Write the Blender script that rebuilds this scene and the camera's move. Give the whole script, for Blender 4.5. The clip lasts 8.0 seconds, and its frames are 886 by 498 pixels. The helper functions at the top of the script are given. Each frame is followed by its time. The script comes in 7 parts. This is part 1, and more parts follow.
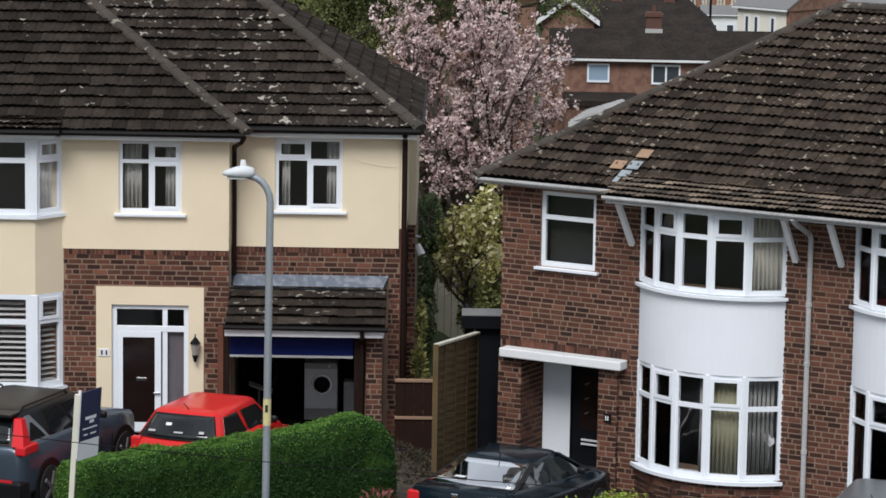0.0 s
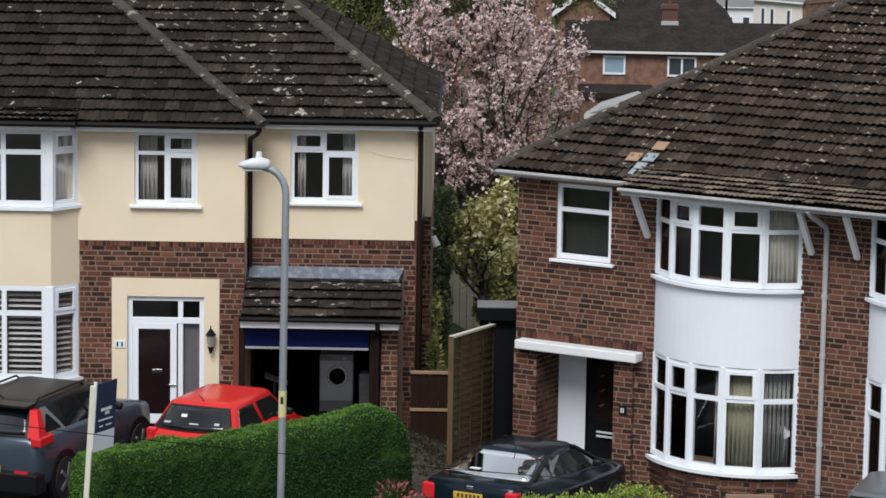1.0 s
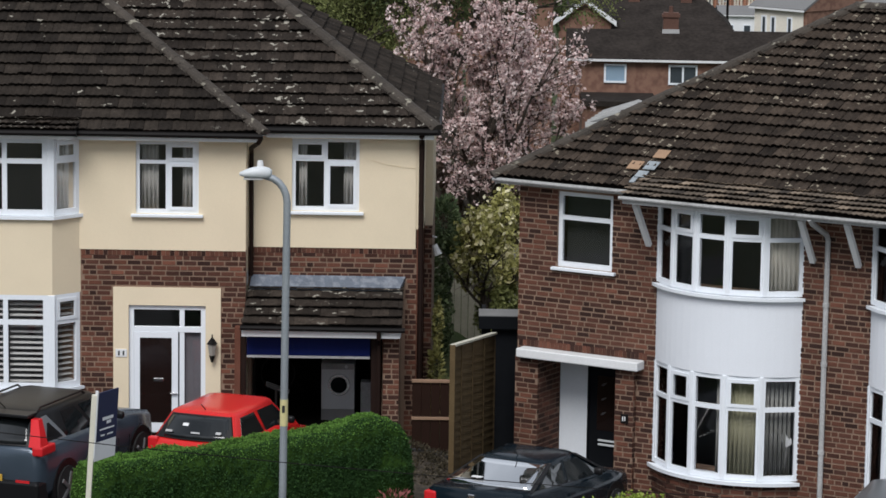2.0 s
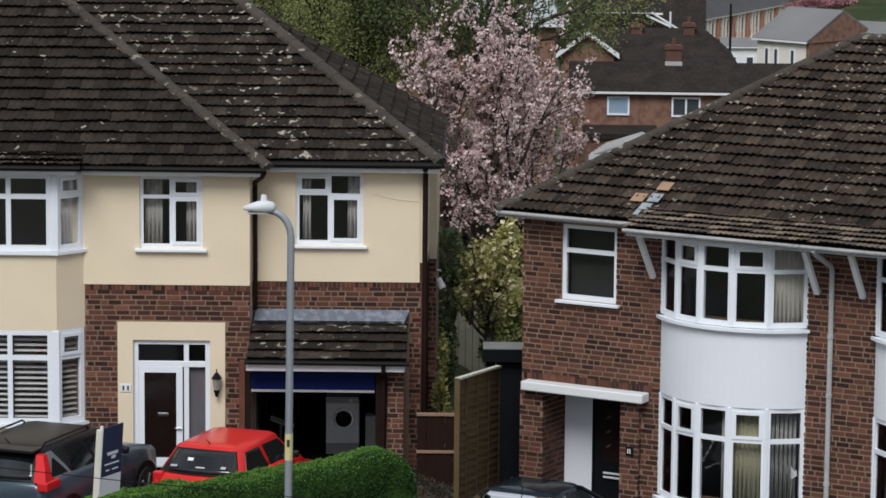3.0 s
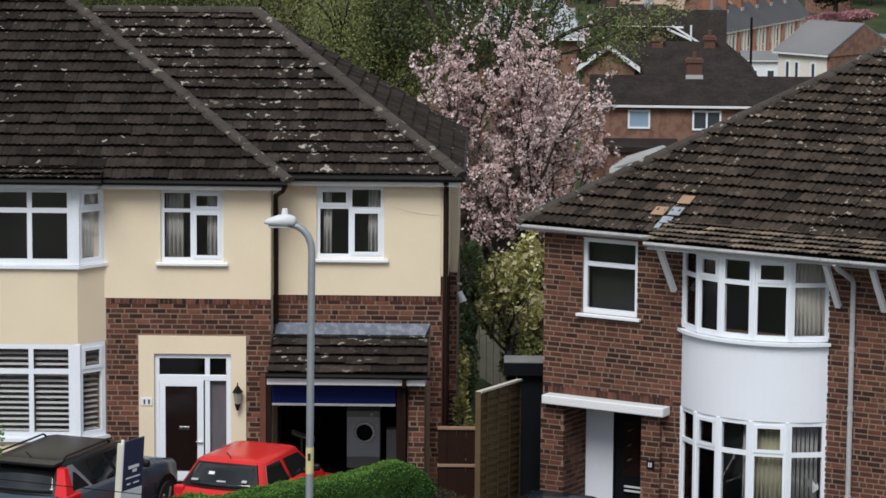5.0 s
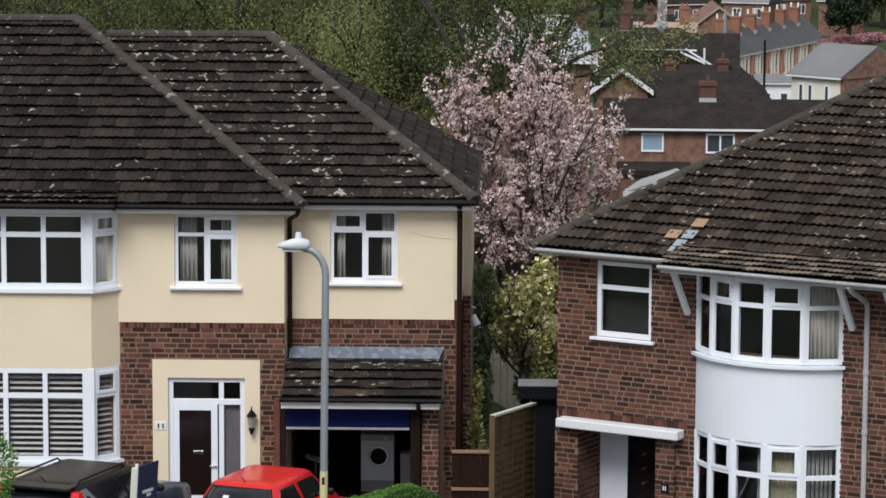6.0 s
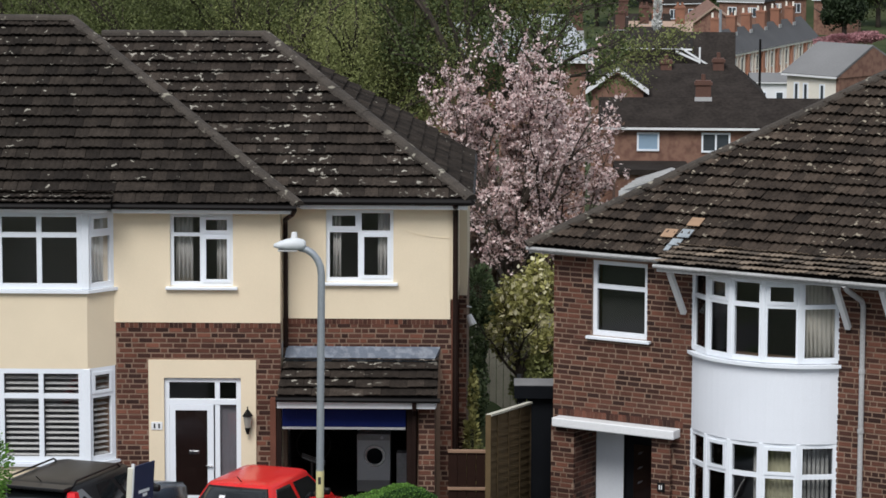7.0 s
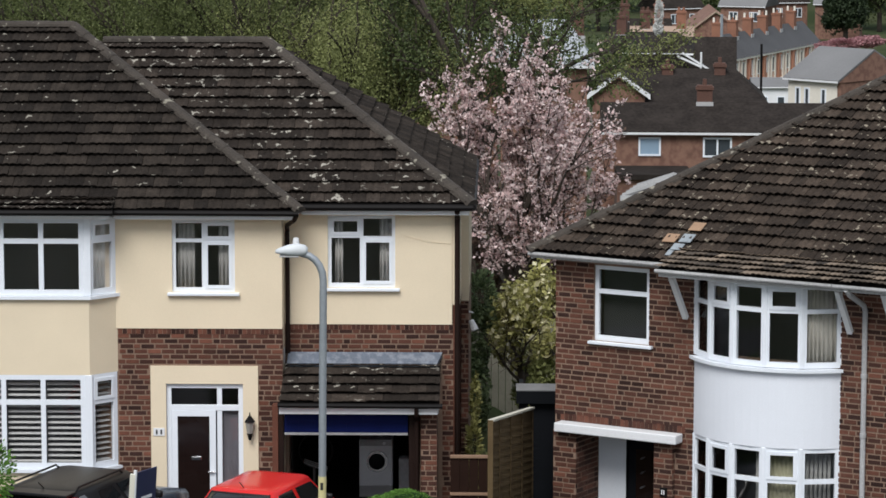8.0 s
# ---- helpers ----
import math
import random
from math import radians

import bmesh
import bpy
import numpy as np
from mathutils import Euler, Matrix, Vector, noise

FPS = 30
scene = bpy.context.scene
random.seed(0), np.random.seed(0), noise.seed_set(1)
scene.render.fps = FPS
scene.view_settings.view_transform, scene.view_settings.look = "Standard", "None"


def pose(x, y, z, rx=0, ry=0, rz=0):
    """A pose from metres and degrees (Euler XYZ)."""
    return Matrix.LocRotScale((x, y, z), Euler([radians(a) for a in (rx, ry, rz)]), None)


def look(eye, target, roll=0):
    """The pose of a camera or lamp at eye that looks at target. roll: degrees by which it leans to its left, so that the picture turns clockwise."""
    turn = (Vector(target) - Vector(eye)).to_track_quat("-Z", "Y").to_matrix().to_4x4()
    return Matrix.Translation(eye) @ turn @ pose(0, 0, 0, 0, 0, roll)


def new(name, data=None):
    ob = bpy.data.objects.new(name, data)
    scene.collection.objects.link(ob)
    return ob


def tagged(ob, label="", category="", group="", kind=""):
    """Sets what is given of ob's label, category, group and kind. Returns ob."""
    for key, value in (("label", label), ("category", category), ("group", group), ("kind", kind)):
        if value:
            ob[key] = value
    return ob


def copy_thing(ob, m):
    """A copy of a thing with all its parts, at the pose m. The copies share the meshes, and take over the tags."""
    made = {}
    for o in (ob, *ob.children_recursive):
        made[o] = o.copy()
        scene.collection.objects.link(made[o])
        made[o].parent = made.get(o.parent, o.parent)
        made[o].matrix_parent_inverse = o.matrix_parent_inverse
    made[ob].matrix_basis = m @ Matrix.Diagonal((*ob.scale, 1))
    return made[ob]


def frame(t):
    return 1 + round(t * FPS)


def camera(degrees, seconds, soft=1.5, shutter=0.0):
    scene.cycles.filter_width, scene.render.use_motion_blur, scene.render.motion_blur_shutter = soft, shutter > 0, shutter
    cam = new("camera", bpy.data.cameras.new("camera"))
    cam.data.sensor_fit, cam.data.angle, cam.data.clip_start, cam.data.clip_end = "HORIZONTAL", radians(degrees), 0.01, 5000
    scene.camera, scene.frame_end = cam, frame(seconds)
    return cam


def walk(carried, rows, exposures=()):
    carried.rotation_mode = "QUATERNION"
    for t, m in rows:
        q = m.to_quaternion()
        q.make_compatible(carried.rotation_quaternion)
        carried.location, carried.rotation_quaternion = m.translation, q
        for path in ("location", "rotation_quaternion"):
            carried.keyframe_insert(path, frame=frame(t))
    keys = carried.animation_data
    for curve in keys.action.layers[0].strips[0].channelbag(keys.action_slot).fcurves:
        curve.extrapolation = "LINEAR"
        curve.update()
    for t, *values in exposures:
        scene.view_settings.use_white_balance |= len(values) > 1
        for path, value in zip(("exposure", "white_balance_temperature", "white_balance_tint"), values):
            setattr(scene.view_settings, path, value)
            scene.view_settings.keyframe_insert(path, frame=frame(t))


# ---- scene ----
# camera: held at an upper window, it only turns
cam = camera(16.0, 8.0, soft=1.6)
EYE = 12.0
ROWS = [  # seconds, yaw, pitch, lean to the left
    (0.0, 0.0, -9.069, 0.878), (0.5, 0.079, -9.242, 0.997), (1.0, 0.284, -9.219, 0.9), (1.2, 0.346, -9.168, 0.883),
    (2.3, 0.287, -9.01, 0.8), (2.5, 0.269, -8.93, 0.784), (3.0, 0.391, -8.46, 0.513), (3.5, 0.442, -8.225, 0.495),
    (4.0, 0.41, -8.272, 0.496), (4.5, 0.456, -8.429, 0.493), (4.7, 0.579, -8.363, 0.47), (5.8, 1.035, -7.851, 0.31),
    (6.0, 1.029, -7.789, 0.28), (6.5, 0.978, -7.773, 0.267), (7.0, 0.952, -7.797, 0.191), (7.5, 0.97, -7.741, 0.156),
    (8.0, 0.985, -7.699, 0.052),
]
walk(cam, [(t, pose(0, 0, EYE, 0, 0, yaw) @ pose(0, 0, 0, 90 + pitch) @ pose(0, 0, 0, 0, 0, lean)) for t, yaw, pitch, lean in ROWS],
     exposures=[(0.0, 0.06, 6350, 10), (1.0, 0.09, 6350, 10), (2.5, -0.12, 6350, 10), (3.0, -0.12, 6350, 10), (4.5, -0.05, 6350, 10), (6.0, 0.06, 6350, 10), (8.0, 0.09, 6350, 10)])

# light: a bright overcast sky with a broad weak sun
world = bpy.data.worlds.new("world")
scene.world = world
world.use_nodes = True
sky = world.node_tree.nodes.new("ShaderNodeTexSky")
sky.sky_type, sky.sun_disc = "NISHITA", False
sky.sun_elevation, sky.sun_rotation = radians(50), radians(195)
sky.air_density, sky.dust_density, sky.ozone_density = 1.0, 2.0, 1.0
back = world.node_tree.nodes["Background"]
back.inputs[1].default_value = 0.10
cloud = world.node_tree.nodes.new("ShaderNodeMix")  # an even white cloud layer over the sky
cloud.data_type, cloud.inputs[0].default_value, cloud.inputs[7].default_value = "RGBA", 0.65, (6.3, 6.55, 6.9, 1)
drift = world.node_tree.nodes.new("ShaderNodeTexNoise")  # brighter and thinner places in the cloud
drift.inputs["Scale"].default_value, drift.inputs["Detail"].default_value = 5.0, 5.0
heading = world.node_tree.nodes.new("ShaderNodeTexCoord")
thick = world.node_tree.nodes.new("ShaderNodeMapRange")
for key, value in (("From Min", 0.36), ("From Max", 0.62), ("To Min", 0.45), ("To Max", 1.5)):
    thick.inputs[key].default_value = value
white = world.node_tree.nodes.new("ShaderNodeVectorMath")
white.operation, white.inputs[0].default_value = "SCALE", (6.3, 6.55, 6.9)
world.node_tree.links.new(heading.outputs["Generated"], drift.inputs["Vector"])
world.node_tree.links.new(drift.outputs["Fac"], thick.inputs["Value"])
world.node_tree.links.new(thick.outputs["Result"], white.inputs["Scale"])
world.node_tree.links.new(white.outputs["Vector"], cloud.inputs[7])
world.node_tree.links.new(sky.outputs[0], cloud.inputs[6])
world.node_tree.links.new(cloud.outputs[2], back.inputs[0])
sun = new("sun", bpy.data.lights.new("sun", "SUN"))
sun.data.energy, sun.data.angle, sun.data.color = 2.65, radians(30), (1.0, 0.98, 0.955)
SUN_FROM = Vector((math.sin(radians(195)) * math.cos(radians(50)), math.cos(radians(195)) * math.cos(radians(50)), math.sin(radians(50))))
sun.matrix_world = look(SUN_FROM * 50, (0, 0, 0))

# materials
def material(name, colour, rough=0.6, metal=0.0, vary=0.15, scale=8.0, fine=60.0, bump=0.0, second=None, mix=(0.45, 0.6), source="", spec=0.5,
             blotch=None, blotch_scale=9.0, blotch_at=(0.62, 0.66), blotch_mask=0.0, blotch_patch=0.7):
    """A surface with two scales of variation; second: another colour of it in patches or, with a source, from piece to piece; blotch: spots of growth."""
    m = bpy.data.materials.new(name)
    m.use_nodes = True
    nt = m.node_tree
    N, Lk = nt.nodes, nt.links
    b = N["Principled BSDF"]
    b.inputs["Roughness"].default_value, b.inputs["Metallic"].default_value = rough, metal
    b.inputs["Specular IOR Level"].default_value = spec
    geo = N.new("ShaderNodeNewGeometry")

    def noise_of(s, detail=4.0):
        n = N.new("ShaderNodeTexNoise")
        n.inputs["Scale"].default_value, n.inputs["Detail"].default_value = s, detail
        Lk.new(geo.outputs["Position"], n.inputs["Vector"])
        return n.outputs["Fac"]

    def ramp(x, lo, hi):
        r = N.new("ShaderNodeMapRange")
        r.inputs["From Min"].default_value, r.inputs["From Max"].default_value = lo, hi
        Lk.new(x, r.inputs["Value"])
        return r.outputs["Result"]

    def blend(fac, a, c, mode="MIX"):
        x = N.new("ShaderNodeMix")
        x.data_type, x.blend_type = "RGBA", mode
        for v, k in ((fac, 0), (a, 6), (c, 7)):
            if isinstance(v, tuple):
                x.inputs[k].default_value = (*v, 1)
            elif isinstance(v, float):
                x.inputs[k].default_value = v
            else:
                Lk.new(v, x.inputs[k])
        return x.outputs[2]

    out = colour
    rnd = None
    if source == "object":
        rnd = N.new("ShaderNodeObjectInfo").outputs["Random"]
    elif source == "island":
        rnd = geo.outputs["Random Per Island"]
    if second:
        fac = ramp(rnd if rnd else noise_of(scale), *mix)
        out = blend(fac, colour, second)
    grain = N.new("ShaderNodeMath")
    grain.operation = "ADD"
    Lk.new(noise_of(scale * 0.35), grain.inputs[0])
    Lk.new(noise_of(fine), grain.inputs[1])
    g = ramp(grain.outputs[0], 0.6, 1.4)
    lo, hi = tuple([max(0.0, 1 - vary)] * 3), tuple([1 + vary] * 3)
    out = blend(1.0, out, blend(g, lo, hi), "MULTIPLY")
    if rnd:
        w = N.new("ShaderNodeMath")
        w.operation, w.inputs[1].default_value = "MULTIPLY", 7.31
        Lk.new(rnd, w.inputs[0])
        fr = N.new("ShaderNodeMath")
        fr.operation = "FRACT"
        Lk.new(w.outputs[0], fr.inputs[0])
        out = blend(1.0, out, blend(fr.outputs[0], (0.78, 0.78, 0.78), (1.22, 1.22, 1.22)), "MULTIPLY")
    if blotch:
        spot = ramp(noise_of(blotch_scale, 3.0), *blotch_at)
        patch = ramp(noise_of(blotch_patch, 1.0), 0.5 - blotch_mask, 0.62 - blotch_mask)
        both = N.new("ShaderNodeMath")
        both.operation = "MULTIPLY"
        Lk.new(spot, both.inputs[0])
        Lk.new(patch, both.inputs[1])
        out = blend(both.outputs[0], out, blotch)
    if isinstance(out, tuple):
        b.inputs["Base Color"].default_value = (*out, 1)
    else:
        Lk.new(out, b.inputs["Base Color"])
    if bump:
        bp = N.new("ShaderNodeBump")
        bp.inputs["Strength"].default_value, bp.inputs["Distance"].default_value = bump, 0.02
        Lk.new(grain.outputs[0], bp.inputs["Height"])
        Lk.new(bp.outputs[0], b.inputs["Normal"])
    return m


def glass_material(name, tint=(0.93, 0.93, 0.94), ior=1.5):
    m = bpy.data.materials.new(name)
    m.use_nodes = True
    nt = m.node_tree
    nt.nodes.remove(nt.nodes["Principled BSDF"])
    clear, gloss, mixer, fres = (nt.nodes.new(k) for k in ("ShaderNodeBsdfTransparent", "ShaderNodeBsdfGlossy", "ShaderNodeMixShader", "ShaderNodeFresnel"))
    clear.inputs[0].default_value, gloss.inputs["Roughness"].default_value, fres.inputs[0].default_value = (*tint, 1), 0.03, ior
    nt.links.new(fres.outputs[0], mixer.inputs[0])
    nt.links.new(clear.outputs[0], mixer.inputs[1])
    nt.links.new(gloss.outputs[0], mixer.inputs[2])
    nt.links.new(mixer.outputs[0], nt.nodes["Material Output"].inputs[0])
    return m


def leaf_material(name, dark, light, rough=0.6, through_light=0.25):
    m = material(name, dark, rough, second=light, source="island", mix=(0.0, 1.0), vary=0.2, scale=1.2, fine=20, spec=0.25)
    b = m.node_tree.nodes["Principled BSDF"]
    tr = m.node_tree.nodes.new("ShaderNodeBsdfTranslucent")
    mx = m.node_tree.nodes.new("ShaderNodeMixShader")
    mx.inputs[0].default_value = through_light
    m.node_tree.links.new(b.inputs["Base Color"].links[0].from_socket, tr.inputs[0])
    m.node_tree.links.new(b.outputs[0], mx.inputs[1])
    m.node_tree.links.new(tr.outputs[0], mx.inputs[2])
    m.node_tree.links.new(mx.outputs[0], m.node_tree.nodes["Material Output"].inputs[0])
    return m


CREAM = material("cream_render", (0.76, 0.65, 0.475), 0.85, vary=0.07, scale=2.5, fine=90, bump=0.12)
WHITE_RENDER = material("white_render", (0.76, 0.79, 0.84), 0.8, vary=0.05, scale=2.0, fine=70, bump=0.1)
UPVC = material("white_plastic", (0.79, 0.83, 0.88), 0.35, vary=0.04, scale=3, fine=30)
PAINT = material("white_painted_timber", (0.74, 0.75, 0.76), 0.5, vary=0.08, scale=4, fine=40, bump=0.05)
GUTTER_GREY = material("dirty_grey_gutter", (0.36, 0.36, 0.36), 0.6, vary=0.4, scale=3, fine=25)
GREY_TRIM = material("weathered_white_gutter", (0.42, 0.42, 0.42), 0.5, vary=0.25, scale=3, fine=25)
BLACK = material("black_plastic", (0.010, 0.009, 0.009), 0.5, spec=0.1, vary=0.2)
PIPE_BROWN = material("dark_brown_pipe", (0.018, 0.010, 0.008), 0.5, spec=0.12, vary=0.2)
MORTAR = material("mortar", (0.240, 0.160, 0.114), 0.9, vary=0.35, scale=3, fine=80, bump=0.2)
BRICK = {s: material("red_brick_" + s, (0.040, 0.020, 0.016), 0.85, spec=0.2, second=(0.145, 0.060, 0.040), source=s, mix=(0.15, 1.0), vary=0.22, scale=14, fine=120, bump=0.25) for s in ("object", "island")}
BRICK_DARK = {s: material("plum_brick_" + s, (0.042, 0.020, 0.016), 0.85, spec=0.2, second=(0.160, 0.064, 0.042), source=s, mix=(0.15, 1.0), vary=0.22, scale=14, fine=120, bump=0.25) for s in ("object", "island")}
TILE = {s: material("roof_tile_" + s, (0.018, 0.0145, 0.012), 0.95, second=(0.035, 0.028, 0.0225), source=s, spec=0.15, mix=(0.0, 1.0), vary=0.55, scale=12, fine=28, bump=0.6,
                    blotch=(0.30, 0.28, 0.235), blotch_scale=7.0, blotch_at=(0.685, 0.71), blotch_mask=0.04) for s in ("object", "island")}
TILE_EXT = {s: material("lichened_roof_tile_" + s, (0.021, 0.0165, 0.0135), 0.95, second=(0.047, 0.037, 0.030), source=s, spec=0.15, mix=(0.0, 1.0), vary=0.55, scale=12, fine=28, bump=0.6,
                    blotch=(0.36, 0.335, 0.285), blotch_scale=7.0, blotch_at=(0.615, 0.655), blotch_mask=0.08) for s in ("object", "island")}
TILE_BROWN = {s: material("brown_roof_tile_" + s, (0.027, 0.021, 0.017), 0.95, second=(0.068, 0.051, 0.039), source=s, spec=0.15, mix=(0.0, 1.0), vary=0.55, scale=12, fine=28, bump=0.6,
                          blotch=(0.30, 0.26, 0.20), blotch_scale=8.0, blotch_at=(0.63, 0.675), blotch_mask=0.09) for s in ("object", "island")}
TILE_EAVE = {s: material("lichened_eave_tile_" + s, (0.055, 0.044, 0.035), 0.9, second=(0.25, 0.195, 0.145), source=s, mix=(0.0, 1.0), vary=0.35, scale=9, fine=60, bump=0.4) for s in ("object", "island")}
RIDGE = material("mortared_ridge", (0.048, 0.039, 0.031), 0.9, vary=0.6, scale=5, fine=40, bump=0.5, blotch=(0.27, 0.25, 0.2), blotch_scale=6.0, blotch_at=(0.6, 0.66), blotch_mask=0.1)
# roof underlay; also blackens the garage inside in place of its shade
UNDERLAY_AND_GLOOM = material("dark_underlay_and_gloom", (0.014, 0.012, 0.011), 0.95, spec=0.05, vary=0.2)
LEAD = material("lead_flashing", (0.11, 0.13, 0.165), 0.6, metal=0.1, vary=0.25, scale=7, fine=30, second=(0.19, 0.21, 0.245), bump=0.2)
GLASS = glass_material("window_glass")
CAR_GLASS = glass_material("tinted_car_glass", (0.30, 0.34, 0.34), 1.6)
INTERIOR = material("plain_interior", (0.36, 0.35, 0.35), 0.9, vary=0.1)
CURTAIN = material("cream_curtain", (0.82, 0.78, 0.68), 0.9, vary=0.1, scale=6, fine=50)
GREY_CURTAIN = material("pale_grey_curtain", (0.30, 0.30, 0.28), 0.9, vary=0.1, scale=6, fine=50)
PALE_CURTAIN = material("pale_linen_curtain", (0.60, 0.58, 0.54), 0.9, vary=0.1, scale=6, fine=50)
OLIVE_CURTAIN = material("olive_cream_curtain", (0.34, 0.33, 0.22), 0.9, vary=0.1, scale=6, fine=50)
BLIND = material("white_blind", (0.62, 0.62, 0.60), 0.6, vary=0.05)
DOOR_DARK = material("dark_door_glass", (0.014, 0.008, 0.007), 0.06, vary=0.2)
DOOR_BLACK = material("black_door", (0.008, 0.009, 0.011), 0.5, spec=0.06, vary=0.2)
BLUE_DOOR = material("blue_garage_door", (0.005, 0.011, 0.075), 0.5, spec=0.1, vary=0.1)
STEEL = material("galvanised_steel", (0.34, 0.37, 0.40), 0.5, metal=0.5, vary=0.12, scale=4, fine=30)
CHROME = material("chrome", (0.75, 0.75, 0.76), 0.2, metal=1.0, vary=0.03)
LAMP_WHITE = material("pale_lamp_housing", (0.62, 0.65, 0.67), 0.5, vary=0.08)
YELLOW = material("pale_yellow_sticker", (0.58, 0.52, 0.26), 0.6, vary=0.15, scale=10, fine=60)
NAVY = material("navy_board", (0.012, 0.018, 0.065), 0.5, vary=0.1)
BOARD_WHITE = material("white_board", (0.74, 0.75, 0.76), 0.5, vary=0.05)
SIGN_POST = material("cream_post", (0.62, 0.60, 0.50), 0.6, vary=0.1)
FENCE = material("larch_fence", (0.075, 0.050, 0.026), 0.85, spec=0.15, second=(0.115, 0.080, 0.040), source="island", mix=(0, 1), vary=0.3, scale=6, fine=60, bump=0.2)
# brown taken darker to hold the shadow over the gate
GATE_WOOD = material("shaded_brown_gate_wood", (0.022, 0.011, 0.008), 0.8, spec=0.08, vary=0.3, scale=5, fine=60, bump=0.15)
RAIL_WOOD = material("pale_gate_rail", (0.27, 0.17, 0.11), 0.8, vary=0.2)
OLD_FENCE = material("grey_old_fence", (0.20, 0.19, 0.15), 0.9, vary=0.3, scale=4, fine=40, bump=0.2)
RED_PAINT = material("red_car_paint", (0.62, 0.020, 0.018), 0.22, vary=0.03)
GREY_PAINT = material("grey_car_paint", (0.060, 0.082, 0.110), 0.25, metal=0.3, vary=0.04)
GREEN_PAINT = material("dark_green_car_paint", (0.006, 0.012, 0.018), 0.15, vary=0.05, spec=0.28)
SILVER_PAINT = material("silver_car_paint", (0.16, 0.17, 0.18), 0.3, metal=0.4, vary=0.04)
TRIM = material("black_car_trim", (0.009, 0.009, 0.010), 0.35, spec=0.25, vary=0.1)
TYRE = material("tyre", (0.012, 0.012, 0.012), 0.8, vary=0.2)
ALLOY = material("alloy_rim", (0.35, 0.36, 0.37), 0.35, metal=0.8, vary=0.1)
RED_LENS = material("red_lens", (0.62, 0.020, 0.025), 0.15, vary=0.05)
AMBER_PLATE = material("yellow_plate", (0.62, 0.38, 0.05), 0.4, vary=0.05)
BAR_DARK = material("dark_bar", (0.02, 0.02, 0.02), 0.6, vary=0.1)
BARK = material("bark", (0.045, 0.035, 0.027), 0.95, vary=0.35, scale=4, fine=30, bump=0.4)
BLOSSOM = leaf_material("pink_blossom", (0.62, 0.43, 0.42), (0.90, 0.78, 0.75), through_light=0.3)
BLOSSOM_LEAF = leaf_material("bronze_young_leaf", (0.10, 0.06, 0.05), (0.22, 0.15, 0.11))
MAGNOLIA_LEAF = leaf_material("olive_leaf", (0.19, 0.19, 0.055), (0.56, 0.53, 0.21))
MAGNOLIA_FLOWER = leaf_material("cream_flower", (0.62, 0.56, 0.30), (0.78, 0.74, 0.52))
DARK_LEAF = leaf_material("dark_evergreen_leaf", (0.060, 0.095, 0.045), (0.24, 0.30, 0.15))
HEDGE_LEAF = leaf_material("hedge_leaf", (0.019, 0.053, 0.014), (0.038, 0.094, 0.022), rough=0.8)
HEDGE_TOP = leaf_material("pale_hedge_leaf", (0.090, 0.195, 0.034), (0.135, 0.265, 0.050), rough=0.8)
WILLOW_LEAF = leaf_material("willow_leaf", (0.165, 0.185, 0.066), (0.260, 0.280, 0.105))
DARK_CONIFER = leaf_material("dark_conifer_leaf", (0.018, 0.030, 0.014), (0.045, 0.066, 0.030))
RED_BLOSSOM = leaf_material("deep_pink_blossom", (0.30, 0.13, 0.14), (0.48, 0.27, 0.28))
OLIVE_LEAF = leaf_material("olive_spring_leaf", (0.085, 0.105, 0.038), (0.165, 0.190, 0.070))
LITTER = leaf_material("dead_leaf_litter", (0.030, 0.026, 0.016), (0.085, 0.070, 0.045))
WOOD_LEAF = leaf_material("woodland_leaf", (0.050, 0.070, 0.026), (0.115, 0.145, 0.052))
LIME_LEAF = leaf_material("yellow_green_shrub_leaf", (0.12, 0.19, 0.02), (0.38, 0.46, 0.09))
RED_LEAF = leaf_material("red_shrub_leaf", (0.16, 0.03, 0.03), (0.42, 0.16, 0.15))
GRASS = material("rough_grass", (0.035, 0.05, 0.02), 0.95, second=(0.06, 0.07, 0.032), spec=0.1, scale=0.15, vary=0.3, fine=6)
ASPHALT = material("drive_asphalt", (0.052, 0.052, 0.054), 0.9, vary=0.25, scale=2, fine=90, bump=0.2)
SOIL = material("bark_mulch", (0.042, 0.034, 0.025), 0.95, second=(0.085, 0.066, 0.046), vary=0.4, scale=14, fine=80, bump=0.5)
FAR_BRICK = material("far_red_brick", (0.225, 0.125, 0.088), 0.9, second=(0.155, 0.080, 0.058), scale=3, vary=0.15, fine=12)
FAR_ORANGE = material("far_orange_brick", (0.46, 0.23, 0.15), 0.9, vary=0.15, scale=1, fine=10)
FAR_TILE = material("far_dark_roof", (0.030, 0.025, 0.022), 0.95, spec=0.1, vary=0.5, scale=3, fine=6, bump=0.4)
FAR_SLATE = material("far_grey_slate", (0.19, 0.19, 0.19), 0.8, spec=0.2, vary=0.15, scale=1, fine=12)
DARK_SLATE = material("far_dark_slate", (0.085, 0.086, 0.090), 0.8, spec=0.2, vary=0.2, scale=1, fine=10)
FAR_PALE = material("far_pale_slate", (0.36, 0.38, 0.40), 0.8, vary=0.12, scale=1, fine=12, spec=0.2)
FAR_STACK = material("far_sooty_brick", (0.105, 0.052, 0.038), 0.9, vary=0.2, scale=3, fine=12)
FAR_POT = material("far_orange_stack", (0.25, 0.115, 0.072), 0.9, vary=0.2, scale=3, fine=12)
FAR_TAN = material("far_tan_verge", (0.36, 0.26, 0.20), 0.9, vary=0.15, scale=2, fine=10)
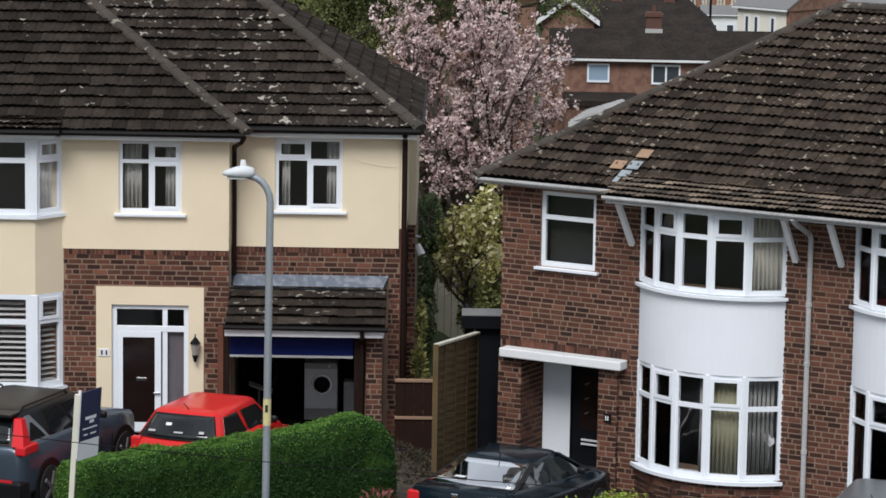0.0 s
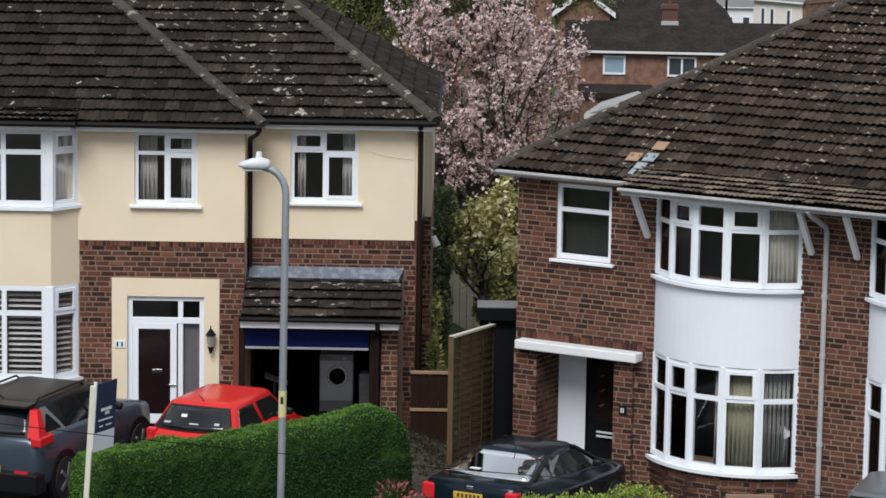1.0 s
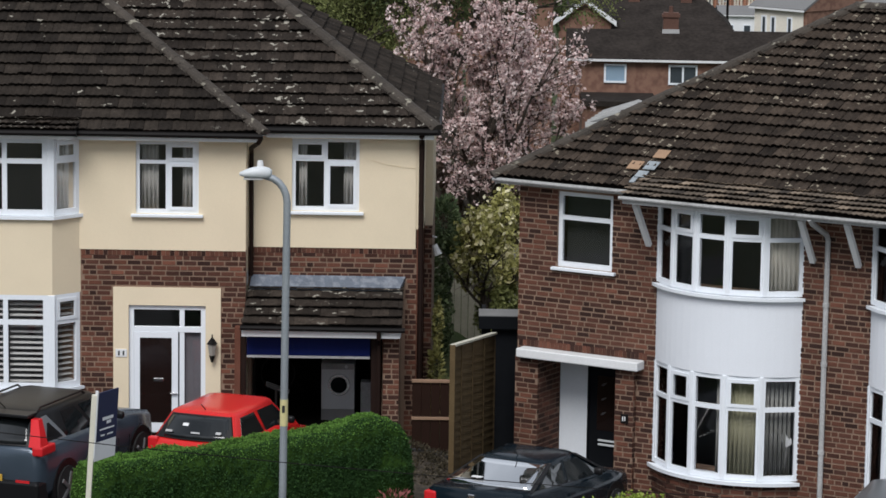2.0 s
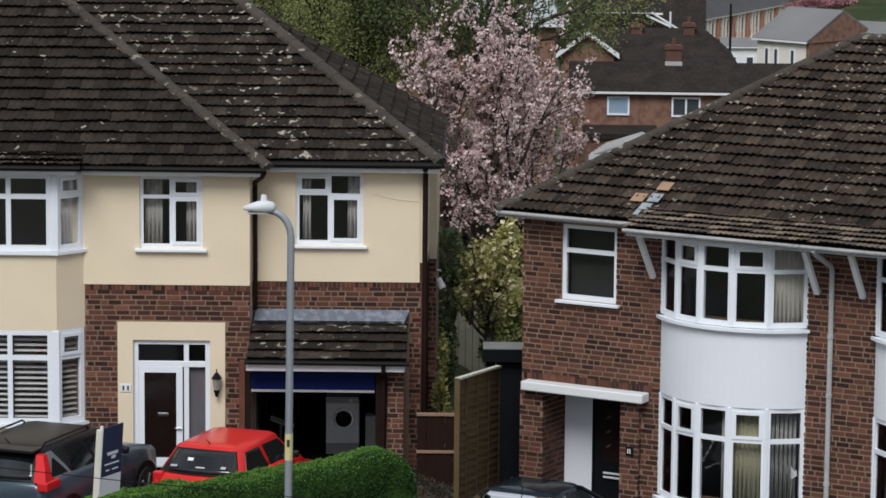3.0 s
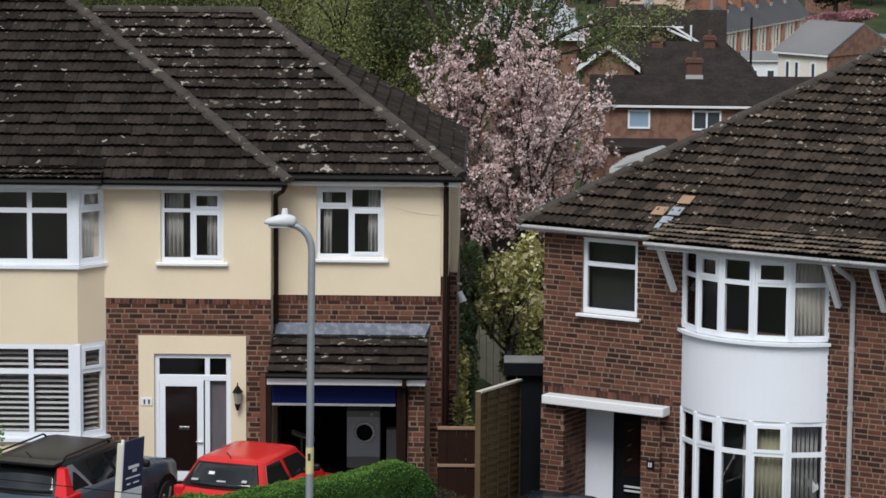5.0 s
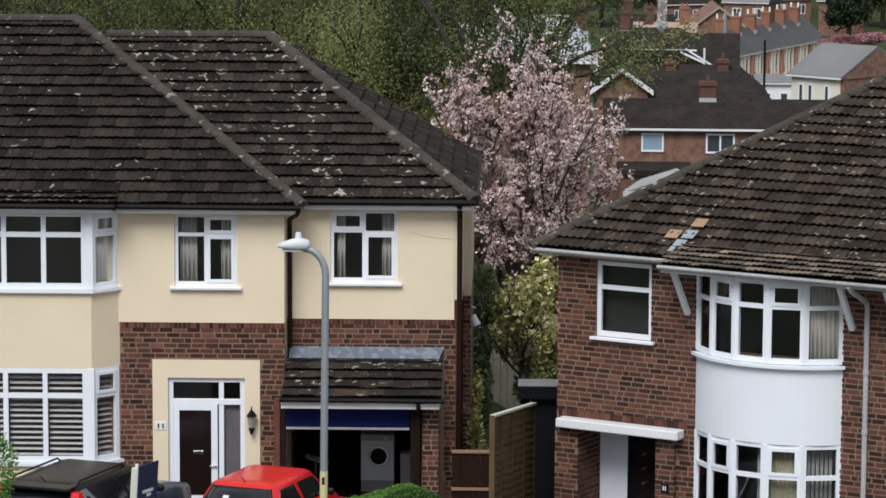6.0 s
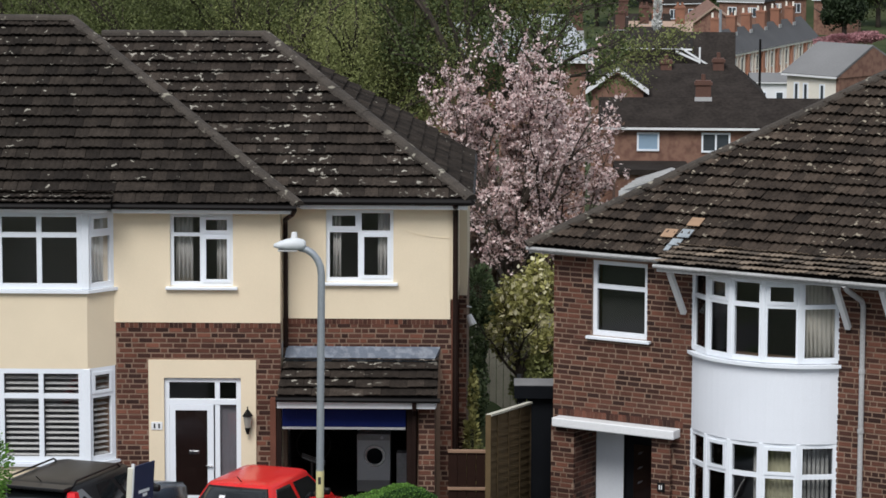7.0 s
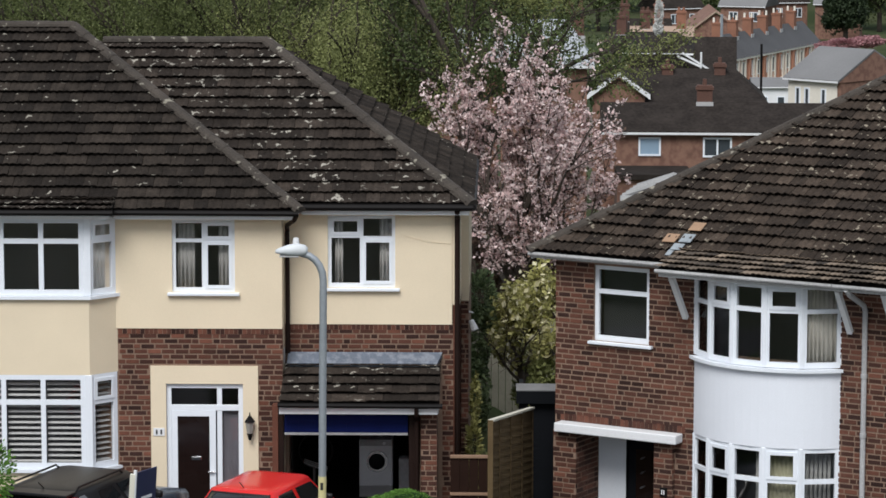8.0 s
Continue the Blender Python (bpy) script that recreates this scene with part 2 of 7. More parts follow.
FAR_CREAM = material("far_cream_wall", (0.76, 0.72, 0.63), 0.9, vary=0.08, scale=1, fine=8)
FAR_GLASS = material("far_window_glass", (0.05, 0.06, 0.07), 0.1, vary=0.1)
BLUE_BLIND = material("pale_blue_blind", (0.24, 0.34, 0.44), 0.7, vary=0.05)


# building helpers
def thing(name, loc, label, category, group="", kind=""):
    e = new(name)
    e.location = loc
    e.empty_display_size = 0.2
    return tagged(e, label, category, group, kind)


def under(ob, parent):
    """Hang ob under a thing or a part, leaving it where it is in the world."""
    ob.parent = parent
    if parent.parent is None:
        ob.matrix_parent_inverse = Matrix.Translation(parent.location).inverted()
    return ob


def part(name, bm, mat, parent=None, label="", xf=None, smooth=False):
    if xf is not None:
        bm.transform(xf)
    bmesh.ops.recalc_face_normals(bm, faces=bm.faces)
    me = bpy.data.meshes.new(name)
    bm.to_mesh(me)
    bm.free()
    if smooth:
        for p in me.polygons:
            p.use_smooth = True
    me.materials.append(mat)
    ob = new(name, me)
    if parent is not None:
        under(ob, parent)
    if label:
        ob["label"] = label
    return ob


def raw(name, verts, faces, mat, parent=None, label=""):
    me = bpy.data.meshes.new(name)
    me.from_pydata(verts, [], faces)
    me.materials.append(mat)
    ob = new(name, me)
    if parent is not None:
        under(ob, parent)
    if label:
        ob["label"] = label
    return ob


def box(bm, x0, x1, y0, y1, z0, z1, bevel=0.0):
    v = [bm.verts.new((x, y, z)) for x in (x0, x1) for y in (y0, y1) for z in (z0, z1)]
    fs = [bm.faces.new([v[i] for i in q]) for q in ((0, 1, 3, 2), (4, 6, 7, 5), (0, 4, 5, 1), (2, 3, 7, 6), (0, 2, 6, 4), (1, 5, 7, 3))]
    if bevel:
        es = list({e for f in fs for e in f.edges})
        bmesh.ops.bevel(bm, geom=es, offset=bevel, segments=2, affect="EDGES", profile=0.5)
    return bm


def bx(x0, x1, y0, y1, z0, z1, bevel=0.0):
    return box(bmesh.new(), x0, x1, y0, y1, z0, z1, bevel)


def tube(points, radius, sides=10, taper=None):
    """A round pipe along points, as a bmesh."""
    bm = bmesh.new()
    pts = [Vector(p) for p in points]
    rings = []
    for i, p in enumerate(pts):
        d = (pts[min(i + 1, len(pts) - 1)] - pts[max(i - 1, 0)]).normalized()
        a = d.cross(Vector((0.31, 0.95, 0.02)) if abs(d.y) < 0.9 else Vector((1, 0, 0))).normalized()
        b = d.cross(a)
        r = radius if taper is None else radius + (taper - radius) * i / (len(pts) - 1)
        rings.append([bm.verts.new(p + r * (math.cos(k * math.tau / sides) * a + math.sin(k * math.tau / sides) * b)) for k in range(sides)])
    for r0, r1 in zip(rings, rings[1:]):
        for k in range(sides):
            bm.faces.new((r0[k], r0[(k + 1) % sides], r1[(k + 1) % sides], r1[k]))
    bm.faces.new(rings[0])
    bm.faces.new(rings[-1])
    return bm


def prism(poly, y0, y1):
    """A polygon of (x, z) drawn out from y0 to y1."""
    bm = bmesh.new()
    a = [bm.verts.new((x, y0, z)) for x, z in poly]
    b = [bm.verts.new((x, y1, z)) for x, z in poly]
    n = len(poly)
    bm.faces.new(a)
    bm.faces.new(b[::-1])
    for i in range(n):
        bm.faces.new((a[i], a[(i + 1) % n], b[(i + 1) % n], b[i]))
    return bm


def wall_mesh(u0, u1, z0, z1, holes, v0, v1):
    """A wall from v0 (front) to v1 with rectangular holes (u0, u1, z0, z1) through it."""
    us = sorted({u0, u1, *(min(max(h[i], u0), u1) for h in holes for i in (0, 1))})
    zs = sorted({z0, z1, *(min(max(h[i], z0), z1) for h in holes for i in (2, 3))})

    def solid(i, j):
        if not (0 <= i < len(us) - 1 and 0 <= j < len(zs) - 1):
            return False
        u, z = (us[i] + us[i + 1]) / 2, (zs[j] + zs[j + 1]) / 2
        return not any(h[0] < u < h[1] and h[2] < z < h[3] for h in holes)

    bm = bmesh.new()
    cache = {}

    def v(i, k, j):
        if (i, k, j) not in cache:
            cache[i, k, j] = bm.verts.new((us[i], (v0, v1)[k], zs[j]))
        return cache[i, k, j]

    for i in range(len(us) - 1):
        for j in range(len(zs) - 1):
            if not solid(i, j):
                continue
            for k in (0, 1):
                bm.faces.new((v(i, k, j), v(i + 1, k, j), v(i + 1, k, j + 1), v(i, k, j + 1)))
            if not solid(i - 1, j):
                bm.faces.new((v(i, 0, j), v(i, 1, j), v(i, 1, j + 1), v(i, 0, j + 1)))
            if not solid(i + 1, j):
                bm.faces.new((v(i + 1, 0, j), v(i + 1, 1, j), v(i + 1, 1, j + 1), v(i + 1, 0, j + 1)))
            if not solid(i, j - 1):
                bm.faces.new((v(i, 0, j), v(i + 1, 0, j), v(i + 1, 1, j), v(i, 1, j)))
            if not solid(i, j + 1):
                bm.faces.new((v(i, 0, j + 1), v(i + 1, 0, j + 1), v(i + 1, 1, j + 1), v(i, 1, j + 1)))
    return bm


BRICK_LATER = []  # (parent, matrices, mesh key), laid at the end of the file
TILE_LATER = []


def lay_bricks(parent, xf, areas, holes, soldier=(), rng_seed=1, dark=False, v=0.0, base=0.0):
    """Stretchers and some headers with broad joints over rectangles (u0, u1, z0, z1) of a wall's face, leaving the holes free."""
    rng = random.Random(rng_seed)
    pz = 0.091
    out = []
    for a in areas:
        j0, j1 = math.floor((a[2] - base) / pz), math.ceil((a[3] - base) / pz)
        for j in range(j0, j1):
            z0, z1 = max(base + j * pz, a[2]), min(base + j * pz + 0.064, a[3])
            if z1 - z0 < 0.02:
                continue
            u0 = a[0] - rng.uniform(0.0, 0.22)
            while u0 < a[1]:
                wide = 0.218 if rng.random() < 0.78 else 0.105
                spans = [(max(u0, a[0]), min(u0 + wide, a[1]))]
                u0 += wide + rng.uniform(0.018, 0.028)
                for h in holes:
                    if h[2] < (z0 + z1) / 2 < h[3]:
                        cut = []
                        for s0, s1 in spans:
                            if h[1] <= s0 or h[0] >= s1:
                                cut.append((s0, s1))
                            else:
                                cut += [(s0, h[0]), (h[1], s1)]
                        spans = cut
                for s0, s1 in spans:
                    if s1 - s0 > 0.035:
                        out.append((s0, s1, z0, z1, v - rng.uniform(0.006, 0.012)))
    for u0, u1, z0, z1 in soldier:
        k = max(1, round((u1 - u0) / 0.0785))
        w = (u1 - u0) / k
        out += [(u0 + i * w + 0.005, u0 + (i + 1) * w - 0.005, z0, z1, v - rng.uniform(0.008, 0.012)) for i in range(k)]
    BRICK_LATER.append((parent, xf, out, dark))


def roof_plane(parent, xf, a, b, c, d, mats, gauge=0.29, width=0.245, seed=3, rib=0.020):
    """Tiles over a quad: eave from a to b, top edge from d (over a) to c (over b). a triangle when c == d."""
    a, b, c, d = (Vector(p) for p in (a, b, c, d))
    e = (b - a).normalized()
    n = e.cross((d + c) / 2 - a).normalized()
    if n.z < 0:
        n = -n
    up = n.cross(e)
    if up.z < 0:
        up = -up
    L = lambda p: ((p - a).dot(e), (p - a).dot(up))
    (bx_, _), (cx, cy), (dx, dy) = L(b), L(c), L(d)
    rng = random.Random(seed)
    tiles = []
    rows = math.ceil(cy / gauge)
    for r in range(rows):
        s0, s1 = r * gauge, min((r + 1) * gauge + 0.05, cy)
        lo0, hi0 = dx * s0 / cy, bx_ + (cx - bx_) * s0 / cy
        lo1, hi1 = dx * s1 / cy, bx_ + (cx - bx_) * s1 / cy
        lo, hi = min(lo0, lo1), max(hi0, hi1)
        k0 = math.floor(lo / width) - 1
        for k in range(k0, math.ceil(hi / width) + 1):
            t0 = k * width + (width / 2 if r % 2 else 0) + rng.uniform(0.001, 0.004)
            t1 = t0 + width - rng.uniform(0.002, 0.006)
            q = [(max(t0, lo0), s0), (min(t1, hi0), s0), (min(t1, hi1), s1), (max(t0, lo1), s1)]
            if q[1][0] - q[0][0] < 0.03 and q[2][0] - q[3][0] < 0.03:
                continue
            if q[1][0] < q[0][0]:
                q[0] = q[1] = ((q[0][0] + q[1][0]) / 2, s0)
            if q[2][0] < q[3][0]:
                q[2] = q[3] = ((q[2][0] + q[3][0]) / 2, s1)
            lift = 0.084 + rng.uniform(-0.012, 0.018)
            lean = rng.uniform(-0.006, 0.006)
            slip = 0.016 * rng.random()
            low, high = [], []
            for i in range(5):
                f = i / 4
                roll = rib if i in (1, 3) else 0.0
                p0 = a + e * (q[0][0] + (q[1][0] - q[0][0]) * f) + up * (s0 - slip)
                p1 = a + e * (q[3][0] + (q[2][0] - q[3][0]) * f) + up * s1
                low.append(p0 + n * (lift + roll + lean * (2 * f - 1)))
                high.append(p1 + n * (0.012 + roll * 0.8))
            tiles.append(low + high + [p - n * 0.014 for p in low])
    under_bm = bmesh.new()
    under_bm.faces.new([under_bm.verts.new(p - n * 0.01) for p in ((a, b, c, d) if (c - d).length > 1e-4 else (a, b, c))])
    part("roof_underlay", under_bm, UNDERLAY_AND_GLOOM, parent, xf=xf)
    TILE_LATER.append((parent, xf, tiles, mats))


def ridge_run(parent, xf, p0, p1, radius=0.11, step=0.42, name="ridge_tile", mat=None):
    """Half-round ridge or hip tiles, overlapping, bedded in mortar."""
    p0, p1 = Vector(p0), Vector(p1)
    d = (p1 - p0).normalized()
    side = d.cross(Vector((0, 0, 1))).normalized()
    upv = side.cross(d)
    bm = bmesh.new()
    count = max(1, round((p1 - p0).length / step))
    L = (p1 - p0).length / count
    rng = random.Random(int(abs(p0.x * 77 + p1.y * 13)) + 5)
    for i in range(count):
        r0, r1 = radius * rng.uniform(1.0, 1.05), radius * rng.uniform(0.94, 0.99)
        rings = []
        for s, r in ((i * L - 0.03, r0), ((i + 1) * L, r1)):
            c = p0 + d * s
            rings.append([bm.verts.new(c + side * (r * 1.25 * math.cos(k * math.pi / 6)) + upv * (r * math.sin(k * math.pi / 6) - 0.03)) for k in range(7)])
        for k in range(6):
            bm.faces.new((rings[0][k], rings[0][k + 1], rings[1][k + 1], rings[1][k]))
        bm.faces.new(rings[0])
        bm.faces.new(rings[1][::-1])
    part(name, bm, mat or RIDGE, parent, xf=xf)


def window(parent, xf, u0, u1, z0, z1, columns, v=0.06, bar=0.062, sill=True, name="window", label="white plastic window frame", sill_over=0.08, depth=0.07, glass=None):
    """columns: (share of the width, share of the height of the top light, opening). Frame > panes, casements, sill."""
    xs = [u0]
    for c in columns:
        xs.append(xs[-1] + (u1 - u0) * c[0])
    cells_all = []
    panes, casements = [], []
    for i, (_, top, opening) in enumerate(columns):
        a = xs[i] + (bar if i == 0 else bar / 2)
        b = xs[i + 1] - (bar if i == len(columns) - 1 else bar / 2)
        lo, hi = z0 + bar * 1.2, z1 - bar
        cells = [(lo, hi, False)]
        if top:
            zt = hi - (hi - lo) * top
            cells = [(lo, zt - bar / 2, opening in (1, 3)), (zt + bar / 2, hi, opening in (2, 3))]
        for c0, c1, op in cells:
            cells_all.append((a, b, c0, c1))
            if op:
                casements.append((a, b, c0, c1))
                panes.append((a + 0.045, b - 0.045, c0 + 0.045, c1 - 0.045))
            else:
                panes.append((a, b, c0, c1))
    frame_ob = part(name, wall_mesh(u0, u1, z0, z1, cells_all, v, v + depth), UPVC, parent, label, xf=xf)
    for a, b, c0, c1 in casements:
        cb = wall_mesh(a - 0.012, b + 0.012, c0 - 0.012, c1 + 0.012, [(a + 0.045, b - 0.045, c0 + 0.045, c1 - 0.045)], v - 0.016, v - 0.002)
        part("casement", cb, UPVC, frame_ob, xf=xf)
    for a, b, c0, c1 in panes:
        p = part("pane", bx(a, b, v + 0.030, v + 0.036, c0, c1), glass or GLASS, frame_ob, xf=xf)
        p.visible_shadow = False
    if sill:
        part("sill", bx(u0 - sill_over, u1 + sill_over, v - 0.14, v + 0.02, z0 - 0.055, z0 - 0.003, 0.01), UPVC, frame_ob, xf=xf)
    return frame_ob


def curtain(xf, u0, u1, z0, z1, v, mat, label, waves=None):
    """A hanging pleated curtain."""
    bm = bmesh.new()
    n = max(8, int((u1 - u0) / 0.018))
    k = waves or max(2, (u1 - u0) / 0.075)
    cols = []
    for i in range(n + 1):
        u = u0 + (u1 - u0) * i / n
        w = 0.022 * math.sin(i / n * k * math.tau) + 0.008 * math.sin(i * 1.7)
        cols.append([bm.verts.new((u, v + w + o, z)) for o in (0, 0.004) for z in (z0, z1)])
    for p, q in zip(cols, cols[1:]):
        bm.faces.new((p[0], q[0], q[1], p[1]))
        bm.faces.new((p[2], p[3], q[3], q[2]))
        bm.faces.new((p[0], p[2], q[2], q[0]))
        bm.faces.new((p[1], q[1], q[3], p[3]))
    ob = part("curtain", bm, mat, xf=xf, smooth=True)
    return tagged(ob, label, "curtain", "curtains at the windows")


def venetian(xf, u0, u1, z0, z1, v):
    e = thing("venetian_blind", xf @ Vector(((u0 + u1) / 2, v, z0)), "white slatted blind hanging inside the bay window", "blind", "blinds in the bay")
    n = int((z1 - z0) / 0.092)
    tilt = Matrix.Rotation(radians(24), 4, "X")
    bm = bx(u0, u1, -0.034, 0.034, -0.003, 0.003)
    first = part("slat", bm, BLIND, xf=xf @ Matrix.Translation((0, v, z0)) @ tilt)
    under(first, e)
    for i in range(1, n):
        o = first.copy()
        scene.collection.objects.link(o)
        o.matrix_basis = Matrix.Translation((0, 0, i * (z1 - z0) / n))
    return e

# ground: one sheet, level round the houses and falling away behind them
def ground_z(x, y):
    s = 1 / (1 + math.exp(-max(-20, min(20, (x - 0.35) * 4.0))))
    near = -0.12 - 0.83 * s
    if y < 60:
        return near
    t = min(1.0, (y - 60) / 150)
    z = near + (-10.0 - near) * (t * t * (3 - 2 * t))
    t = max(0.0, min(1.0, (y - 215) / 105))
    z -= 8.0 * t * t * (3 - 2 * t)
    if y > 380:
        z += 55 * (1 - math.exp(-(y - 380) / 900)) * min(1, (y - 380) / 200)
    return z


def build_ground():
    xs = [-3000, -900, -300, -100, -50, -25, -14, -8, -5, -3] + [-2 + 0.25 * i for i in range(21)] + [4, 6, 9, 14, 25, 50, 100, 300, 900, 3000]
    ys = [-900, -200, -40, 0, 20, 34, 40, 44, 47, 50, 53, 56, 60, 66, 74, 84, 95, 108, 122, 138, 155, 175, 195, 210, 240, 280, 320, 380, 450, 550, 700, 1000, 1600, 3000]
    verts = [(x, y, ground_z(x, y)) for y in ys for x in xs]
    w = len(xs)
    faces = [(j * w + i, j * w + i + 1, (j + 1) * w + i + 1, (j + 1) * w + i) for j in range(len(ys) - 1) for i in range(w - 1)]
    g = raw("ground", verts, faces, GRASS)
    return tagged(g, "rough green ground falling away behind the houses", "ground", kind="structure")


build_ground()


def slab(name, pts, mat, label, lift=0.02):
    """A paved area with many points, following the ground."""
    bm = bmesh.new()
    (x0, x1), (y0, y1) = pts
    nx, ny = max(2, int((x1 - x0) / 0.25)), max(2, int((y1 - y0) / 0.5))
    grid = [[bm.verts.new((x0 + (x1 - x0) * i / nx, y0 + (y1 - y0) * j / ny, 0)) for i in range(nx + 1)] for j in range(ny + 1)]
    for r in grid:
        for v in r:
            v.co.z = ground_z(v.co.x, v.co.y) + lift
    for j in range(ny):
        for i in range(nx):
            bm.faces.new((grid[j][i], grid[j][i + 1], grid[j + 1][i + 1], grid[j + 1][i]))
    return tagged(part(name, bm, mat), label, "paving", kind="structure")


slab("pavement", ((-16, 12), (36, 54.0)), ASPHALT, "dark tarmac drives in front of the houses")
slab("flower_bed", ((-1.3, 0.0), (47.2, 53.4)), SOIL, "brown mulched bed beside the hedge", 0.05)

# the cream house: u is world x, v runs back from its front
HL = Matrix.Translation((0, 54.2, 0))
GL = -0.12
cream_house = thing("cream_house", (-6.0, 54.2, GL), "cream rendered house with brick ground floor and dark tiled roof", "house")
W_HALL = (-5.645, -4.55, 3.90, 5.17)
BAY_HOLE_UP, BAY_HOLE_LOW = (-9.9, -6.95, 3.86, 5.22), (-9.9, -6.95, 0.80, 2.46)
DOOR = (-5.77, -4.425, GL, 2.285)
main_holes = [W_HALL, BAY_HOLE_UP, BAY_HOLE_LOW, DOOR]
part("wall", wall_mesh(-14.0, -3.73, 3.26, 5.34, main_holes, -0.018, 0.25), CREAM, cream_house, "smooth cream rendered upper wall", HL)
part("wall", wall_mesh(-14.0, -3.73, GL, 3.26, main_holes, 0.0, 0.25), MORTAR, cream_house, "red brick lower wall", HL)
lay_bricks(cream_house, HL, [(-6.60, -3.73, GL, 3.16)], [(-6.05, -4.15, GL, 2.61)], [(-6.60, -3.73, 3.165, 3.255)], 2, True)
part("door_surround", wall_mesh(-6.04, -4.16, GL, 2.60, [DOOR], -0.03, 0.0), CREAM, cream_house, "cream rendered panel round the door", HL)
# return wall, side walls, back, ceilings
part("wall", bx(-3.95, -3.73, 0.25, 0.85, GL, 5.34), CREAM, cream_house, xf=HL)
part("wall", bx(-14.0, -13.8, 0.25, 8.0, GL, 5.34), CREAM, cream_house, xf=HL)
part("wall", bx(-14.0, -0.66, 7.9, 8.1, GL, 5.25), CREAM, cream_house, xf=HL)
part("ceiling", bx(-13.8, -3.72, 0.26, 7.9, 5.20, 5.24), INTERIOR, cream_house, xf=HL)
part("ceiling", bx(-3.72, -0.9, 0.86, 7.9, 5.20, 5.24), INTERIOR, cream_house, xf=HL)
part("floor_slab", bx(-13.8, -3.72, 0.26, 7.9, 2.60, 2.85), INTERIOR, cream_house, xf=HL)
part("floor_slab", bx(-3.72, -0.9, 0.86, 7.9, 2.60, 2.85), INTERIOR, cream_house, xf=HL)
part("inner_wall", bx(-13.8, -3.72, 3.0, 3.1, GL, 5.2), INTERIOR, cream_house, xf=HL)
part("inner_wall", bx(-3.72, -0.9, 3.0, 3.1, 2.85, 5.2), INTERIOR, cream_house, xf=HL)
# extension, set back 0.6 m
EXT_WIN = (-2.965, -1.78, 3.90, 5.18)
GARAGE = (-3.66, -1.35, GL, 2.0)
part("wall", wall_mesh(-3.73, -0.78, 3.25, 5.34, [EXT_WIN], 0.582, 0.85), CREAM, cream_house, xf=HL)
part("wall", wall_mesh(-3.73, -0.76, GL, 3.25, [GARAGE], 0.6, 0.85), MORTAR, cream_house, xf=HL)
part("wall", bx(-0.76, -0.655, 0.6, 8.1, GL, 3.6), BRICK_DARK["island"], cream_house, xf=HL)
part("wall", bx(-0.78, -0.64, 0.6, 8.1, 3.6, 5.34), CREAM, cream_house, xf=HL)
part("rear_wall", bx(-0.64, -0.50, 2.3, 8.1, 3.42, 5.24), CREAM, cream_house, "cream rendered rear part of the side wall", HL)
part("rear_wall", bx(-0.64, -0.505, 2.3, 8.1, GL - 0.5, 3.42), MORTAR, cream_house, xf=HL)
lay_bricks(cream_house, HL, [(-0.64, -0.505, GL, 3.40)], [], (), 5, True, 2.3)
lay_bricks(cream_house, HL, [(-3.72, -0.76, GL, 3.15)], [(-3.8, -0.95, GL, 2.74)], [(-3.72, -0.76, 3.155, 3.245)], 4, True, 0.6)
for nm, a in (("hall", W_HALL), ("ext", EXT_WIN)):
    vv = 0.04 if nm == "hall" else 0.64
    window(cream_house, HL, *a, [(0.5, 0.27, 0), (0.5, 0.27, 3)] if nm == "hall" else [(0.5, 0.27, 2), (0.5, 0.30, 1)], v=vv)
for a, side in ((W_HALL, 0.16), (EXT_WIN, 0.72)):
    for c0, c1 in (((a[0] + 0.08, a[0] + 0.38), (a[1] - 0.30, a[1] - 0.07)) if side < 0.5 else ((a[0] + 0.12, a[0] + 0.26), (a[1] - 0.28, a[1] - 0.08))):
        curtain(HL, c0, c1, a[2], a[3] - 0.03, side + 0.06, PALE_CURTAIN, "pale grey curtain drawn aside in a bedroom window")
# front door with side light and top light
door = window(cream_house, HL, DOOR[0], DOOR[1], GL + 0.12, DOOR[3], [(0.69, 0.0, 0), (0.31, 0.0, 0)], v=0.03, bar=0.085, sill=False, name="door_frame", label="white plastic door frame with side light", glass=GLASS)
part("transom", bx(DOOR[0] + 0.085, DOOR[1] - 0.085, 0.022, 0.095, 1.80, 1.90, 0.006), UPVC, door, xf=HL)
part("frosted_sheet", bx(DOOR[1] - 0.40, DOOR[1] - 0.08, 0.11, 0.115, GL + 0.2, 1.80), material("frosted_grey", (0.16, 0.15, 0.165), 0.5, vary=0.08), door, "grey frosted side light", HL)
LEAF = (DOOR[0] + 0.09, DOOR[0] + 0.86)
leaf = part("door_leaf", wall_mesh(LEAF[0], LEAF[1], GL + 0.14, 1.80, [(LEAF[0] + 0.10, LEAF[1] - 0.11, GL + 0.30, 1.70)], 0.015, 0.065), UPVC, cream_house, "white plastic door with dark glazed panel", HL)
part("door_panel", bx(LEAF[0] + 0.10, LEAF[1] - 0.11, 0.035, 0.05, GL + 0.30, 1.70), DOOR_DARK, leaf, "dark reddish glazed panel", HL)
part("letter_plate", bx(LEAF[0] + 0.34, LEAF[0] + 0.52, 0.02, 0.036, 0.92, 0.98, 0.006), CHROME, leaf, "chrome letter plate", HL)
part("handle", bx(LEAF[1] - 0.14, LEAF[1] - 0.01, -0.03, -0.005, 0.70, 0.725, 0.006), CHROME, leaf, "chrome lever handle", HL)
part("number_plate_tile", bx(-6.0, -5.80, -0.045, -0.031, 1.36, 1.50, 0.005), BOARD_WHITE, cream_house, "white ceramic number tile with dark bars", HL)
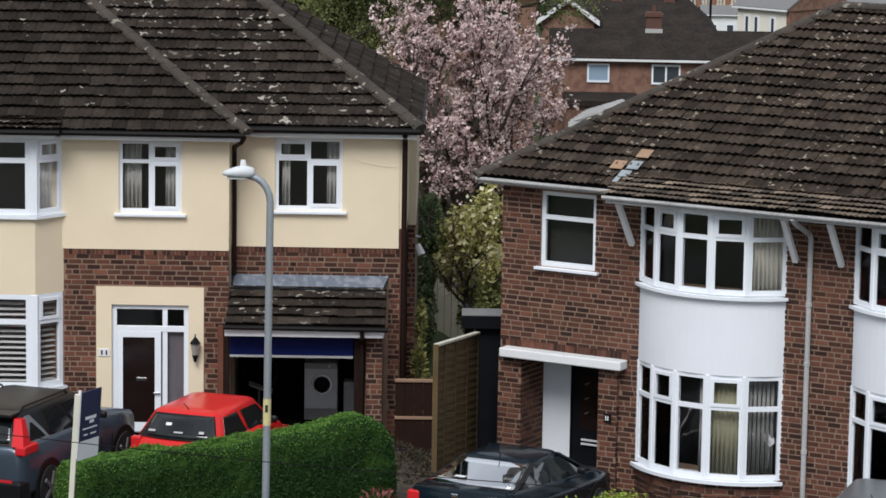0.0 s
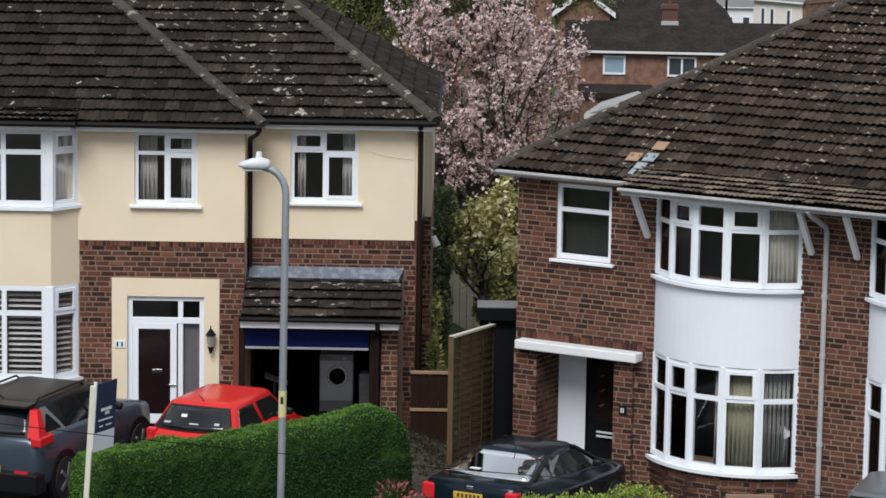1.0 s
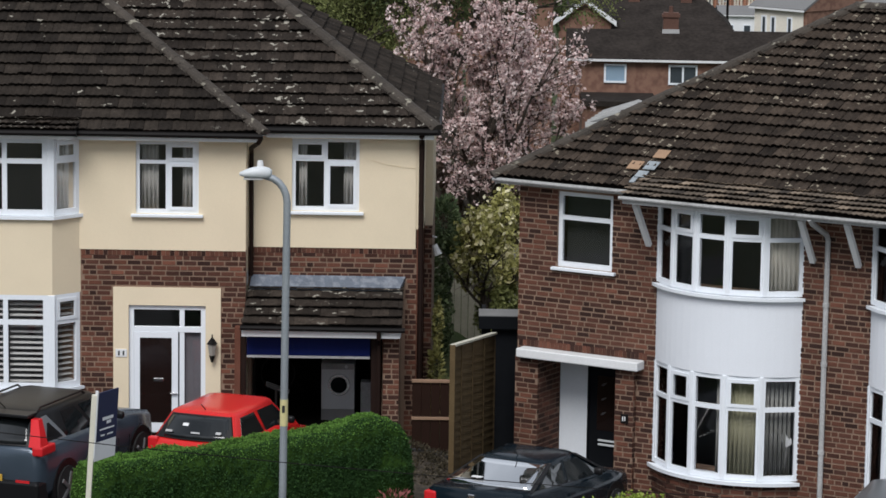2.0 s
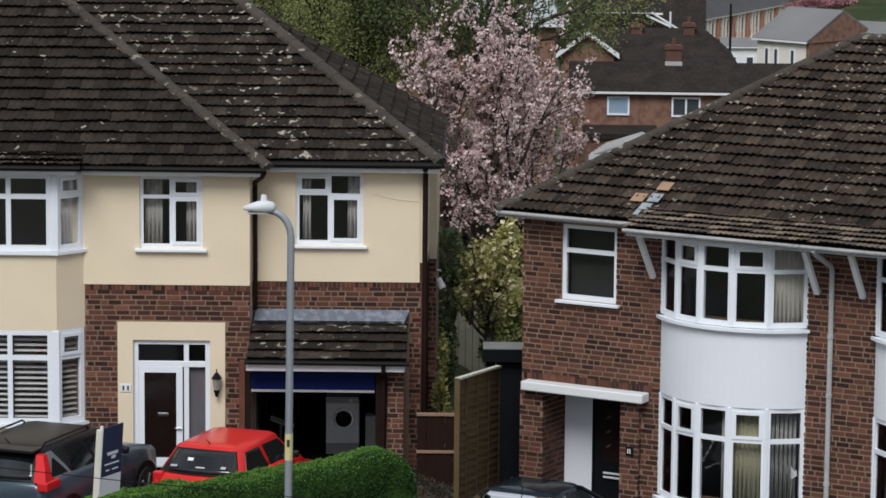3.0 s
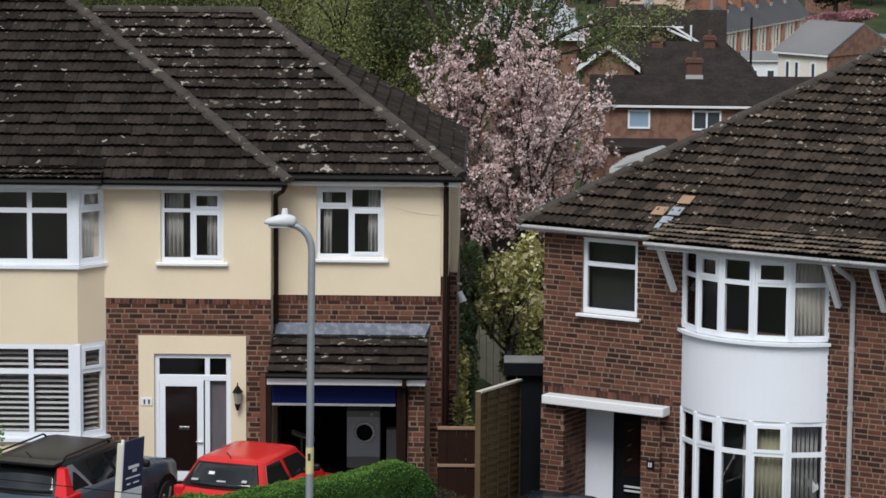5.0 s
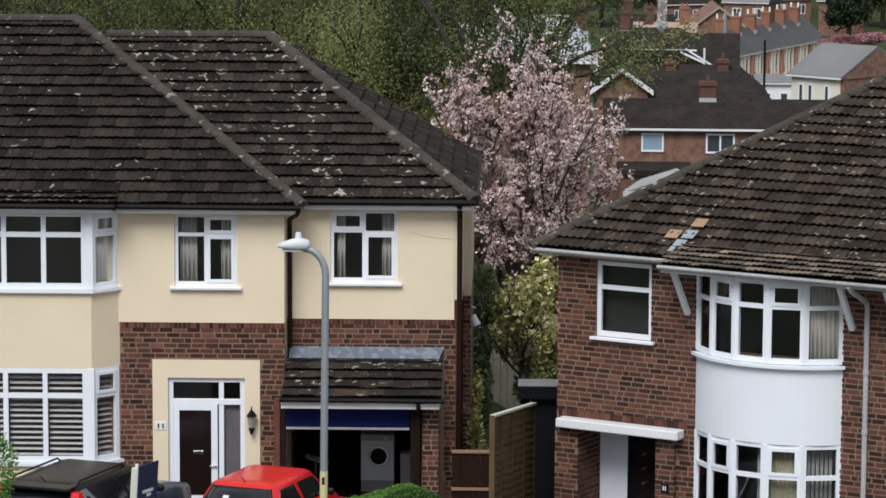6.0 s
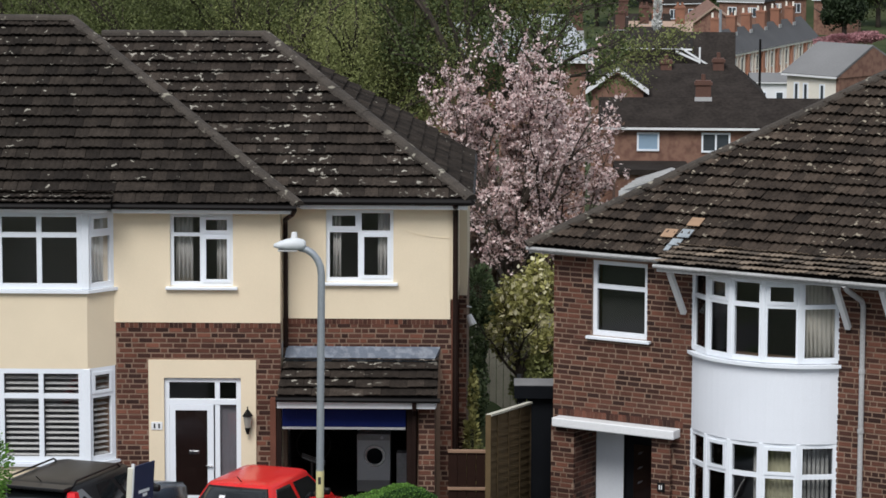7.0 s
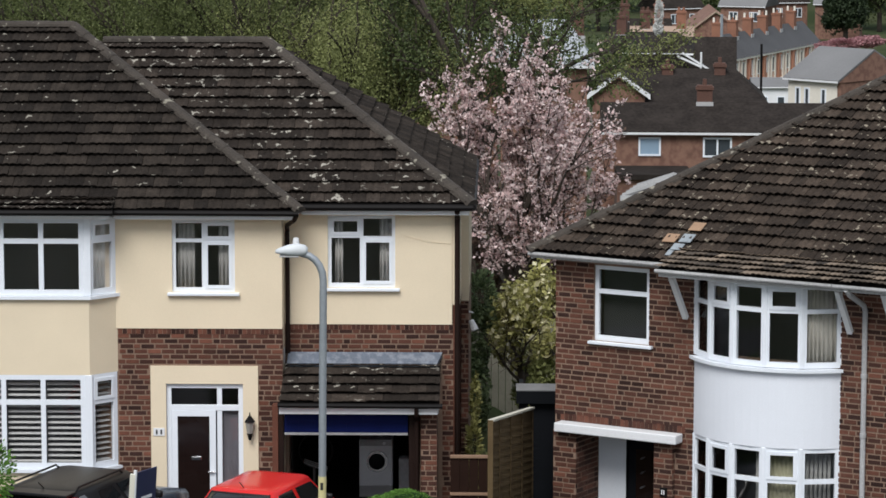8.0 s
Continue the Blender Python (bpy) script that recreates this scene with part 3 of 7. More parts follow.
for k in (0, 1):
    part("number_bar", bx(-5.955 + 0.08 * k, -5.925 + 0.08 * k, -0.049, -0.0455, 1.39, 1.47), BAR_DARK, cream_house, xf=HL)
# carriage lamp by the door
lamp = thing("wall_lantern", (-4.30, 54.1, 1.4), "black carriage lantern fixed beside the front door", "lantern")
part("bracket", bx(-4.325, -4.275, -0.045, -0.032, 1.36, 1.62, 0.004), BLACK, lamp, xf=HL)
part("arm", tube([(-4.30, -0.04, 1.42), (-4.30, -0.10, 1.36), (-4.30, -0.14, 1.42)], 0.016, 8), BLACK, lamp, xf=HL)
bm = bmesh.new()
bmesh.ops.create_cone(bm, cap_ends=True, segments=6, radius1=0.05, radius2=0.085, depth=0.2, matrix=Matrix.Translation((-4.30, -0.14, 1.53)))
part("glass_body", bm, material("frosted_lantern_glass", (0.30, 0.28, 0.25), 0.3, vary=0.15), lamp, "frosted glass body", HL)
bm = bmesh.new()
bmesh.ops.create_cone(bm, cap_ends=True, segments=6, radius1=0.105, radius2=0.02, depth=0.11, matrix=Matrix.Translation((-4.30, -0.14, 1.69)))
part("cap", bm, BLACK, lamp, xf=HL)
bm = bmesh.new()
bmesh.ops.create_cone(bm, cap_ends=True, segments=8, radius1=0.02, radius2=0.055, depth=0.12, matrix=Matrix.Translation((-4.30, -0.14, 1.37)))
part("base_cup", bm, BLACK, lamp, xf=HL)
part("finial", tube([(-4.30, -0.14, 1.74), (-4.30, -0.14, 1.80)], 0.012, 6), BLACK, lamp, xf=HL)

# two-storey canted bay
BAY_P, BAY_R, BAY_C = 0.42, -6.61, -7.05


def canted(z0, z1, mat, name, label="", grow=0.0):
    poly = [(BAY_R + grow, 0.0), (BAY_C + grow * 0.6, -BAY_P - grow), (-9.8, -BAY_P - grow), (-10.2, 0.0)]
    bm = bmesh.new()
    lo = [bm.verts.new((x, y, z0)) for x, y in poly]
    hi = [bm.verts.new((x, y, z1)) for x, y in poly]
    for i in range(3):
        bm.faces.new((lo[i], lo[i + 1], hi[i + 1], hi[i]))
    bm.faces.new(lo)
    bm.faces.new(hi)
    return part(name, bm, mat, cream_house, label, HL)


canted(2.50, 3.86, CREAM, "bay_apron", "cream rendered apron between the bay windows")
canted(GL, 0.80, CREAM, "bay_base")
canted(5.24, 5.30, PAINT, "bay_head", "", 0.02)
canted(3.83, 3.885, UPVC, "bay_sill", "white plastic sill of the upper bay window", 0.07)
canted(0.78, 0.835, UPVC, "bay_sill", "white plastic sill of the lower bay window", 0.07)
side_len = math.hypot(BAY_R - BAY_C, BAY_P)
SIDE = HL @ Matrix.Translation((BAY_C, -BAY_P, 0)) @ Matrix.Rotation(math.atan2(BAY_P, BAY_R - BAY_C), 4, "Z")
FRONT = HL @ Matrix.Translation((0, -BAY_P, 0))
for z0, z1, low in ((3.89, 5.24, 0), (0.84, 2.50, 1)):
    window(cream_house, FRONT, -9.93, -7.13, z0, z1, [(0.2456, 0.27, 0), (0.2456, 0.27, 0), (0.2456, 0.27, 0), (0.2632, 0.27, 0)], v=0.0, bar=0.085, sill=False, name="bay_window")
    window(cream_house, SIDE, 0.02, side_len - 0.02, z0, z1, [(1.0, 0.27, 2)], v=0.0, bar=0.085, sill=False, name="bay_window")
    part("corner_post", bx(BAY_C - 0.082, BAY_C + 0.045, -0.01 - BAY_P, 0.08 - BAY_P, z0, z1, 0.012), UPVC, cream_house, xf=HL)
    if low:
        for i in range(4):
            a = -9.93 + 0.688 * i + 0.05
            venetian(FRONT, a, a + 0.61, z0 + 0.12, z1 - 0.08, 0.14)
        venetian(SIDE, 0.07, side_len - 0.1, z0 + 0.12, z1 - 0.08, 0.12)
    else:
        curtain(SIDE, 0.08, side_len - 0.14, z0, z1 - 0.05, 0.13, CURTAIN, "cream curtain at the side of the bay window")

# main roof: eaves, hip, ridge
RIDGE_M, EAVE_M = (3.95, 8.26), (-0.32, 5.35)
MU1, MR = -3.42, -7.84
roof_plane(cream_house, HL, (-14.3, EAVE_M[0], EAVE_M[1]), (MU1, EAVE_M[0], EAVE_M[1]), (MR, RIDGE_M[0], RIDGE_M[1]), (-14.3, RIDGE_M[0], RIDGE_M[1]), TILE, seed=11)
ridge_run(cream_house, HL, (MU1 + 0.02, EAVE_M[0], EAVE_M[1] + 0.05), (MR, RIDGE_M[0], RIDGE_M[1] + 0.04), 0.10, name="hip_tile")
ridge_run(cream_house, HL, (MR, RIDGE_M[0], RIDGE_M[1] + 0.04), (-14.3, RIDGE_M[0], RIDGE_M[1] + 0.04), 0.10)
bm = bmesh.new()
bm.faces.new([bm.verts.new(p) for p in ((MU1, EAVE_M[0], EAVE_M[1]), (MU1, 8.2, EAVE_M[1]), (MR, RIDGE_M[0], RIDGE_M[1]))])
bm.faces.new([bm.verts.new(p) for p in ((MU1, 8.2, EAVE_M[1]), (-14.3, 8.2, EAVE_M[1]), (-14.3, RIDGE_M[0], RIDGE_M[1]), (MR, RIDGE_M[0], RIDGE_M[1]))])
part("roof_back", bm, TILE["island"], cream_house, "tiled rear slopes of the roof", HL)
part("fascia", bx(-6.62, MU1 - 0.03, -0.30, -0.28, 5.21, 5.29), PAINT, cream_house, "white fascia board", HL)
part("soffit", bx(-14.2, MU1 - 0.03, -0.28, 0.0, 5.23, 5.25), PAINT, cream_house, xf=HL)
part("gutter", tube([(-6.62, -0.36, 5.335), (MU1, -0.36, 5.325)], 0.05, 8), BLACK, cream_house, "black half-round gutter", HL)
# kicked eave over the bay
roof_plane(cream_house, HL, (-14.3, -0.74, 5.38), (-6.60, -0.74, 5.38), (-6.60, -0.16, 5.51), (-14.3, -0.16, 5.51), TILE_EXT, gauge=0.26, seed=12)
part("fascia", bx(-14.2, -6.66, -0.70, -0.68, 5.265, 5.34), PAINT, cream_house, xf=HL)
part("soffit", bx(-14.2, -6.66, -0.68, -0.28, 5.30, 5.32), PAINT, cream_house, xf=HL)
part("gutter", tube([(-14.2, -0.76, 5.385), (-6.58, -0.76, 5.375)], 0.05, 8), BLACK, cream_house, xf=HL)
# extension roof
EE, ER = (0.30, 5.39), (4.1, 7.97)
EU1, ERR = -0.45, -4.27
roof_plane(cream_house, HL, (-3.75, EE[0], EE[1]), (EU1, EE[0], EE[1]), (ERR, ER[0], ER[1]), (-7.9, ER[0], ER[1]), TILE_EXT, seed=13)
roof_plane(cream_house, HL, (EU1, EE[0], EE[1]), (EU1, 8.0, EE[1]), (ERR, ER[0], ER[1]), (ERR, ER[0], ER[1]), TILE, seed=14)
ridge_run(cream_house, HL, (EU1 + 0.02, EE[0], EE[1] + 0.05), (ERR, ER[0], ER[1] + 0.04), 0.11, name="hip_tile")
ridge_run(cream_house, HL, (ERR, ER[0], ER[1] + 0.04), (-7.3, ER[0], ER[1] + 0.04), 0.10)
bm = bmesh.new()
bm.faces.new([bm.verts.new(p) for p in ((EU1, 8.0, EE[1]), (-7.3, 8.0, EE[1]), (-7.3, ER[0], ER[1]), (ERR, ER[0], ER[1]))])
part("roof_back", bm, TILE["island"], cream_house, xf=HL)
part("fascia", bx(-3.40, EU1 - 0.03, 0.31, 0.33, 5.225, 5.305), PAINT, cream_house, xf=HL)
part("soffit", bx(-3.66, EU1 - 0.03, 0.33, 0.6, 5.24, 5.26), PAINT, cream_house, xf=HL)
part("fascia", bx(EU1 - 0.05, EU1 - 0.03, 0.33, 8.0, 5.22, 5.32), PAINT, cream_house, xf=HL)
part("gutter", tube([(-3.42, 0.25, 5.365), (EU1 + 0.04, 0.25, 5.365)], 0.062, 8), BLACK, cream_house, xf=HL)
part("gutter", tube([(EU1 + 0.05, 0.2, 5.36), (EU1 + 0.05, 8.0, 5.36)], 0.05, 8), BLACK, cream_house, xf=HL)
part("downpipe", tube([(-3.45, -0.34, 5.29), (-3.50, -0.28, 5.20), (-3.66, 0.3, 5.04), (-3.67, 0.50, 4.92), (-3.67, 0.52, 2.75)], 0.042, 8), PIPE_BROWN, cream_house, "dark brown downpipe", HL)
part("downpipe", tube([(-0.69, 0.28, 5.3), (-0.69, 0.54, 5.12), (-0.69, 0.54, 0.2)], 0.05, 8), PIPE_BROWN, cream_house, xf=HL)
# thin tube on the wall stands in for a wire's cast shadow
part("wall_cable", tube([(-1.62, 0.57, 4.83), (-1.3, 0.572, 4.74), (-1.0, 0.572, 4.70), (-0.80, 0.572, 4.69)], 0.003, 5), CREAM, cream_house, "thin raised line standing in for a wire's shadow", HL)
# garage with lean-to roof and half-raised blue door
GV = -0.5
part("garage_pier", bx(-1.31, -1.03, GV + 0.25, 0.6, GL, 2.0), MORTAR, cream_house, xf=HL)
lay_bricks(cream_house, HL, [(-1.31, -1.03, GL, 1.95)], [], (), 6, False, GV + 0.25)
part("garage_post", bx(-1.52, -1.36, GV + 0.25, GV + 0.35, GL, 1.9, 0.008), PIPE_BROWN, cream_house, "dark timber door post", HL)
# floor, linings and back near-black: the garage's gloom put into their colour
part("garage_floor", bx(-3.7, -0.9, GV + 0.2, 4.2, GL - 0.02, GL + 0.03), UNDERLAY_AND_GLOOM, cream_house, "concrete garage floor, near-black for the gloom inside", HL)
part("garage_lining", bx(-3.62, -3.60, 0.86, 4.2, GL, 2.6), UNDERLAY_AND_GLOOM, cream_house, xf=HL)
part("garage_lining", bx(-1.34, -1.32, 0.86, 4.2, GL, 2.6), UNDERLAY_AND_GLOOM, cream_house, xf=HL)
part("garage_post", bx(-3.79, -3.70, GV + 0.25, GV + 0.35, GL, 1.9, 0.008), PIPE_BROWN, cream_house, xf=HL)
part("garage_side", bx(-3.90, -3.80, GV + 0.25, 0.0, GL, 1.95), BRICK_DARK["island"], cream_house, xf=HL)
part("garage_back", bx(-3.6, -0.9, 4.2, 4.3, GL, 2.6), UNDERLAY_AND_GLOOM, cream_house, xf=HL)
part("garage_fascia", bx(-3.76, -1.015, GV - 0.04, GV, 1.85, 1.99, 0.006), PAINT, cream_house, "white fascia over the garage", HL)
part("garage_soffit", bx(-3.74, -1.0, GV, 0.6, 1.86, 1.89), PAINT, cream_house, xf=HL)
roof_plane(cream_house, HL, (-3.76, GV - 0.08, 2.03), (-0.98, GV - 0.08, 2.03), (-0.98, 0.58, 2.61), (-3.70, 0.58, 2.61), TILE_EXT, gauge=0.26, width=0.30, rib=0.008, seed=15)
part("gutter", tube([(-3.78, GV - 0.11, 2.02), (-0.93, GV - 0.11, 2.01)], 0.045, 8), BLACK, cream_house, xf=HL)
bm = bmesh.new()
q = [(-3.66, 0.575, 2.68), (-0.95, 0.575, 2.68), (-1.04, 0.38, 2.51), (-3.68, 0.38, 2.51)]
bm.faces.new([bm.verts.new(p) for p in q])
g = bmesh.ops.extrude_face_region(bm, geom=bm.faces[:])
bmesh.ops.translate(bm, vec=(0, -0.045, 0.085), verts=[v for v in g["geom"] if isinstance(v, bmesh.types.BMVert)])
part("lead_flashing", bm, LEAD, cream_house, "grey lead flashing above the lean-to", HL)
part("downpipe", tube([(-1.38, GV - 0.10, 2.0), (-1.38, GV - 0.06, 1.85), (-1.38, GV + 0.18, 1.7), (-1.38, GV + 0.18, 0.0)], 0.04, 8), PIPE_BROWN, cream_house, xf=HL)
gd = part("garage_door", bx(-3.69, -1.54, GV + 0.28, GV + 0.32, 1.47, 1.88), BLUE_DOOR, cream_house, "dark blue up-and-over door, half raised", HL)
part("garage_door_edge", bx(-3.69, -1.54, GV + 0.26, GV + 0.33, 1.425, 1.465, 0.005), GREY_TRIM, gd, "pale metal bottom rail", HL)
for k in range(7):
    part("garage_door_rib", bx(-3.5 + k * 0.28, -3.44 + k * 0.28, GV + 0.272, GV + 0.279, 1.50, 1.86), BLUE_DOOR, gd, xf=HL)
# washing machine in the garage
wm = thing("washing_machine", (-2.14, 54.2 + 1.1, GL), "white front-loading washing machine standing in the dark garage", "appliance")
WX = HL @ Matrix.Translation((-2.17, 1.7, 0.11))
part("plinth_box", bx(-0.3, 0.3, 0.02, 0.6, GL - 0.11, 0.0), INTERIOR, wm, "low plinth", WX)
part("casing", bx(-0.30, 0.30, 0, 0.6, 0.003, 0.85, 0.012), BOARD_WHITE, wm, xf=WX)
bm = bmesh.new()
bmesh.ops.create_cone(bm, cap_ends=True, segments=28, radius1=0.21, radius2=0.19, depth=0.05, matrix=Matrix.Translation((0.02, -0.02, 0.46)) @ Matrix.Rotation(radians(90), 4, "X"))
wd = part("door_ring", bm, CHROME, wm, "grey door ring", WX)
bm = bmesh.new()
bmesh.ops.create_uvsphere(bm, u_segments=20, v_segments=10, radius=0.155, matrix=Matrix.Translation((0.02, -0.035, 0.46)) @ Matrix.Diagonal((1, 0.25, 1, 1)))
part("door_glass", bm, DOOR_BLACK, wd, "dark round glass", WX)
part("control_panel", bx(-0.29, 0.29, -0.008, 0.002, 0.74, 0.84, 0.003), GREY_TRIM, wm, xf=WX)
part("dial", tube([(0.15, -0.03, 0.79), (0.15, -0.005, 0.79)], 0.03, 12), BOARD_WHITE, wm, xf=WX)
# garage clutter seen in the gloom
sh = thing("storage_box", (-1.66, 55.0, GL), "pale plastic storage box on the garage floor", "box")
part("box_body", bx(-1.75, -1.55, 1.5, 1.8, GL + 0.02, 0.66, 0.015), GREY_TRIM, sh, xf=HL)
bk = thing("bicycle_wheel", (-3.2, 54.8, GL), "old bicycle wheel leaning in the dark garage", "wheel")
bm = bmesh.new()
seg = 28
part("rim", tube([(-3.2 + 0.3 * math.cos(i * math.tau / seg), 0.75, 0.95 + 0.3 * math.sin(i * math.tau / seg)) for i in range(seg + 1)], 0.014, 6), BLACK, bk, xf=HL)
br = thing("silver_rack", (-3.15, 54.4, GL), "silver bar rack lying in the garage opening", "rack")
for k in range(3):
    part("bar", tube([(-3.38, 0.2 + 0.05 * k, 0.84 + 0.02 * k), (-2.98, 0.3 + 0.05 * k, 0.68 + 0.02 * k)], 0.018, 6), CHROME, br, xf=HL)
part("leg", bx(-3.22, -3.18, 0.2, 0.4, GL + 0.02, 0.76), BLACK, br, xf=HL)
# security light on the side wall
sec = thing("security_light", (-0.60, 57.0, 2.9), "white twin security light on the side wall", "lamp")
part("bracket", tube([(-0.64, 2.8, 2.83), (-0.50, 2.8, 2.93)], 0.018, 6), PAINT, sec, xf=HL)
part("sensor", tube([(-0.64, 2.8, 3.17), (-0.42, 2.8, 3.12)], 0.016, 6), PAINT, sec, xf=HL)
part("head", tube([(-0.47, 2.8, 2.98), (-0.39, 2.75, 2.80)], 0.055, 10, 0.075), PAINT, sec, xf=HL)

# the brick house: u along its front, v runs back, turned towards the street
HR = Matrix.Translation((1.04, 54.5, 0)) @ Matrix.Rotation(radians(-30), 4, "Z")
GR = -0.95
brick_house = thing("brick_house", HR @ Vector((3, 0, GR)), "red brick semi-detached house with white curved bays and brown tiled roof", "house")
SW = (0.75, 1.83, 3.09, 4.415)
PORCH = (0.47, 2.0, GR, 1.45)
B_UP, B_LOW = (2.78, 5.34, 3.02, 4.44), (2.78, 5.34, -0.12, 1.64)
B2_UP, B2_LOW = (6.72, 9.28, 3.02, 4.44), (6.72, 9.28, -0.12, 1.64)
r_holes = [SW, PORCH, B_UP, B_LOW, B2_UP, B2_LOW]
part("wall", wall_mesh(0, 12.0, GR, 4.56, r_holes, 0, 0.25), MORTAR, brick_house, "red brick front wall", HR)
lay_bricks(brick_house, HR, [(0, 2.74, GR, 4.5), (5.38, 6.70, GR, 4.5), (2.74, 5.38, GR, -0.2), (6.70, 7.2, GR, -0.2)], [SW, (0.0, 2.36, GR, 1.46), (0.03, 2.55, 1.62, 1.745)],
           [(0.03, 2.55, 1.625, 1.745)], 8)
part("wall", bx(0, 0.25, 0.25, 8.0, GR, 4.56), BRICK["island"], brick_house, xf=HR)
part("wall", bx(11.75, 12.0, 0.25, 8.0, GR, 4.56), BRICK["island"], brick_house, xf=HR)
part("wall", bx(0, 12.0, 8.0, 8.25, GR, 4.56), BRICK["island"], brick_house, xf=HR)
part("ceiling", bx(0.25, 11.75, 0.26, 8.0, 4.50, 4.54), INTERIOR, brick_house, xf=HR)
part("floor_slab", bx(0.25, 11.75, 0.26, 8.0, 1.75, 2.0), INTERIOR, brick_house, xf=HR)
part("inner_wall", bx(0.25, 11.75, 3.2, 3.3, GR, 4.50), INTERIOR, brick_house, xf=HR)
part("party_wall", bx(5.98, 6.18, 0.26, 8.0, GR, 4.50), INTERIOR, brick_house, xf=HR)
window(brick_house, HR, *SW, [(1.0, 0.33, 0)], v=0.05, bar=0.075)
# dark sheet added behind the pane to give the glass its dim reflection
part("blind", bx(SW[0] + 0.05, SW[1] - 0.05, 0.28, 0.285, SW[2] + 0.02, SW[3] - 0.02), material("dark_reflection_sheet", (0.018, 0.020, 0.019), 0.8, vary=0.1), brick_house, "dark sheet behind the glass for its dim reflection", HR)
# porch: two brick piers under a canopy, the door set back between them
PD = 0.70
for p0, p1, sd in ((0.02, 0.47, 71), (2.0, 2.35, 72)):
    part("pier", bx(p0, p1, -0.10, 0.0, GR, 1.46), MORTAR, brick_house, "brick pier beside the door", HR)
    lay_bricks(brick_house, HR @ Matrix.Translation((p0, -0.10, 0)), [(0, p1 - p0, GR, 1.46)], [], (), sd)
SIDE_L = HR @ Matrix.Translation((PORCH[0], -0.10, 0)) @ Matrix.Rotation(radians(90), 4, "Z")
part("porch_side", bx(PORCH[0] - 0.1, PORCH[0], 0.26, PD + 0.2, GR, 1.45), MORTAR, brick_house, "brick return of the porch", HR)
lay_bricks(brick_house, SIDE_L, [(0.0, PD + 0.10, GR, 1.45)], [], (), 73)
lay_bricks(brick_house, HR @ Matrix.Translation((2.35, -0.10, 0)) @ Matrix.Rotation(radians(90), 4, "Z"), [(0.0, 0.10, GR, 1.46)], [], (), 74)
part("porch_side", bx(PORCH[1], PORCH[1] + 0.1, 0.26, PD + 0.2, GR, 1.45), MORTAR, brick_house, xf=HR)
part("porch_ceiling", bx(PORCH[0] - 0.1, PORCH[1] + 0.1, 0.26, PD + 0.2, 1.45, 1.50), PAINT, brick_house, xf=HR)
part("porch_panel", bx(PORCH[0] + 0.02, 1.045, PD, PD + 0.05, GR, 1.45, 0.006), UPVC, brick_house, "plain white panel beside the door", HR)
part("door_frame", bx(1.05, 1.085, PD - 0.02, PD + 0.05, GR, 1.45, 0.004), DOOR_BLACK, brick_house, "black door frame", HR)
bd = part("door_leaf", bx(1.09, PORCH[1], PD, PD + 0.05, GR + 0.1, 1.45, 0.004), DOOR_BLACK, brick_house, "black front door with narrow glass", HR)
# pale matt colour stands in for the chrome's shine in the dark porch
for z in (-0.07, -0.145):
    part("handle", bx(1.29, 1.64, PD - 0.05, PD - 0.025, z, z + 0.035, 0.006), LAMP_WHITE, bd, "long chrome handle, painted pale for its shine", HR)
part("door_glass", bx(1.24, 1.60, PD - 0.008, PD - 0.001, 0.12, 1.10, 0.003), DOOR_DARK, bd, "dark glass with leaded sprigs", HR)
for k in range(3):
    X = HR @ Matrix.Translation((1.36, PD - 0.012, 0.42 + k * 0.26)) @ Matrix.Rotation(radians(-28), 4, "Y")
    part("leaded_sprig", prism([(-0.05, 0), (0, 0.02), (0.09, 0.004), (0, -0.015)], 0, 0.003), material("dull_lead_came", (0.07, 0.07, 0.075), 0.6), bd, xf=X)
part("threshold", bx(PORCH[0], PORCH[1], 0.0, PD, GR - 0.02, GR + 0.1), ASPHALT, brick_house, xf=HR)
part("house_number", bx(2.13, 2.27, -0.135, -0.112, 0.50, 0.66, 0.005), BLACK, brick_house, "black number plaque with pale bars", HR)
for k in (0, 1):
    part("number_bar", bx(2.165 + 0.04 * k, 2.185 + 0.04 * k, -0.139, -0.1355, 0.54, 0.62), BOARD_WHITE, brick_house, xf=HR)
part("canopy", bx(0.12, 2.50, -0.28, 0.0, 1.46, 1.62, 0.02), PAINT, brick_house, "white concrete canopy over the door", HR)


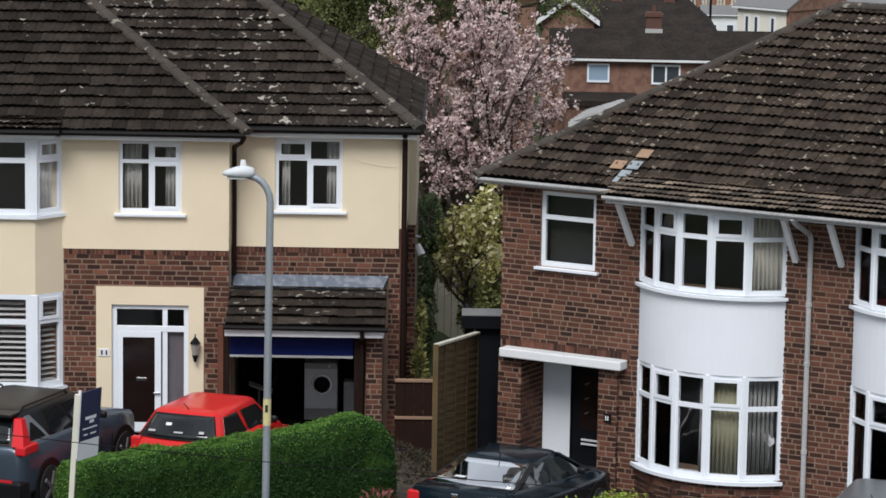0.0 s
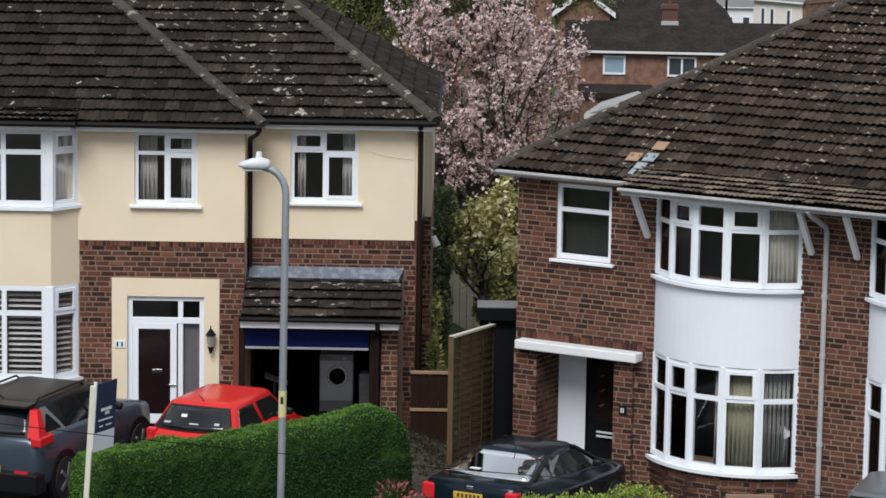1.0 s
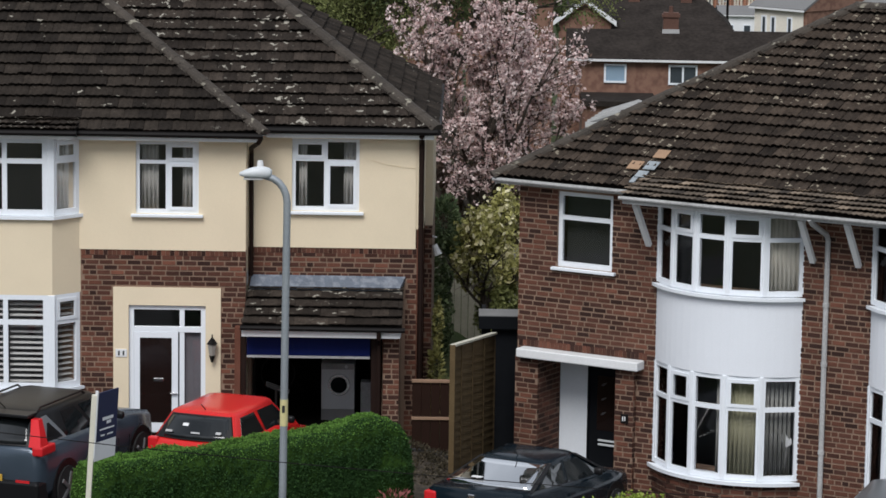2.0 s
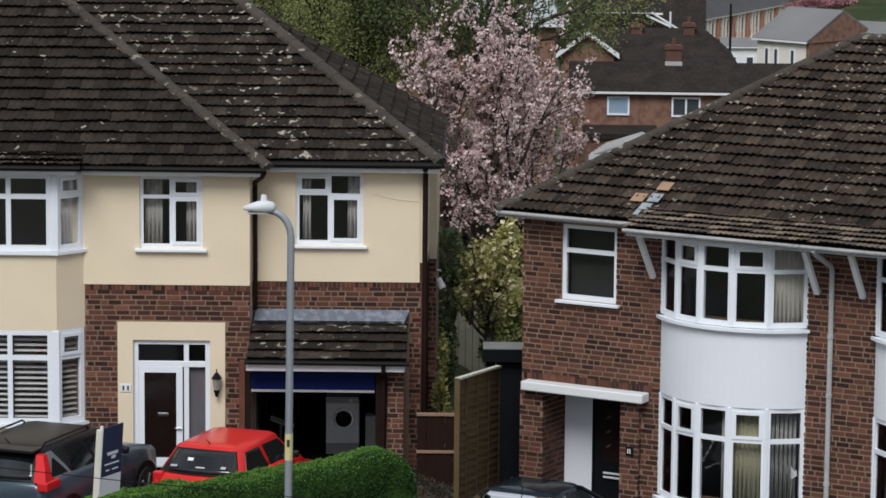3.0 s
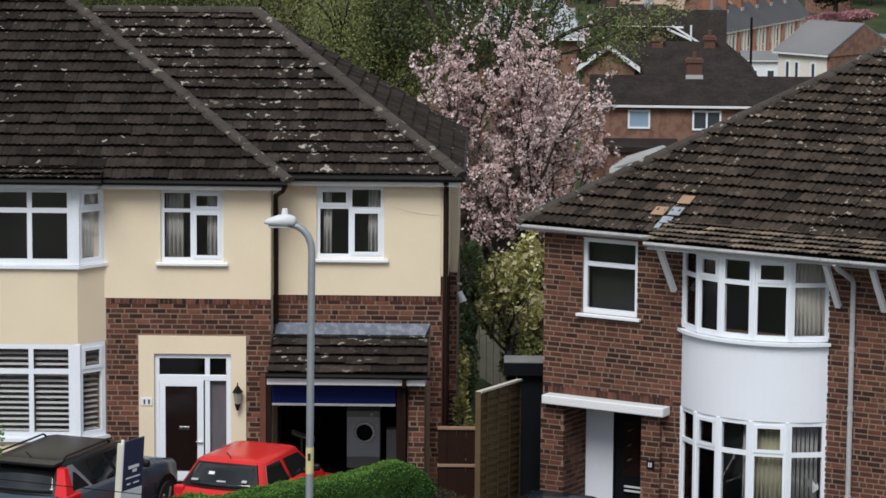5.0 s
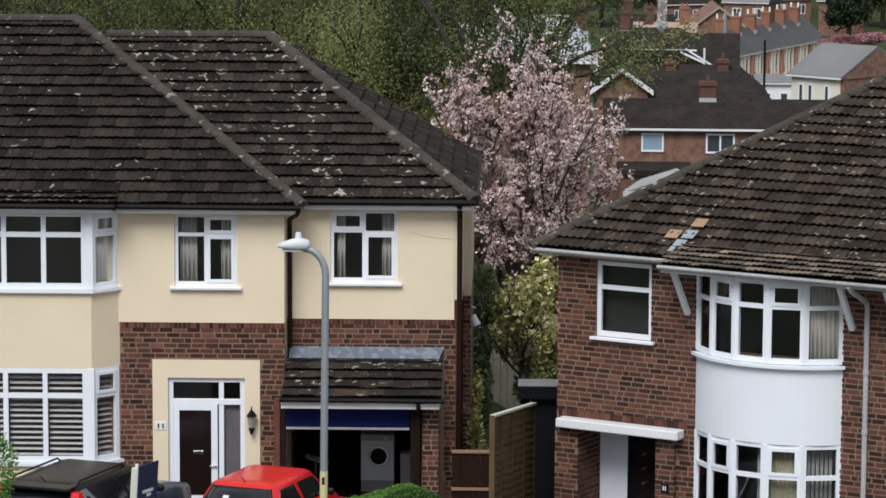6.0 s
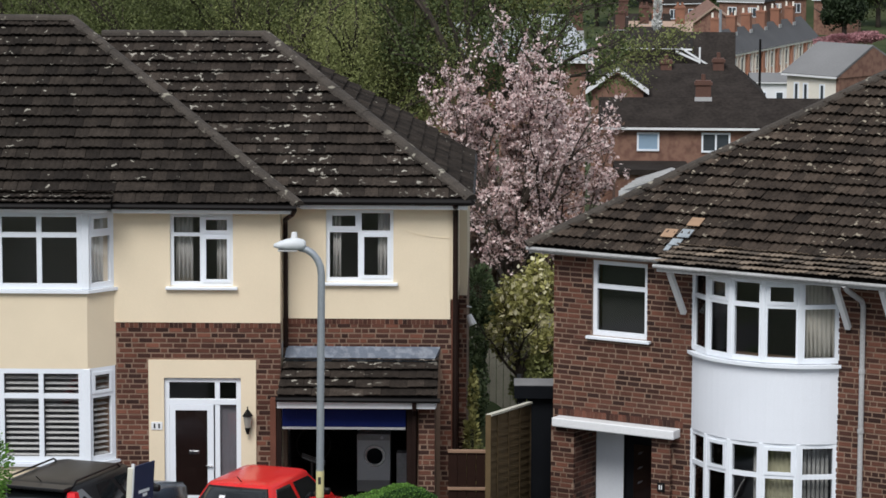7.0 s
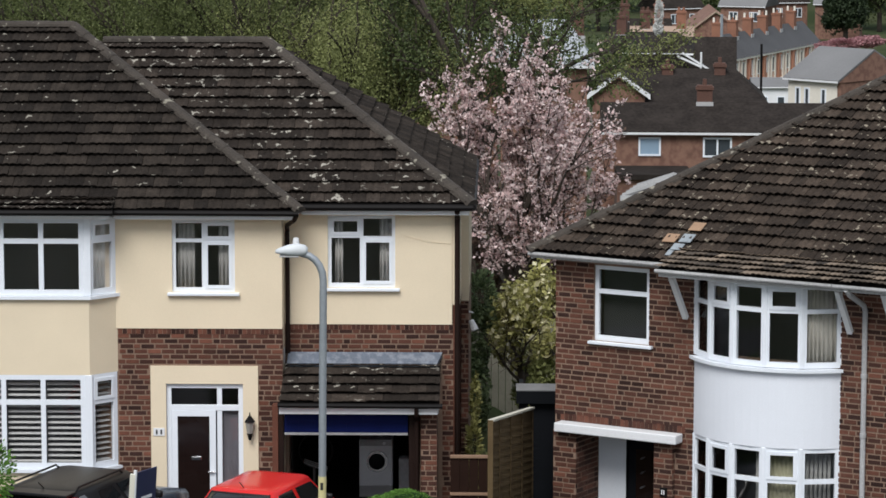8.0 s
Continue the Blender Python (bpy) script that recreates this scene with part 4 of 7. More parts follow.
def bow(u0, u1):
    """A two-storey curved bay of five lights, with a white rendered apron."""
    c, bulge, n = (u1 - u0) / 2, 0.60, 5
    ks = (0.0, 0.19, 0.375, 0.576, 0.782, 1.0)  # posts along the curve
    R = (c * c + bulge * bulge) / (2 * bulge)
    half = math.asin(c / R)
    mid = (u0 + u1) / 2

    def at(k, r=R):
        a = -half + 2 * half * k
        return mid + r * math.sin(a), (R - bulge) - r * math.cos(a)

    def shell(name, z0, z1, grow, mat, label, steps=20, solid=True):
        bm = bmesh.new()
        pts = [at(i / steps, R + grow) for i in range(steps + 1)]
        lo = [bm.verts.new((x, min(y, -0.001), z0)) for x, y in pts]
        hi = [bm.verts.new((x, min(y, -0.001), z1)) for x, y in pts]
        for i in range(steps):
            bm.faces.new((lo[i], lo[i + 1], hi[i + 1], hi[i]))
        bm.faces.new(lo)
        bm.faces.new(hi)
        ob = part(name, bm, mat, brick_house, label, HR)
        return ob

    shell("bay_apron", 1.66, 3.0, 0.0, WHITE_RENDER, "white rendered curved apron between the bay windows")
    shell("bay_base", GR, -0.16, -0.02, MORTAR, "brick base under the bay")
    for i in range(n):
        (xa, ya), (xb, yb) = at(ks[i], R - 0.02), at(ks[i + 1], R - 0.02)
        X = HR @ Matrix.Translation((xa, ya, 0)) @ Matrix.Rotation(math.atan2(yb - ya, xb - xa), 4, "Z")
        lay_bricks(brick_house, X, [(0, math.hypot(xb - xa, yb - ya), GR, -0.20)], [], (), 40 + i, False, -0.022)
    shell("bay_head", 4.42, 4.50, 0.03, UPVC, "")
    shell("bay_sill", 2.955, 3.01, 0.09, UPVC, "white curved sill of the upper bay window")
    shell("bay_sill", -0.195, -0.135, 0.10, UPVC, "white curved sill of the lower bay window")
    for z0, z1, low in ((3.02, 4.42, 0), (-0.13, 1.66, 1)):
        for i in range(n):
            (xa, ya), (xb, yb) = at(ks[i]), at(ks[i + 1])
            ln = math.hypot(xb - xa, yb - ya)
            X = HR @ Matrix.Translation((xa, ya, 0)) @ Matrix.Rotation(math.atan2(yb - ya, xb - xa), 4, "Z")
            window(brick_house, X, 0, ln, z0, z1, [(1.0, 0.30, 2 if i in (1, 3) else 0)], v=0.0, bar=0.075, sill=False, name="bay_window", depth=0.08)
            part("mullion", bx(-0.035, 0.035, -0.012, 0.07, z0, z1, 0.01), UPVC, brick_house, xf=X)
            if low and i == 2:
                curtain(X, ln * 0.62, ln - 0.05, z0, z1 - 0.1, 0.20, GREY_CURTAIN, "grey pleated curtain drawn back in the lower bay window")
            if low and i == 3:
                curtain(X, 0.05, ln - 0.05, z0, z1 - 0.1, 0.20, OLIVE_CURTAIN, "olive-cream pleated curtain in the lower bay window")
            if low and i == 4:
                for k in range(7):
                    a = 0.06 + k * (ln - 0.14) / 7
                    curtain(X, a, a + 0.055, z0, z1 - 0.1, 0.20, GREY_CURTAIN, "grey hanging strip of a vertical blind", waves=0.5)
            if not low and i in (0, 4):
                curtain(X, 0.1 if i else 0.05, ln - 0.05, z0, z1 - 0.06, 0.18, CURTAIN, "cream curtain gathered at the end of the bay window")
            if not low and i == 1:
                curtain(X, 0.05, ln * 0.4, z0, z1 - 0.06, 0.18, CURTAIN, "cream curtain gathered at the end of the bay window")


bow(2.70, 5.42)
bow(6.64, 9.36)
# paper ornament standing in the lower bay
orn = thing("paper_ornament", HR @ Vector((5.13, 0.08, -0.13)), "white folded paper ornament in the bay window", "ornament")
part("stem", tube([(5.13, 0.08, -0.13), (5.17, 0.08, 0.42)], 0.008, 6), GREY_TRIM, orn, xf=HR)
for ang, ln in ((-32, 0.36), (-8, 0.26), (22, 0.20)):
    bm = prism([(0, 0), (0.055, ln * 0.55), (0, ln), (-0.03, ln * 0.5)], -0.006, 0.006)
    part("petal", bm, BOARD_WHITE, orn, xf=HR @ Matrix.Translation((5.17, 0.08, 0.40)) @ Matrix.Rotation(radians(ang), 4, "Y"))
# brick house roof
RV, RZ = (-0.32, 4.60), (4.40, 7.50)
RU0, RUR = -0.36, 4.36
roof_plane(brick_house, HR, (RU0, RV[0], RV[1]), (12.4, RV[0], RV[1]), (7.7, RZ[0], RZ[1]), (RUR, RZ[0], RZ[1]), TILE_BROWN, gauge=0.28, width=0.27, seed=21, rib=0.034)
roof_plane(brick_house, HR, (RU0, 9.1, RV[1]), (RU0, RV[0], RV[1]), (RUR, RZ[0], RZ[1]), (RUR, RZ[0], RZ[1]), TILE_BROWN, gauge=0.28, width=0.27, seed=22, rib=0.034)
bm = bmesh.new()
bm.faces.new([bm.verts.new(p) for p in ((RU0, 9.1, RV[1]), (12.4, 9.1, RV[1]), (7.7, RZ[0], RZ[1]), (RUR, RZ[0], RZ[1]))])
bm.faces.new([bm.verts.new(p) for p in ((12.4, 9.1, RV[1]), (12.4, RV[0], RV[1]), (7.7, RZ[0], RZ[1]))])
part("roof_back", bm, TILE_BROWN["island"], brick_house, "tiled rear slopes of the roof", HR)
ridge_run(brick_house, HR, (RU0, RV[0], RV[1] + 0.05), (RUR, RZ[0], RZ[1] + 0.05), 0.10, name="hip_tile")
ridge_run(brick_house, HR, (RUR, RZ[0], RZ[1] + 0.05), (7.7, RZ[0], RZ[1] + 0.05), 0.10)
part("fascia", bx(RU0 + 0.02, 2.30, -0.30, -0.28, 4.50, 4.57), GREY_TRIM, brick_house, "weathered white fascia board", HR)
part("fascia", bx(RU0 + 0.02, RU0 + 0.04, -0.28, 9.0, 4.48, 4.58), PAINT, brick_house, xf=HR)
part("soffit", bx(RU0 + 0.04, 12.3, -0.28, 0.0, 4.51, 4.53), PAINT, brick_house, xf=HR)
part("gutter", tube([(RU0, -0.35, 4.575), (2.30, -0.35, 4.565)], 0.036, 8), GUTTER_GREY, brick_house, "weathered white gutter", HR)
# kicked eave carried on brackets in front of the bays
roof_plane(brick_house, HR, (2.34, -0.82, 4.545), (12.4, -0.82, 4.545), (12.4, -0.10, 4.80), (2.50, -0.10, 4.80), TILE_EAVE, gauge=0.17, width=0.20, seed=23)
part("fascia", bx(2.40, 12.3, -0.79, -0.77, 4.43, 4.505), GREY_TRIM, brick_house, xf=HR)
part("soffit", bx(2.40, 12.3, -0.77, -0.28, 4.455, 4.475), PAINT, brick_house, xf=HR)
part("gutter", tube([(2.36, -0.84, 4.53), (5.60, -0.84, 4.515)], 0.034, 8), GUTTER_GREY, brick_house, xf=HR)
part("gutter", tube([(5.61, -0.84, 4.515), (12.3, -0.84, 4.50)], 0.034, 8), GUTTER_GREY, brick_house, xf=HR)
for u in (2.56, 5.60, 6.42, 9.5):
    bm = bmesh.new()
    box(bm, -0.045, 0.045, -0.04, 0.04, 0, 0.96)
    part("bracket", bm, PAINT, brick_house, "white timber eave bracket", HR @ Matrix.Translation((u, -0.06, 3.64)) @ Matrix.Rotation(radians(36), 4, "X"))
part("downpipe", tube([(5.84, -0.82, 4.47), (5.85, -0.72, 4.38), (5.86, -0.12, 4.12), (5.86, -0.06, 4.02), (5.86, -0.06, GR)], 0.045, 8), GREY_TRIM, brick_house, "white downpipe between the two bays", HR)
for z in (0.4, 1.9, 2.9):
    part("pipe_collar", tube([(5.86, -0.06, z), (5.86, -0.06, z + 0.07)], 0.056, 8), GREY_TRIM, brick_house, xf=HR)
# patched tiles at the change of slope
PALE_LEAD = material("pale_lead", (0.27, 0.30, 0.32), 0.6, vary=0.4, scale=9, fine=40)
TAN_TILE = material("bare_tan_tile", (0.33, 0.21, 0.13), 0.9, vary=0.2, scale=10, fine=60)
slope = math.atan2(RZ[1] - RV[1], RZ[0] - RV[0])
for du, dv, w, d, mat, lab in ((2.19, 0.09, 0.12, 0.13, TAN_TILE, "bare tan replacement tile"), (2.54, 0.39, 0.12, 0.13, TAN_TILE, "bare tan replacement tile"),
                               (2.49, 0.11, 0.11, 0.13, PALE_LEAD, "pale lead patch"), (2.41, -0.10, 0.10, 0.10, PALE_LEAD, "pale lead patch"), (2.33, -0.24, 0.05, 0.09, PALE_LEAD, "pale lead patch")):
    X = HR @ Matrix.Translation((du, dv, RV[1] + (dv - RV[0]) * math.tan(slope) + 0.115)) @ Matrix.Rotation(slope - radians(7), 4, "X")
    part("patch_tile", bx(-w, w, -d, d, 0, 0.015, 0.003), mat, brick_house, lab, X)


# foliage helper: many small leaves as one mesh
def leaf_cloud(name, pos, size, mat, parent=None, label="", aspect=0.6, seed=1, flat=0.0, droop=0.0):
    """pos: n x 3. Each leaf is a small bent quad, turned at random; flat: share of upward facing, droop: share of hanging."""
    g = np.random.default_rng(seed)
    n = len(pos)
    a = g.normal(size=(n, 3))
    a[:, 2] = a[:, 2] * (1 - flat) - droop * 3
    a /= np.linalg.norm(a, axis=1)[:, None]
    b = np.cross(a, g.normal(size=(n, 3)))
    b /= np.linalg.norm(b, axis=1)[:, None]
    s = (size * g.uniform(0.6, 1.35, n))[:, None]
    p = np.asarray(pos, float)
    v = np.stack([p - a * s * 0.5, p + b * s * aspect * 0.5, p + a * s * 0.5, p - b * s * aspect * 0.5], 1).reshape(-1, 3)
    me = bpy.data.meshes.new(name)
    me.vertices.add(4 * n)
    me.loops.add(4 * n)
    me.polygons.add(n)
    me.vertices.foreach_set("co", v.ravel())
    me.loops.foreach_set("vertex_index", np.arange(4 * n, dtype=np.int32))
    me.polygons.foreach_set("loop_start", np.arange(0, 4 * n, 4, dtype=np.int32))
    me.update(calc_edges=True)
    me.materials.append(mat)
    ob = new(name, me)
    if parent is not None:
        under(ob, parent)
    if label:
        ob["label"] = label
    return ob


# street lamp
lamp_post = thing("street_lamp", (-2.37, 42.0, -0.12), "grey galvanised street lamp with a pale downward head", "street lamp")
arc = [(-2.40, 42, -0.12), (-2.37, 42, 2.0), (-2.335, 42, 5.89)] + [(-2.335 - 0.30 * (1 - math.cos(a)), 42, 5.89 + 0.36 * math.sin(a)) for a in (0.3, 0.6, 0.9, 1.2, 1.5)] + [(-2.67, 42, 6.28)]
part("pole", tube(arc, 0.052, 16, 0.045), STEEL, lamp_post, smooth=True)
bm = bmesh.new()  # a flat wedge of a head: deep at the neck, thin at the tip
rings = []
for x, w, lo, hi in ((-2.545, 0.05, 6.26, 6.34), (-2.58, 0.085, 6.23, 6.37), (-2.68, 0.10, 6.22, 6.395), (-2.80, 0.105, 6.225, 6.375), (-2.90, 0.095, 6.24, 6.34), (-2.975, 0.06, 6.26, 6.305)):
    rings.append([bm.verts.new((x, 42 + w * math.cos(k * math.tau / 12), (lo + hi) / 2 + (hi - lo) / 2 * math.copysign(abs(math.sin(k * math.tau / 12)) ** 0.6, math.sin(k * math.tau / 12)))) for k in range(12)])
for r0, r1 in zip(rings, rings[1:]):
    for k in range(12):
        bm.faces.new((r0[k], r0[(k + 1) % 12], r1[(k + 1) % 12], r1[k]))
bm.faces.new(rings[0])
bm.faces.new(rings[-1])
hd = part("lamp_head", bm, LAMP_WHITE, lamp_post, "pale grey lamp head", smooth=True)
part("lamp_glass", bx(-2.92, -2.66, 41.93, 42.07, 6.208, 6.230, 0.006), GREY_TRIM, hd)
part("light_sensor", tube([(-2.70, 42, 6.38), (-2.70, 42, 6.43), (-2.70, 42, 6.465)], 0.048, 10, 0.036), BOARD_WHITE, hd)
part("sticker", tube([(-2.362, 42, 2.83), (-2.358, 42, 3.20)], 0.0545, 16), YELLOW, lamp_post, "faded yellow sticker wrapped round the pole")
part("label_plate", bx(-2.385, -2.345, 41.943, 41.95, 3.02, 3.12), BAR_DARK, lamp_post)

# overhead cable
cable = part("overhead_cable", tube([(x, 36, 3.62 - 0.075 * (x + 1.0) + 0.0030 * (x + 1) ** 2) for x in range(-24, 25, 2)], 0.0055, 6), BLACK)
tagged(cable, "thin black overhead cable crossing the street", "cable")

# estate agent's board
sign = thing("sale_board", (-5.33, 44.0, -0.12), "navy and white estate board on a cream post", "sign")
LEANING = Matrix.Translation((-5.17, 44.0, 2.8)) @ Matrix.Rotation(radians(3.6), 4, "Y") @ Matrix.Translation((5.335, -44.0, -2.8))
SB = LEANING @ Matrix.Translation((-5.295, 44.0, 0)) @ Matrix.Rotation(radians(66), 4, "Z")
part("post", bx(-5.375, -5.30, 43.96, 44.04, -0.13, 2.80, 0.006), SIGN_POST, sign, xf=LEANING)
bp = part("board", bx(0, 0.58, -0.012, 0.012, 2.10, 2.82, 0.003), NAVY, sign, "navy blue panel with white bars", SB)
part("lower_panel", bx(0, 0.58, -0.0125, 0.0125, 1.82, 2.096, 0.003), BOARD_WHITE, sign, "white lower strip", SB)
for z, a, b in ((2.40, 0.16, 0.46), (2.34, 0.28, 0.40), (2.26, 0.10, 0.50), (2.17, 0.14, 0.24), (2.17, 0.32, 0.48)):
    part("text_bar", bx(a, b, -0.016, -0.0125, z, z + (0.045 if z > 2.3 else 0.022)), BOARD_WHITE, bp, xf=SB)
part("board_edge", bx(-0.03, 0.0, -0.02, 0.02, 1.86, 2.86), BOARD_WHITE, sign, xf=SB)

# hedge
A, B = Vector((-5.62, 45.72, 0)), Vector((-0.86, 49.78, 0))
hd_dir = (B - A).normalized()
hd_n = Vector((hd_dir.y, -hd_dir.x, 0))
hedge = thing("hedge", (A + B) / 2 + Vector((0, 0, -0.12)), "clipped dense green hedge with paler leaves on top", "hedge")
HLEN = (B - A).length
rng = np.random.default_rng(5)


def hedge_shell(t, q):
    """A place on the hedge: t along it, q round its section from the front foot over the top to the back foot."""
    end = min(1.0, math.sqrt(max(0.0, 1 - max(0.0, (t * HLEN - (HLEN - 0.7)) / 0.7) ** 2.6)))
    end *= min(1.0, math.sqrt(max(0.0, 1 - max(0.0, (0.45 - t * HLEN) / 0.45) ** 2.6)))
    h = (1.47 + 0.04 * math.sin(t * 9) + 0.03 * math.sin(t * 23 + 1)) * (0.25 + 0.75 * end)
    w = (0.47 + 0.03 * math.sin(t * 14)) * (0.2 + 0.8 * end)
    a = math.pi * q
    c, s = math.cos(a), math.sin(a)
    x = w * math.copysign(abs(c) ** 0.28, c)
    z = h * max(0.0, s) ** 0.28
    lump = 0.035 * noise.noise(Vector((t * HLEN * 2.2, x * 2.2, z * 2.2))) + 0.02 * noise.noise(Vector((t * HLEN * 7, x * 7, z * 7)))
    p = A + hd_dir * (t * HLEN) + hd_n * (x + lump * c * 2)
    return (p.x, p.y, -0.14 + z + lump * s * 2)


NT, NQ = 70, 26
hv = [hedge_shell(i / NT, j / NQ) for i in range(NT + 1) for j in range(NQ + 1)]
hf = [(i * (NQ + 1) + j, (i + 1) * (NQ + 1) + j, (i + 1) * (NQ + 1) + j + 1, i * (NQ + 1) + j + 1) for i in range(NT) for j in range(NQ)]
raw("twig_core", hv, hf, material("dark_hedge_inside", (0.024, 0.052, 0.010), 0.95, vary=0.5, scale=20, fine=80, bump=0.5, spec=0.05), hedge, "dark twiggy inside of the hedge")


def hedge_points(n, q0, q1, out):
    t, q = rng.uniform(0, 1, n), rng.uniform(q0, q1, n)
    pts = np.array([hedge_shell(a, b) for a, b in zip(t, q)])
    return pts + rng.normal(0, out, (n, 3))


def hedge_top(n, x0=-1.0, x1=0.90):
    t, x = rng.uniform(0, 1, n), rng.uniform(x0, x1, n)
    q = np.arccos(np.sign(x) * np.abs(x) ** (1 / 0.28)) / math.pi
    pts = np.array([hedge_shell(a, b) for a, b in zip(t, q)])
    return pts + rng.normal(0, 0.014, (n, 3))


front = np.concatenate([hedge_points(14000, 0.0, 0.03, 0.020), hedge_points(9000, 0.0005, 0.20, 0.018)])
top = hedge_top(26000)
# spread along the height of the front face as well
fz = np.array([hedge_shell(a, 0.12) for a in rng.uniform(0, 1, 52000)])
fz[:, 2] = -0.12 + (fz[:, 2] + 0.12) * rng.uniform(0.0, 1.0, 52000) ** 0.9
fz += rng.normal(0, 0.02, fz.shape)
# darker leaves cover the front and its rim, paler ones the top
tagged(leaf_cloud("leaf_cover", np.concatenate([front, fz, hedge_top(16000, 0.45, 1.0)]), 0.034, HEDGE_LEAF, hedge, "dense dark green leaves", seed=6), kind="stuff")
tagged(leaf_cloud("fresh_growth", top, 0.034, HEDGE_TOP, hedge, "paler leaves on the clipped top", seed=7), kind="stuff")

# side gate, larch fence and dark garage between the houses
gate = thing("side_gate", (-0.47, 53.8, -0.2), "brown boarded side gate, darkened for shade, with pale rails", "gate")
for z0, z1 in ((-0.25, 0.40), (0.46, 1.06)):
    for k in range(4):
        part("board", bx(-0.79 + k * 0.162, -0.632 + k * 0.162, 53.8, 53.83, z0, z1, 0.004), GATE_WOOD, gate)
for z in (0.40, 1.06):
    part("rail", bx(-0.80, -0.14, 53.77, 53.86, z, z + 0.05, 0.006), RAIL_WOOD, gate, "pale timber rail")
fence = thing("larch_fence", (0.2, 53.3, -0.2), "tall larch lap fence panel with a pale capping", "fence")
F0, F1 = Vector((-0.10, 52.0, 0)), Vector((0.62, 55.3, 0))
FX = Matrix.Translation(F0) @ Matrix.Rotation(math.atan2(F1.y - F0.y, F1.x - F0.x), 4, "Z")
FL = (F1 - F0).length


def fence_top(u):
    return 2.05 - 0.40 * u / FL


def fence_bit(u0, u1, y0, y1, lo0, lo1, hi0, hi1):
    bm = bx(u0, u1, y0, y1, 0, 1)
    for v in bm.verts:
        k = 0 if abs(v.co.x - u0) < 1e-5 else 1
        v.co.z = (hi0, hi1)[k] if v.co.z > 0.5 else (lo0, lo1)[k]
    return bm


for k in range(18):
    z = -0.30 + k * 0.130
    d = -0.40 / FL
    sl = fence_bit(0, FL, -0.012, 0.0, z, z + d * FL, min(z + 0.150, 2.03), min(z + 0.150, 2.03) + d * FL)
    for v in sl.verts:
        if v.co.y < -0.005 and v.co.z < z + 0.07 + d * v.co.x:
            v.co.y = -0.036
    part("slat", sl, FENCE, fence, xf=FX)
for u in (0.55, 1.45, 2.4, FL - 0.06):
    part("batten", fence_bit(u, u + 0.05, -0.050, -0.037, -0.35 - 0.12 * u, -0.35 - 0.12 * u, fence_top(u), fence_top(u + 0.05)), FENCE, fence, xf=FX)
part("post", fence_bit(-0.05, 0.0, -0.06, 0.03, -0.4, -0.4, 2.08, 2.08), FENCE, fence, xf=FX)
part("capping", fence_bit(-0.02, FL, -0.07, 0.03, 2.055, 1.655, 2.09, 1.69), SIGN_POST, fence, "pale capping strip", FX)
shed = thing("dark_garage", (1.0, 56.5, -0.9), "low black flat-roofed garage against the brick house", "garage")
part("door", bx(0.60, 1.30, 56.0, 56.05, -0.9, 1.64, 0.004), DOOR_BLACK, shed, "black boarded door")
part("fascia", bx(0.36, 1.35, 55.85, 55.9, 1.64, 1.87, 0.006), DOOR_BLACK, shed, "black roof edge")
part("roof", bx(0.36, 1.5, 55.9, 56.6, 1.83, 1.88), material("grey_roof_felt", (0.22, 0.22, 0.22), 0.9, vary=0.2), shed, "grey felt roof")
part("wall", bx(0.42, 0.50, 55.95, 57.4, -0.9, 1.82), DOOR_BLACK, shed)
part("frame", bx(0.50, 0.58, 55.95, 56.02, -0.9, 1.63, 0.004), DOOR_BLACK, shed)
old = thing("old_fence", (0.2, 66, -0.9), "grey weathered board fence at the end of the garden", "fence")
rg = random.Random(4)
for k in range(22):
    h = 1.55 + rg.uniform(-0.08, 0.08)
    part("board", bx(-1.0 + k * 0.15, -0.862 + k * 0.15, 66.0 + rg.uniform(0, 0.02), 66.03, -1.2, h, 0.004), OLD_FENCE, old)

# vehicles
CAR_WINDOW = material("car_window", (0.012, 0.015, 0.017), 0.04, vary=0.05, spec=1.0)
CAR_WINDOW.node_tree.nodes["Principled BSDF"].inputs["IOR"].default_value = 1.75
BRIGHT_WINDOW = material("sky_reflecting_rear_window", (0.02, 0.030, 0.030), 0.03, vary=0.1, spec=1.0)
BRIGHT_WINDOW.node_tree.nodes["Principled BSDF"].inputs["IOR"].default_value = 5.0
HALF_WINDOW = material("rear_window_with_sky", (0.010, 0.012, 0.013), 0.05, vary=0.1, spec=0.6)
HALF_WINDOW.node_tree.nodes["Principled BSDF"].inputs["IOR"].default_value = 1.6


def loft(stations, cap=True):
    """Closed rings of points, joined one after another."""
    bm = bmesh.new()
    rings = [[bm.verts.new(p) for p in r] for r in stations]
    n = len(rings[0])
    for a, b in zip(rings, rings[1:]):
        for k in range(n):
            bm.faces.new((a[k], a[(k + 1) % n], b[(k + 1) % n], b[k]))
    if cap:
        bm.faces.new(rings[0])
        bm.faces.new(rings[-1][::-1])
    return bm


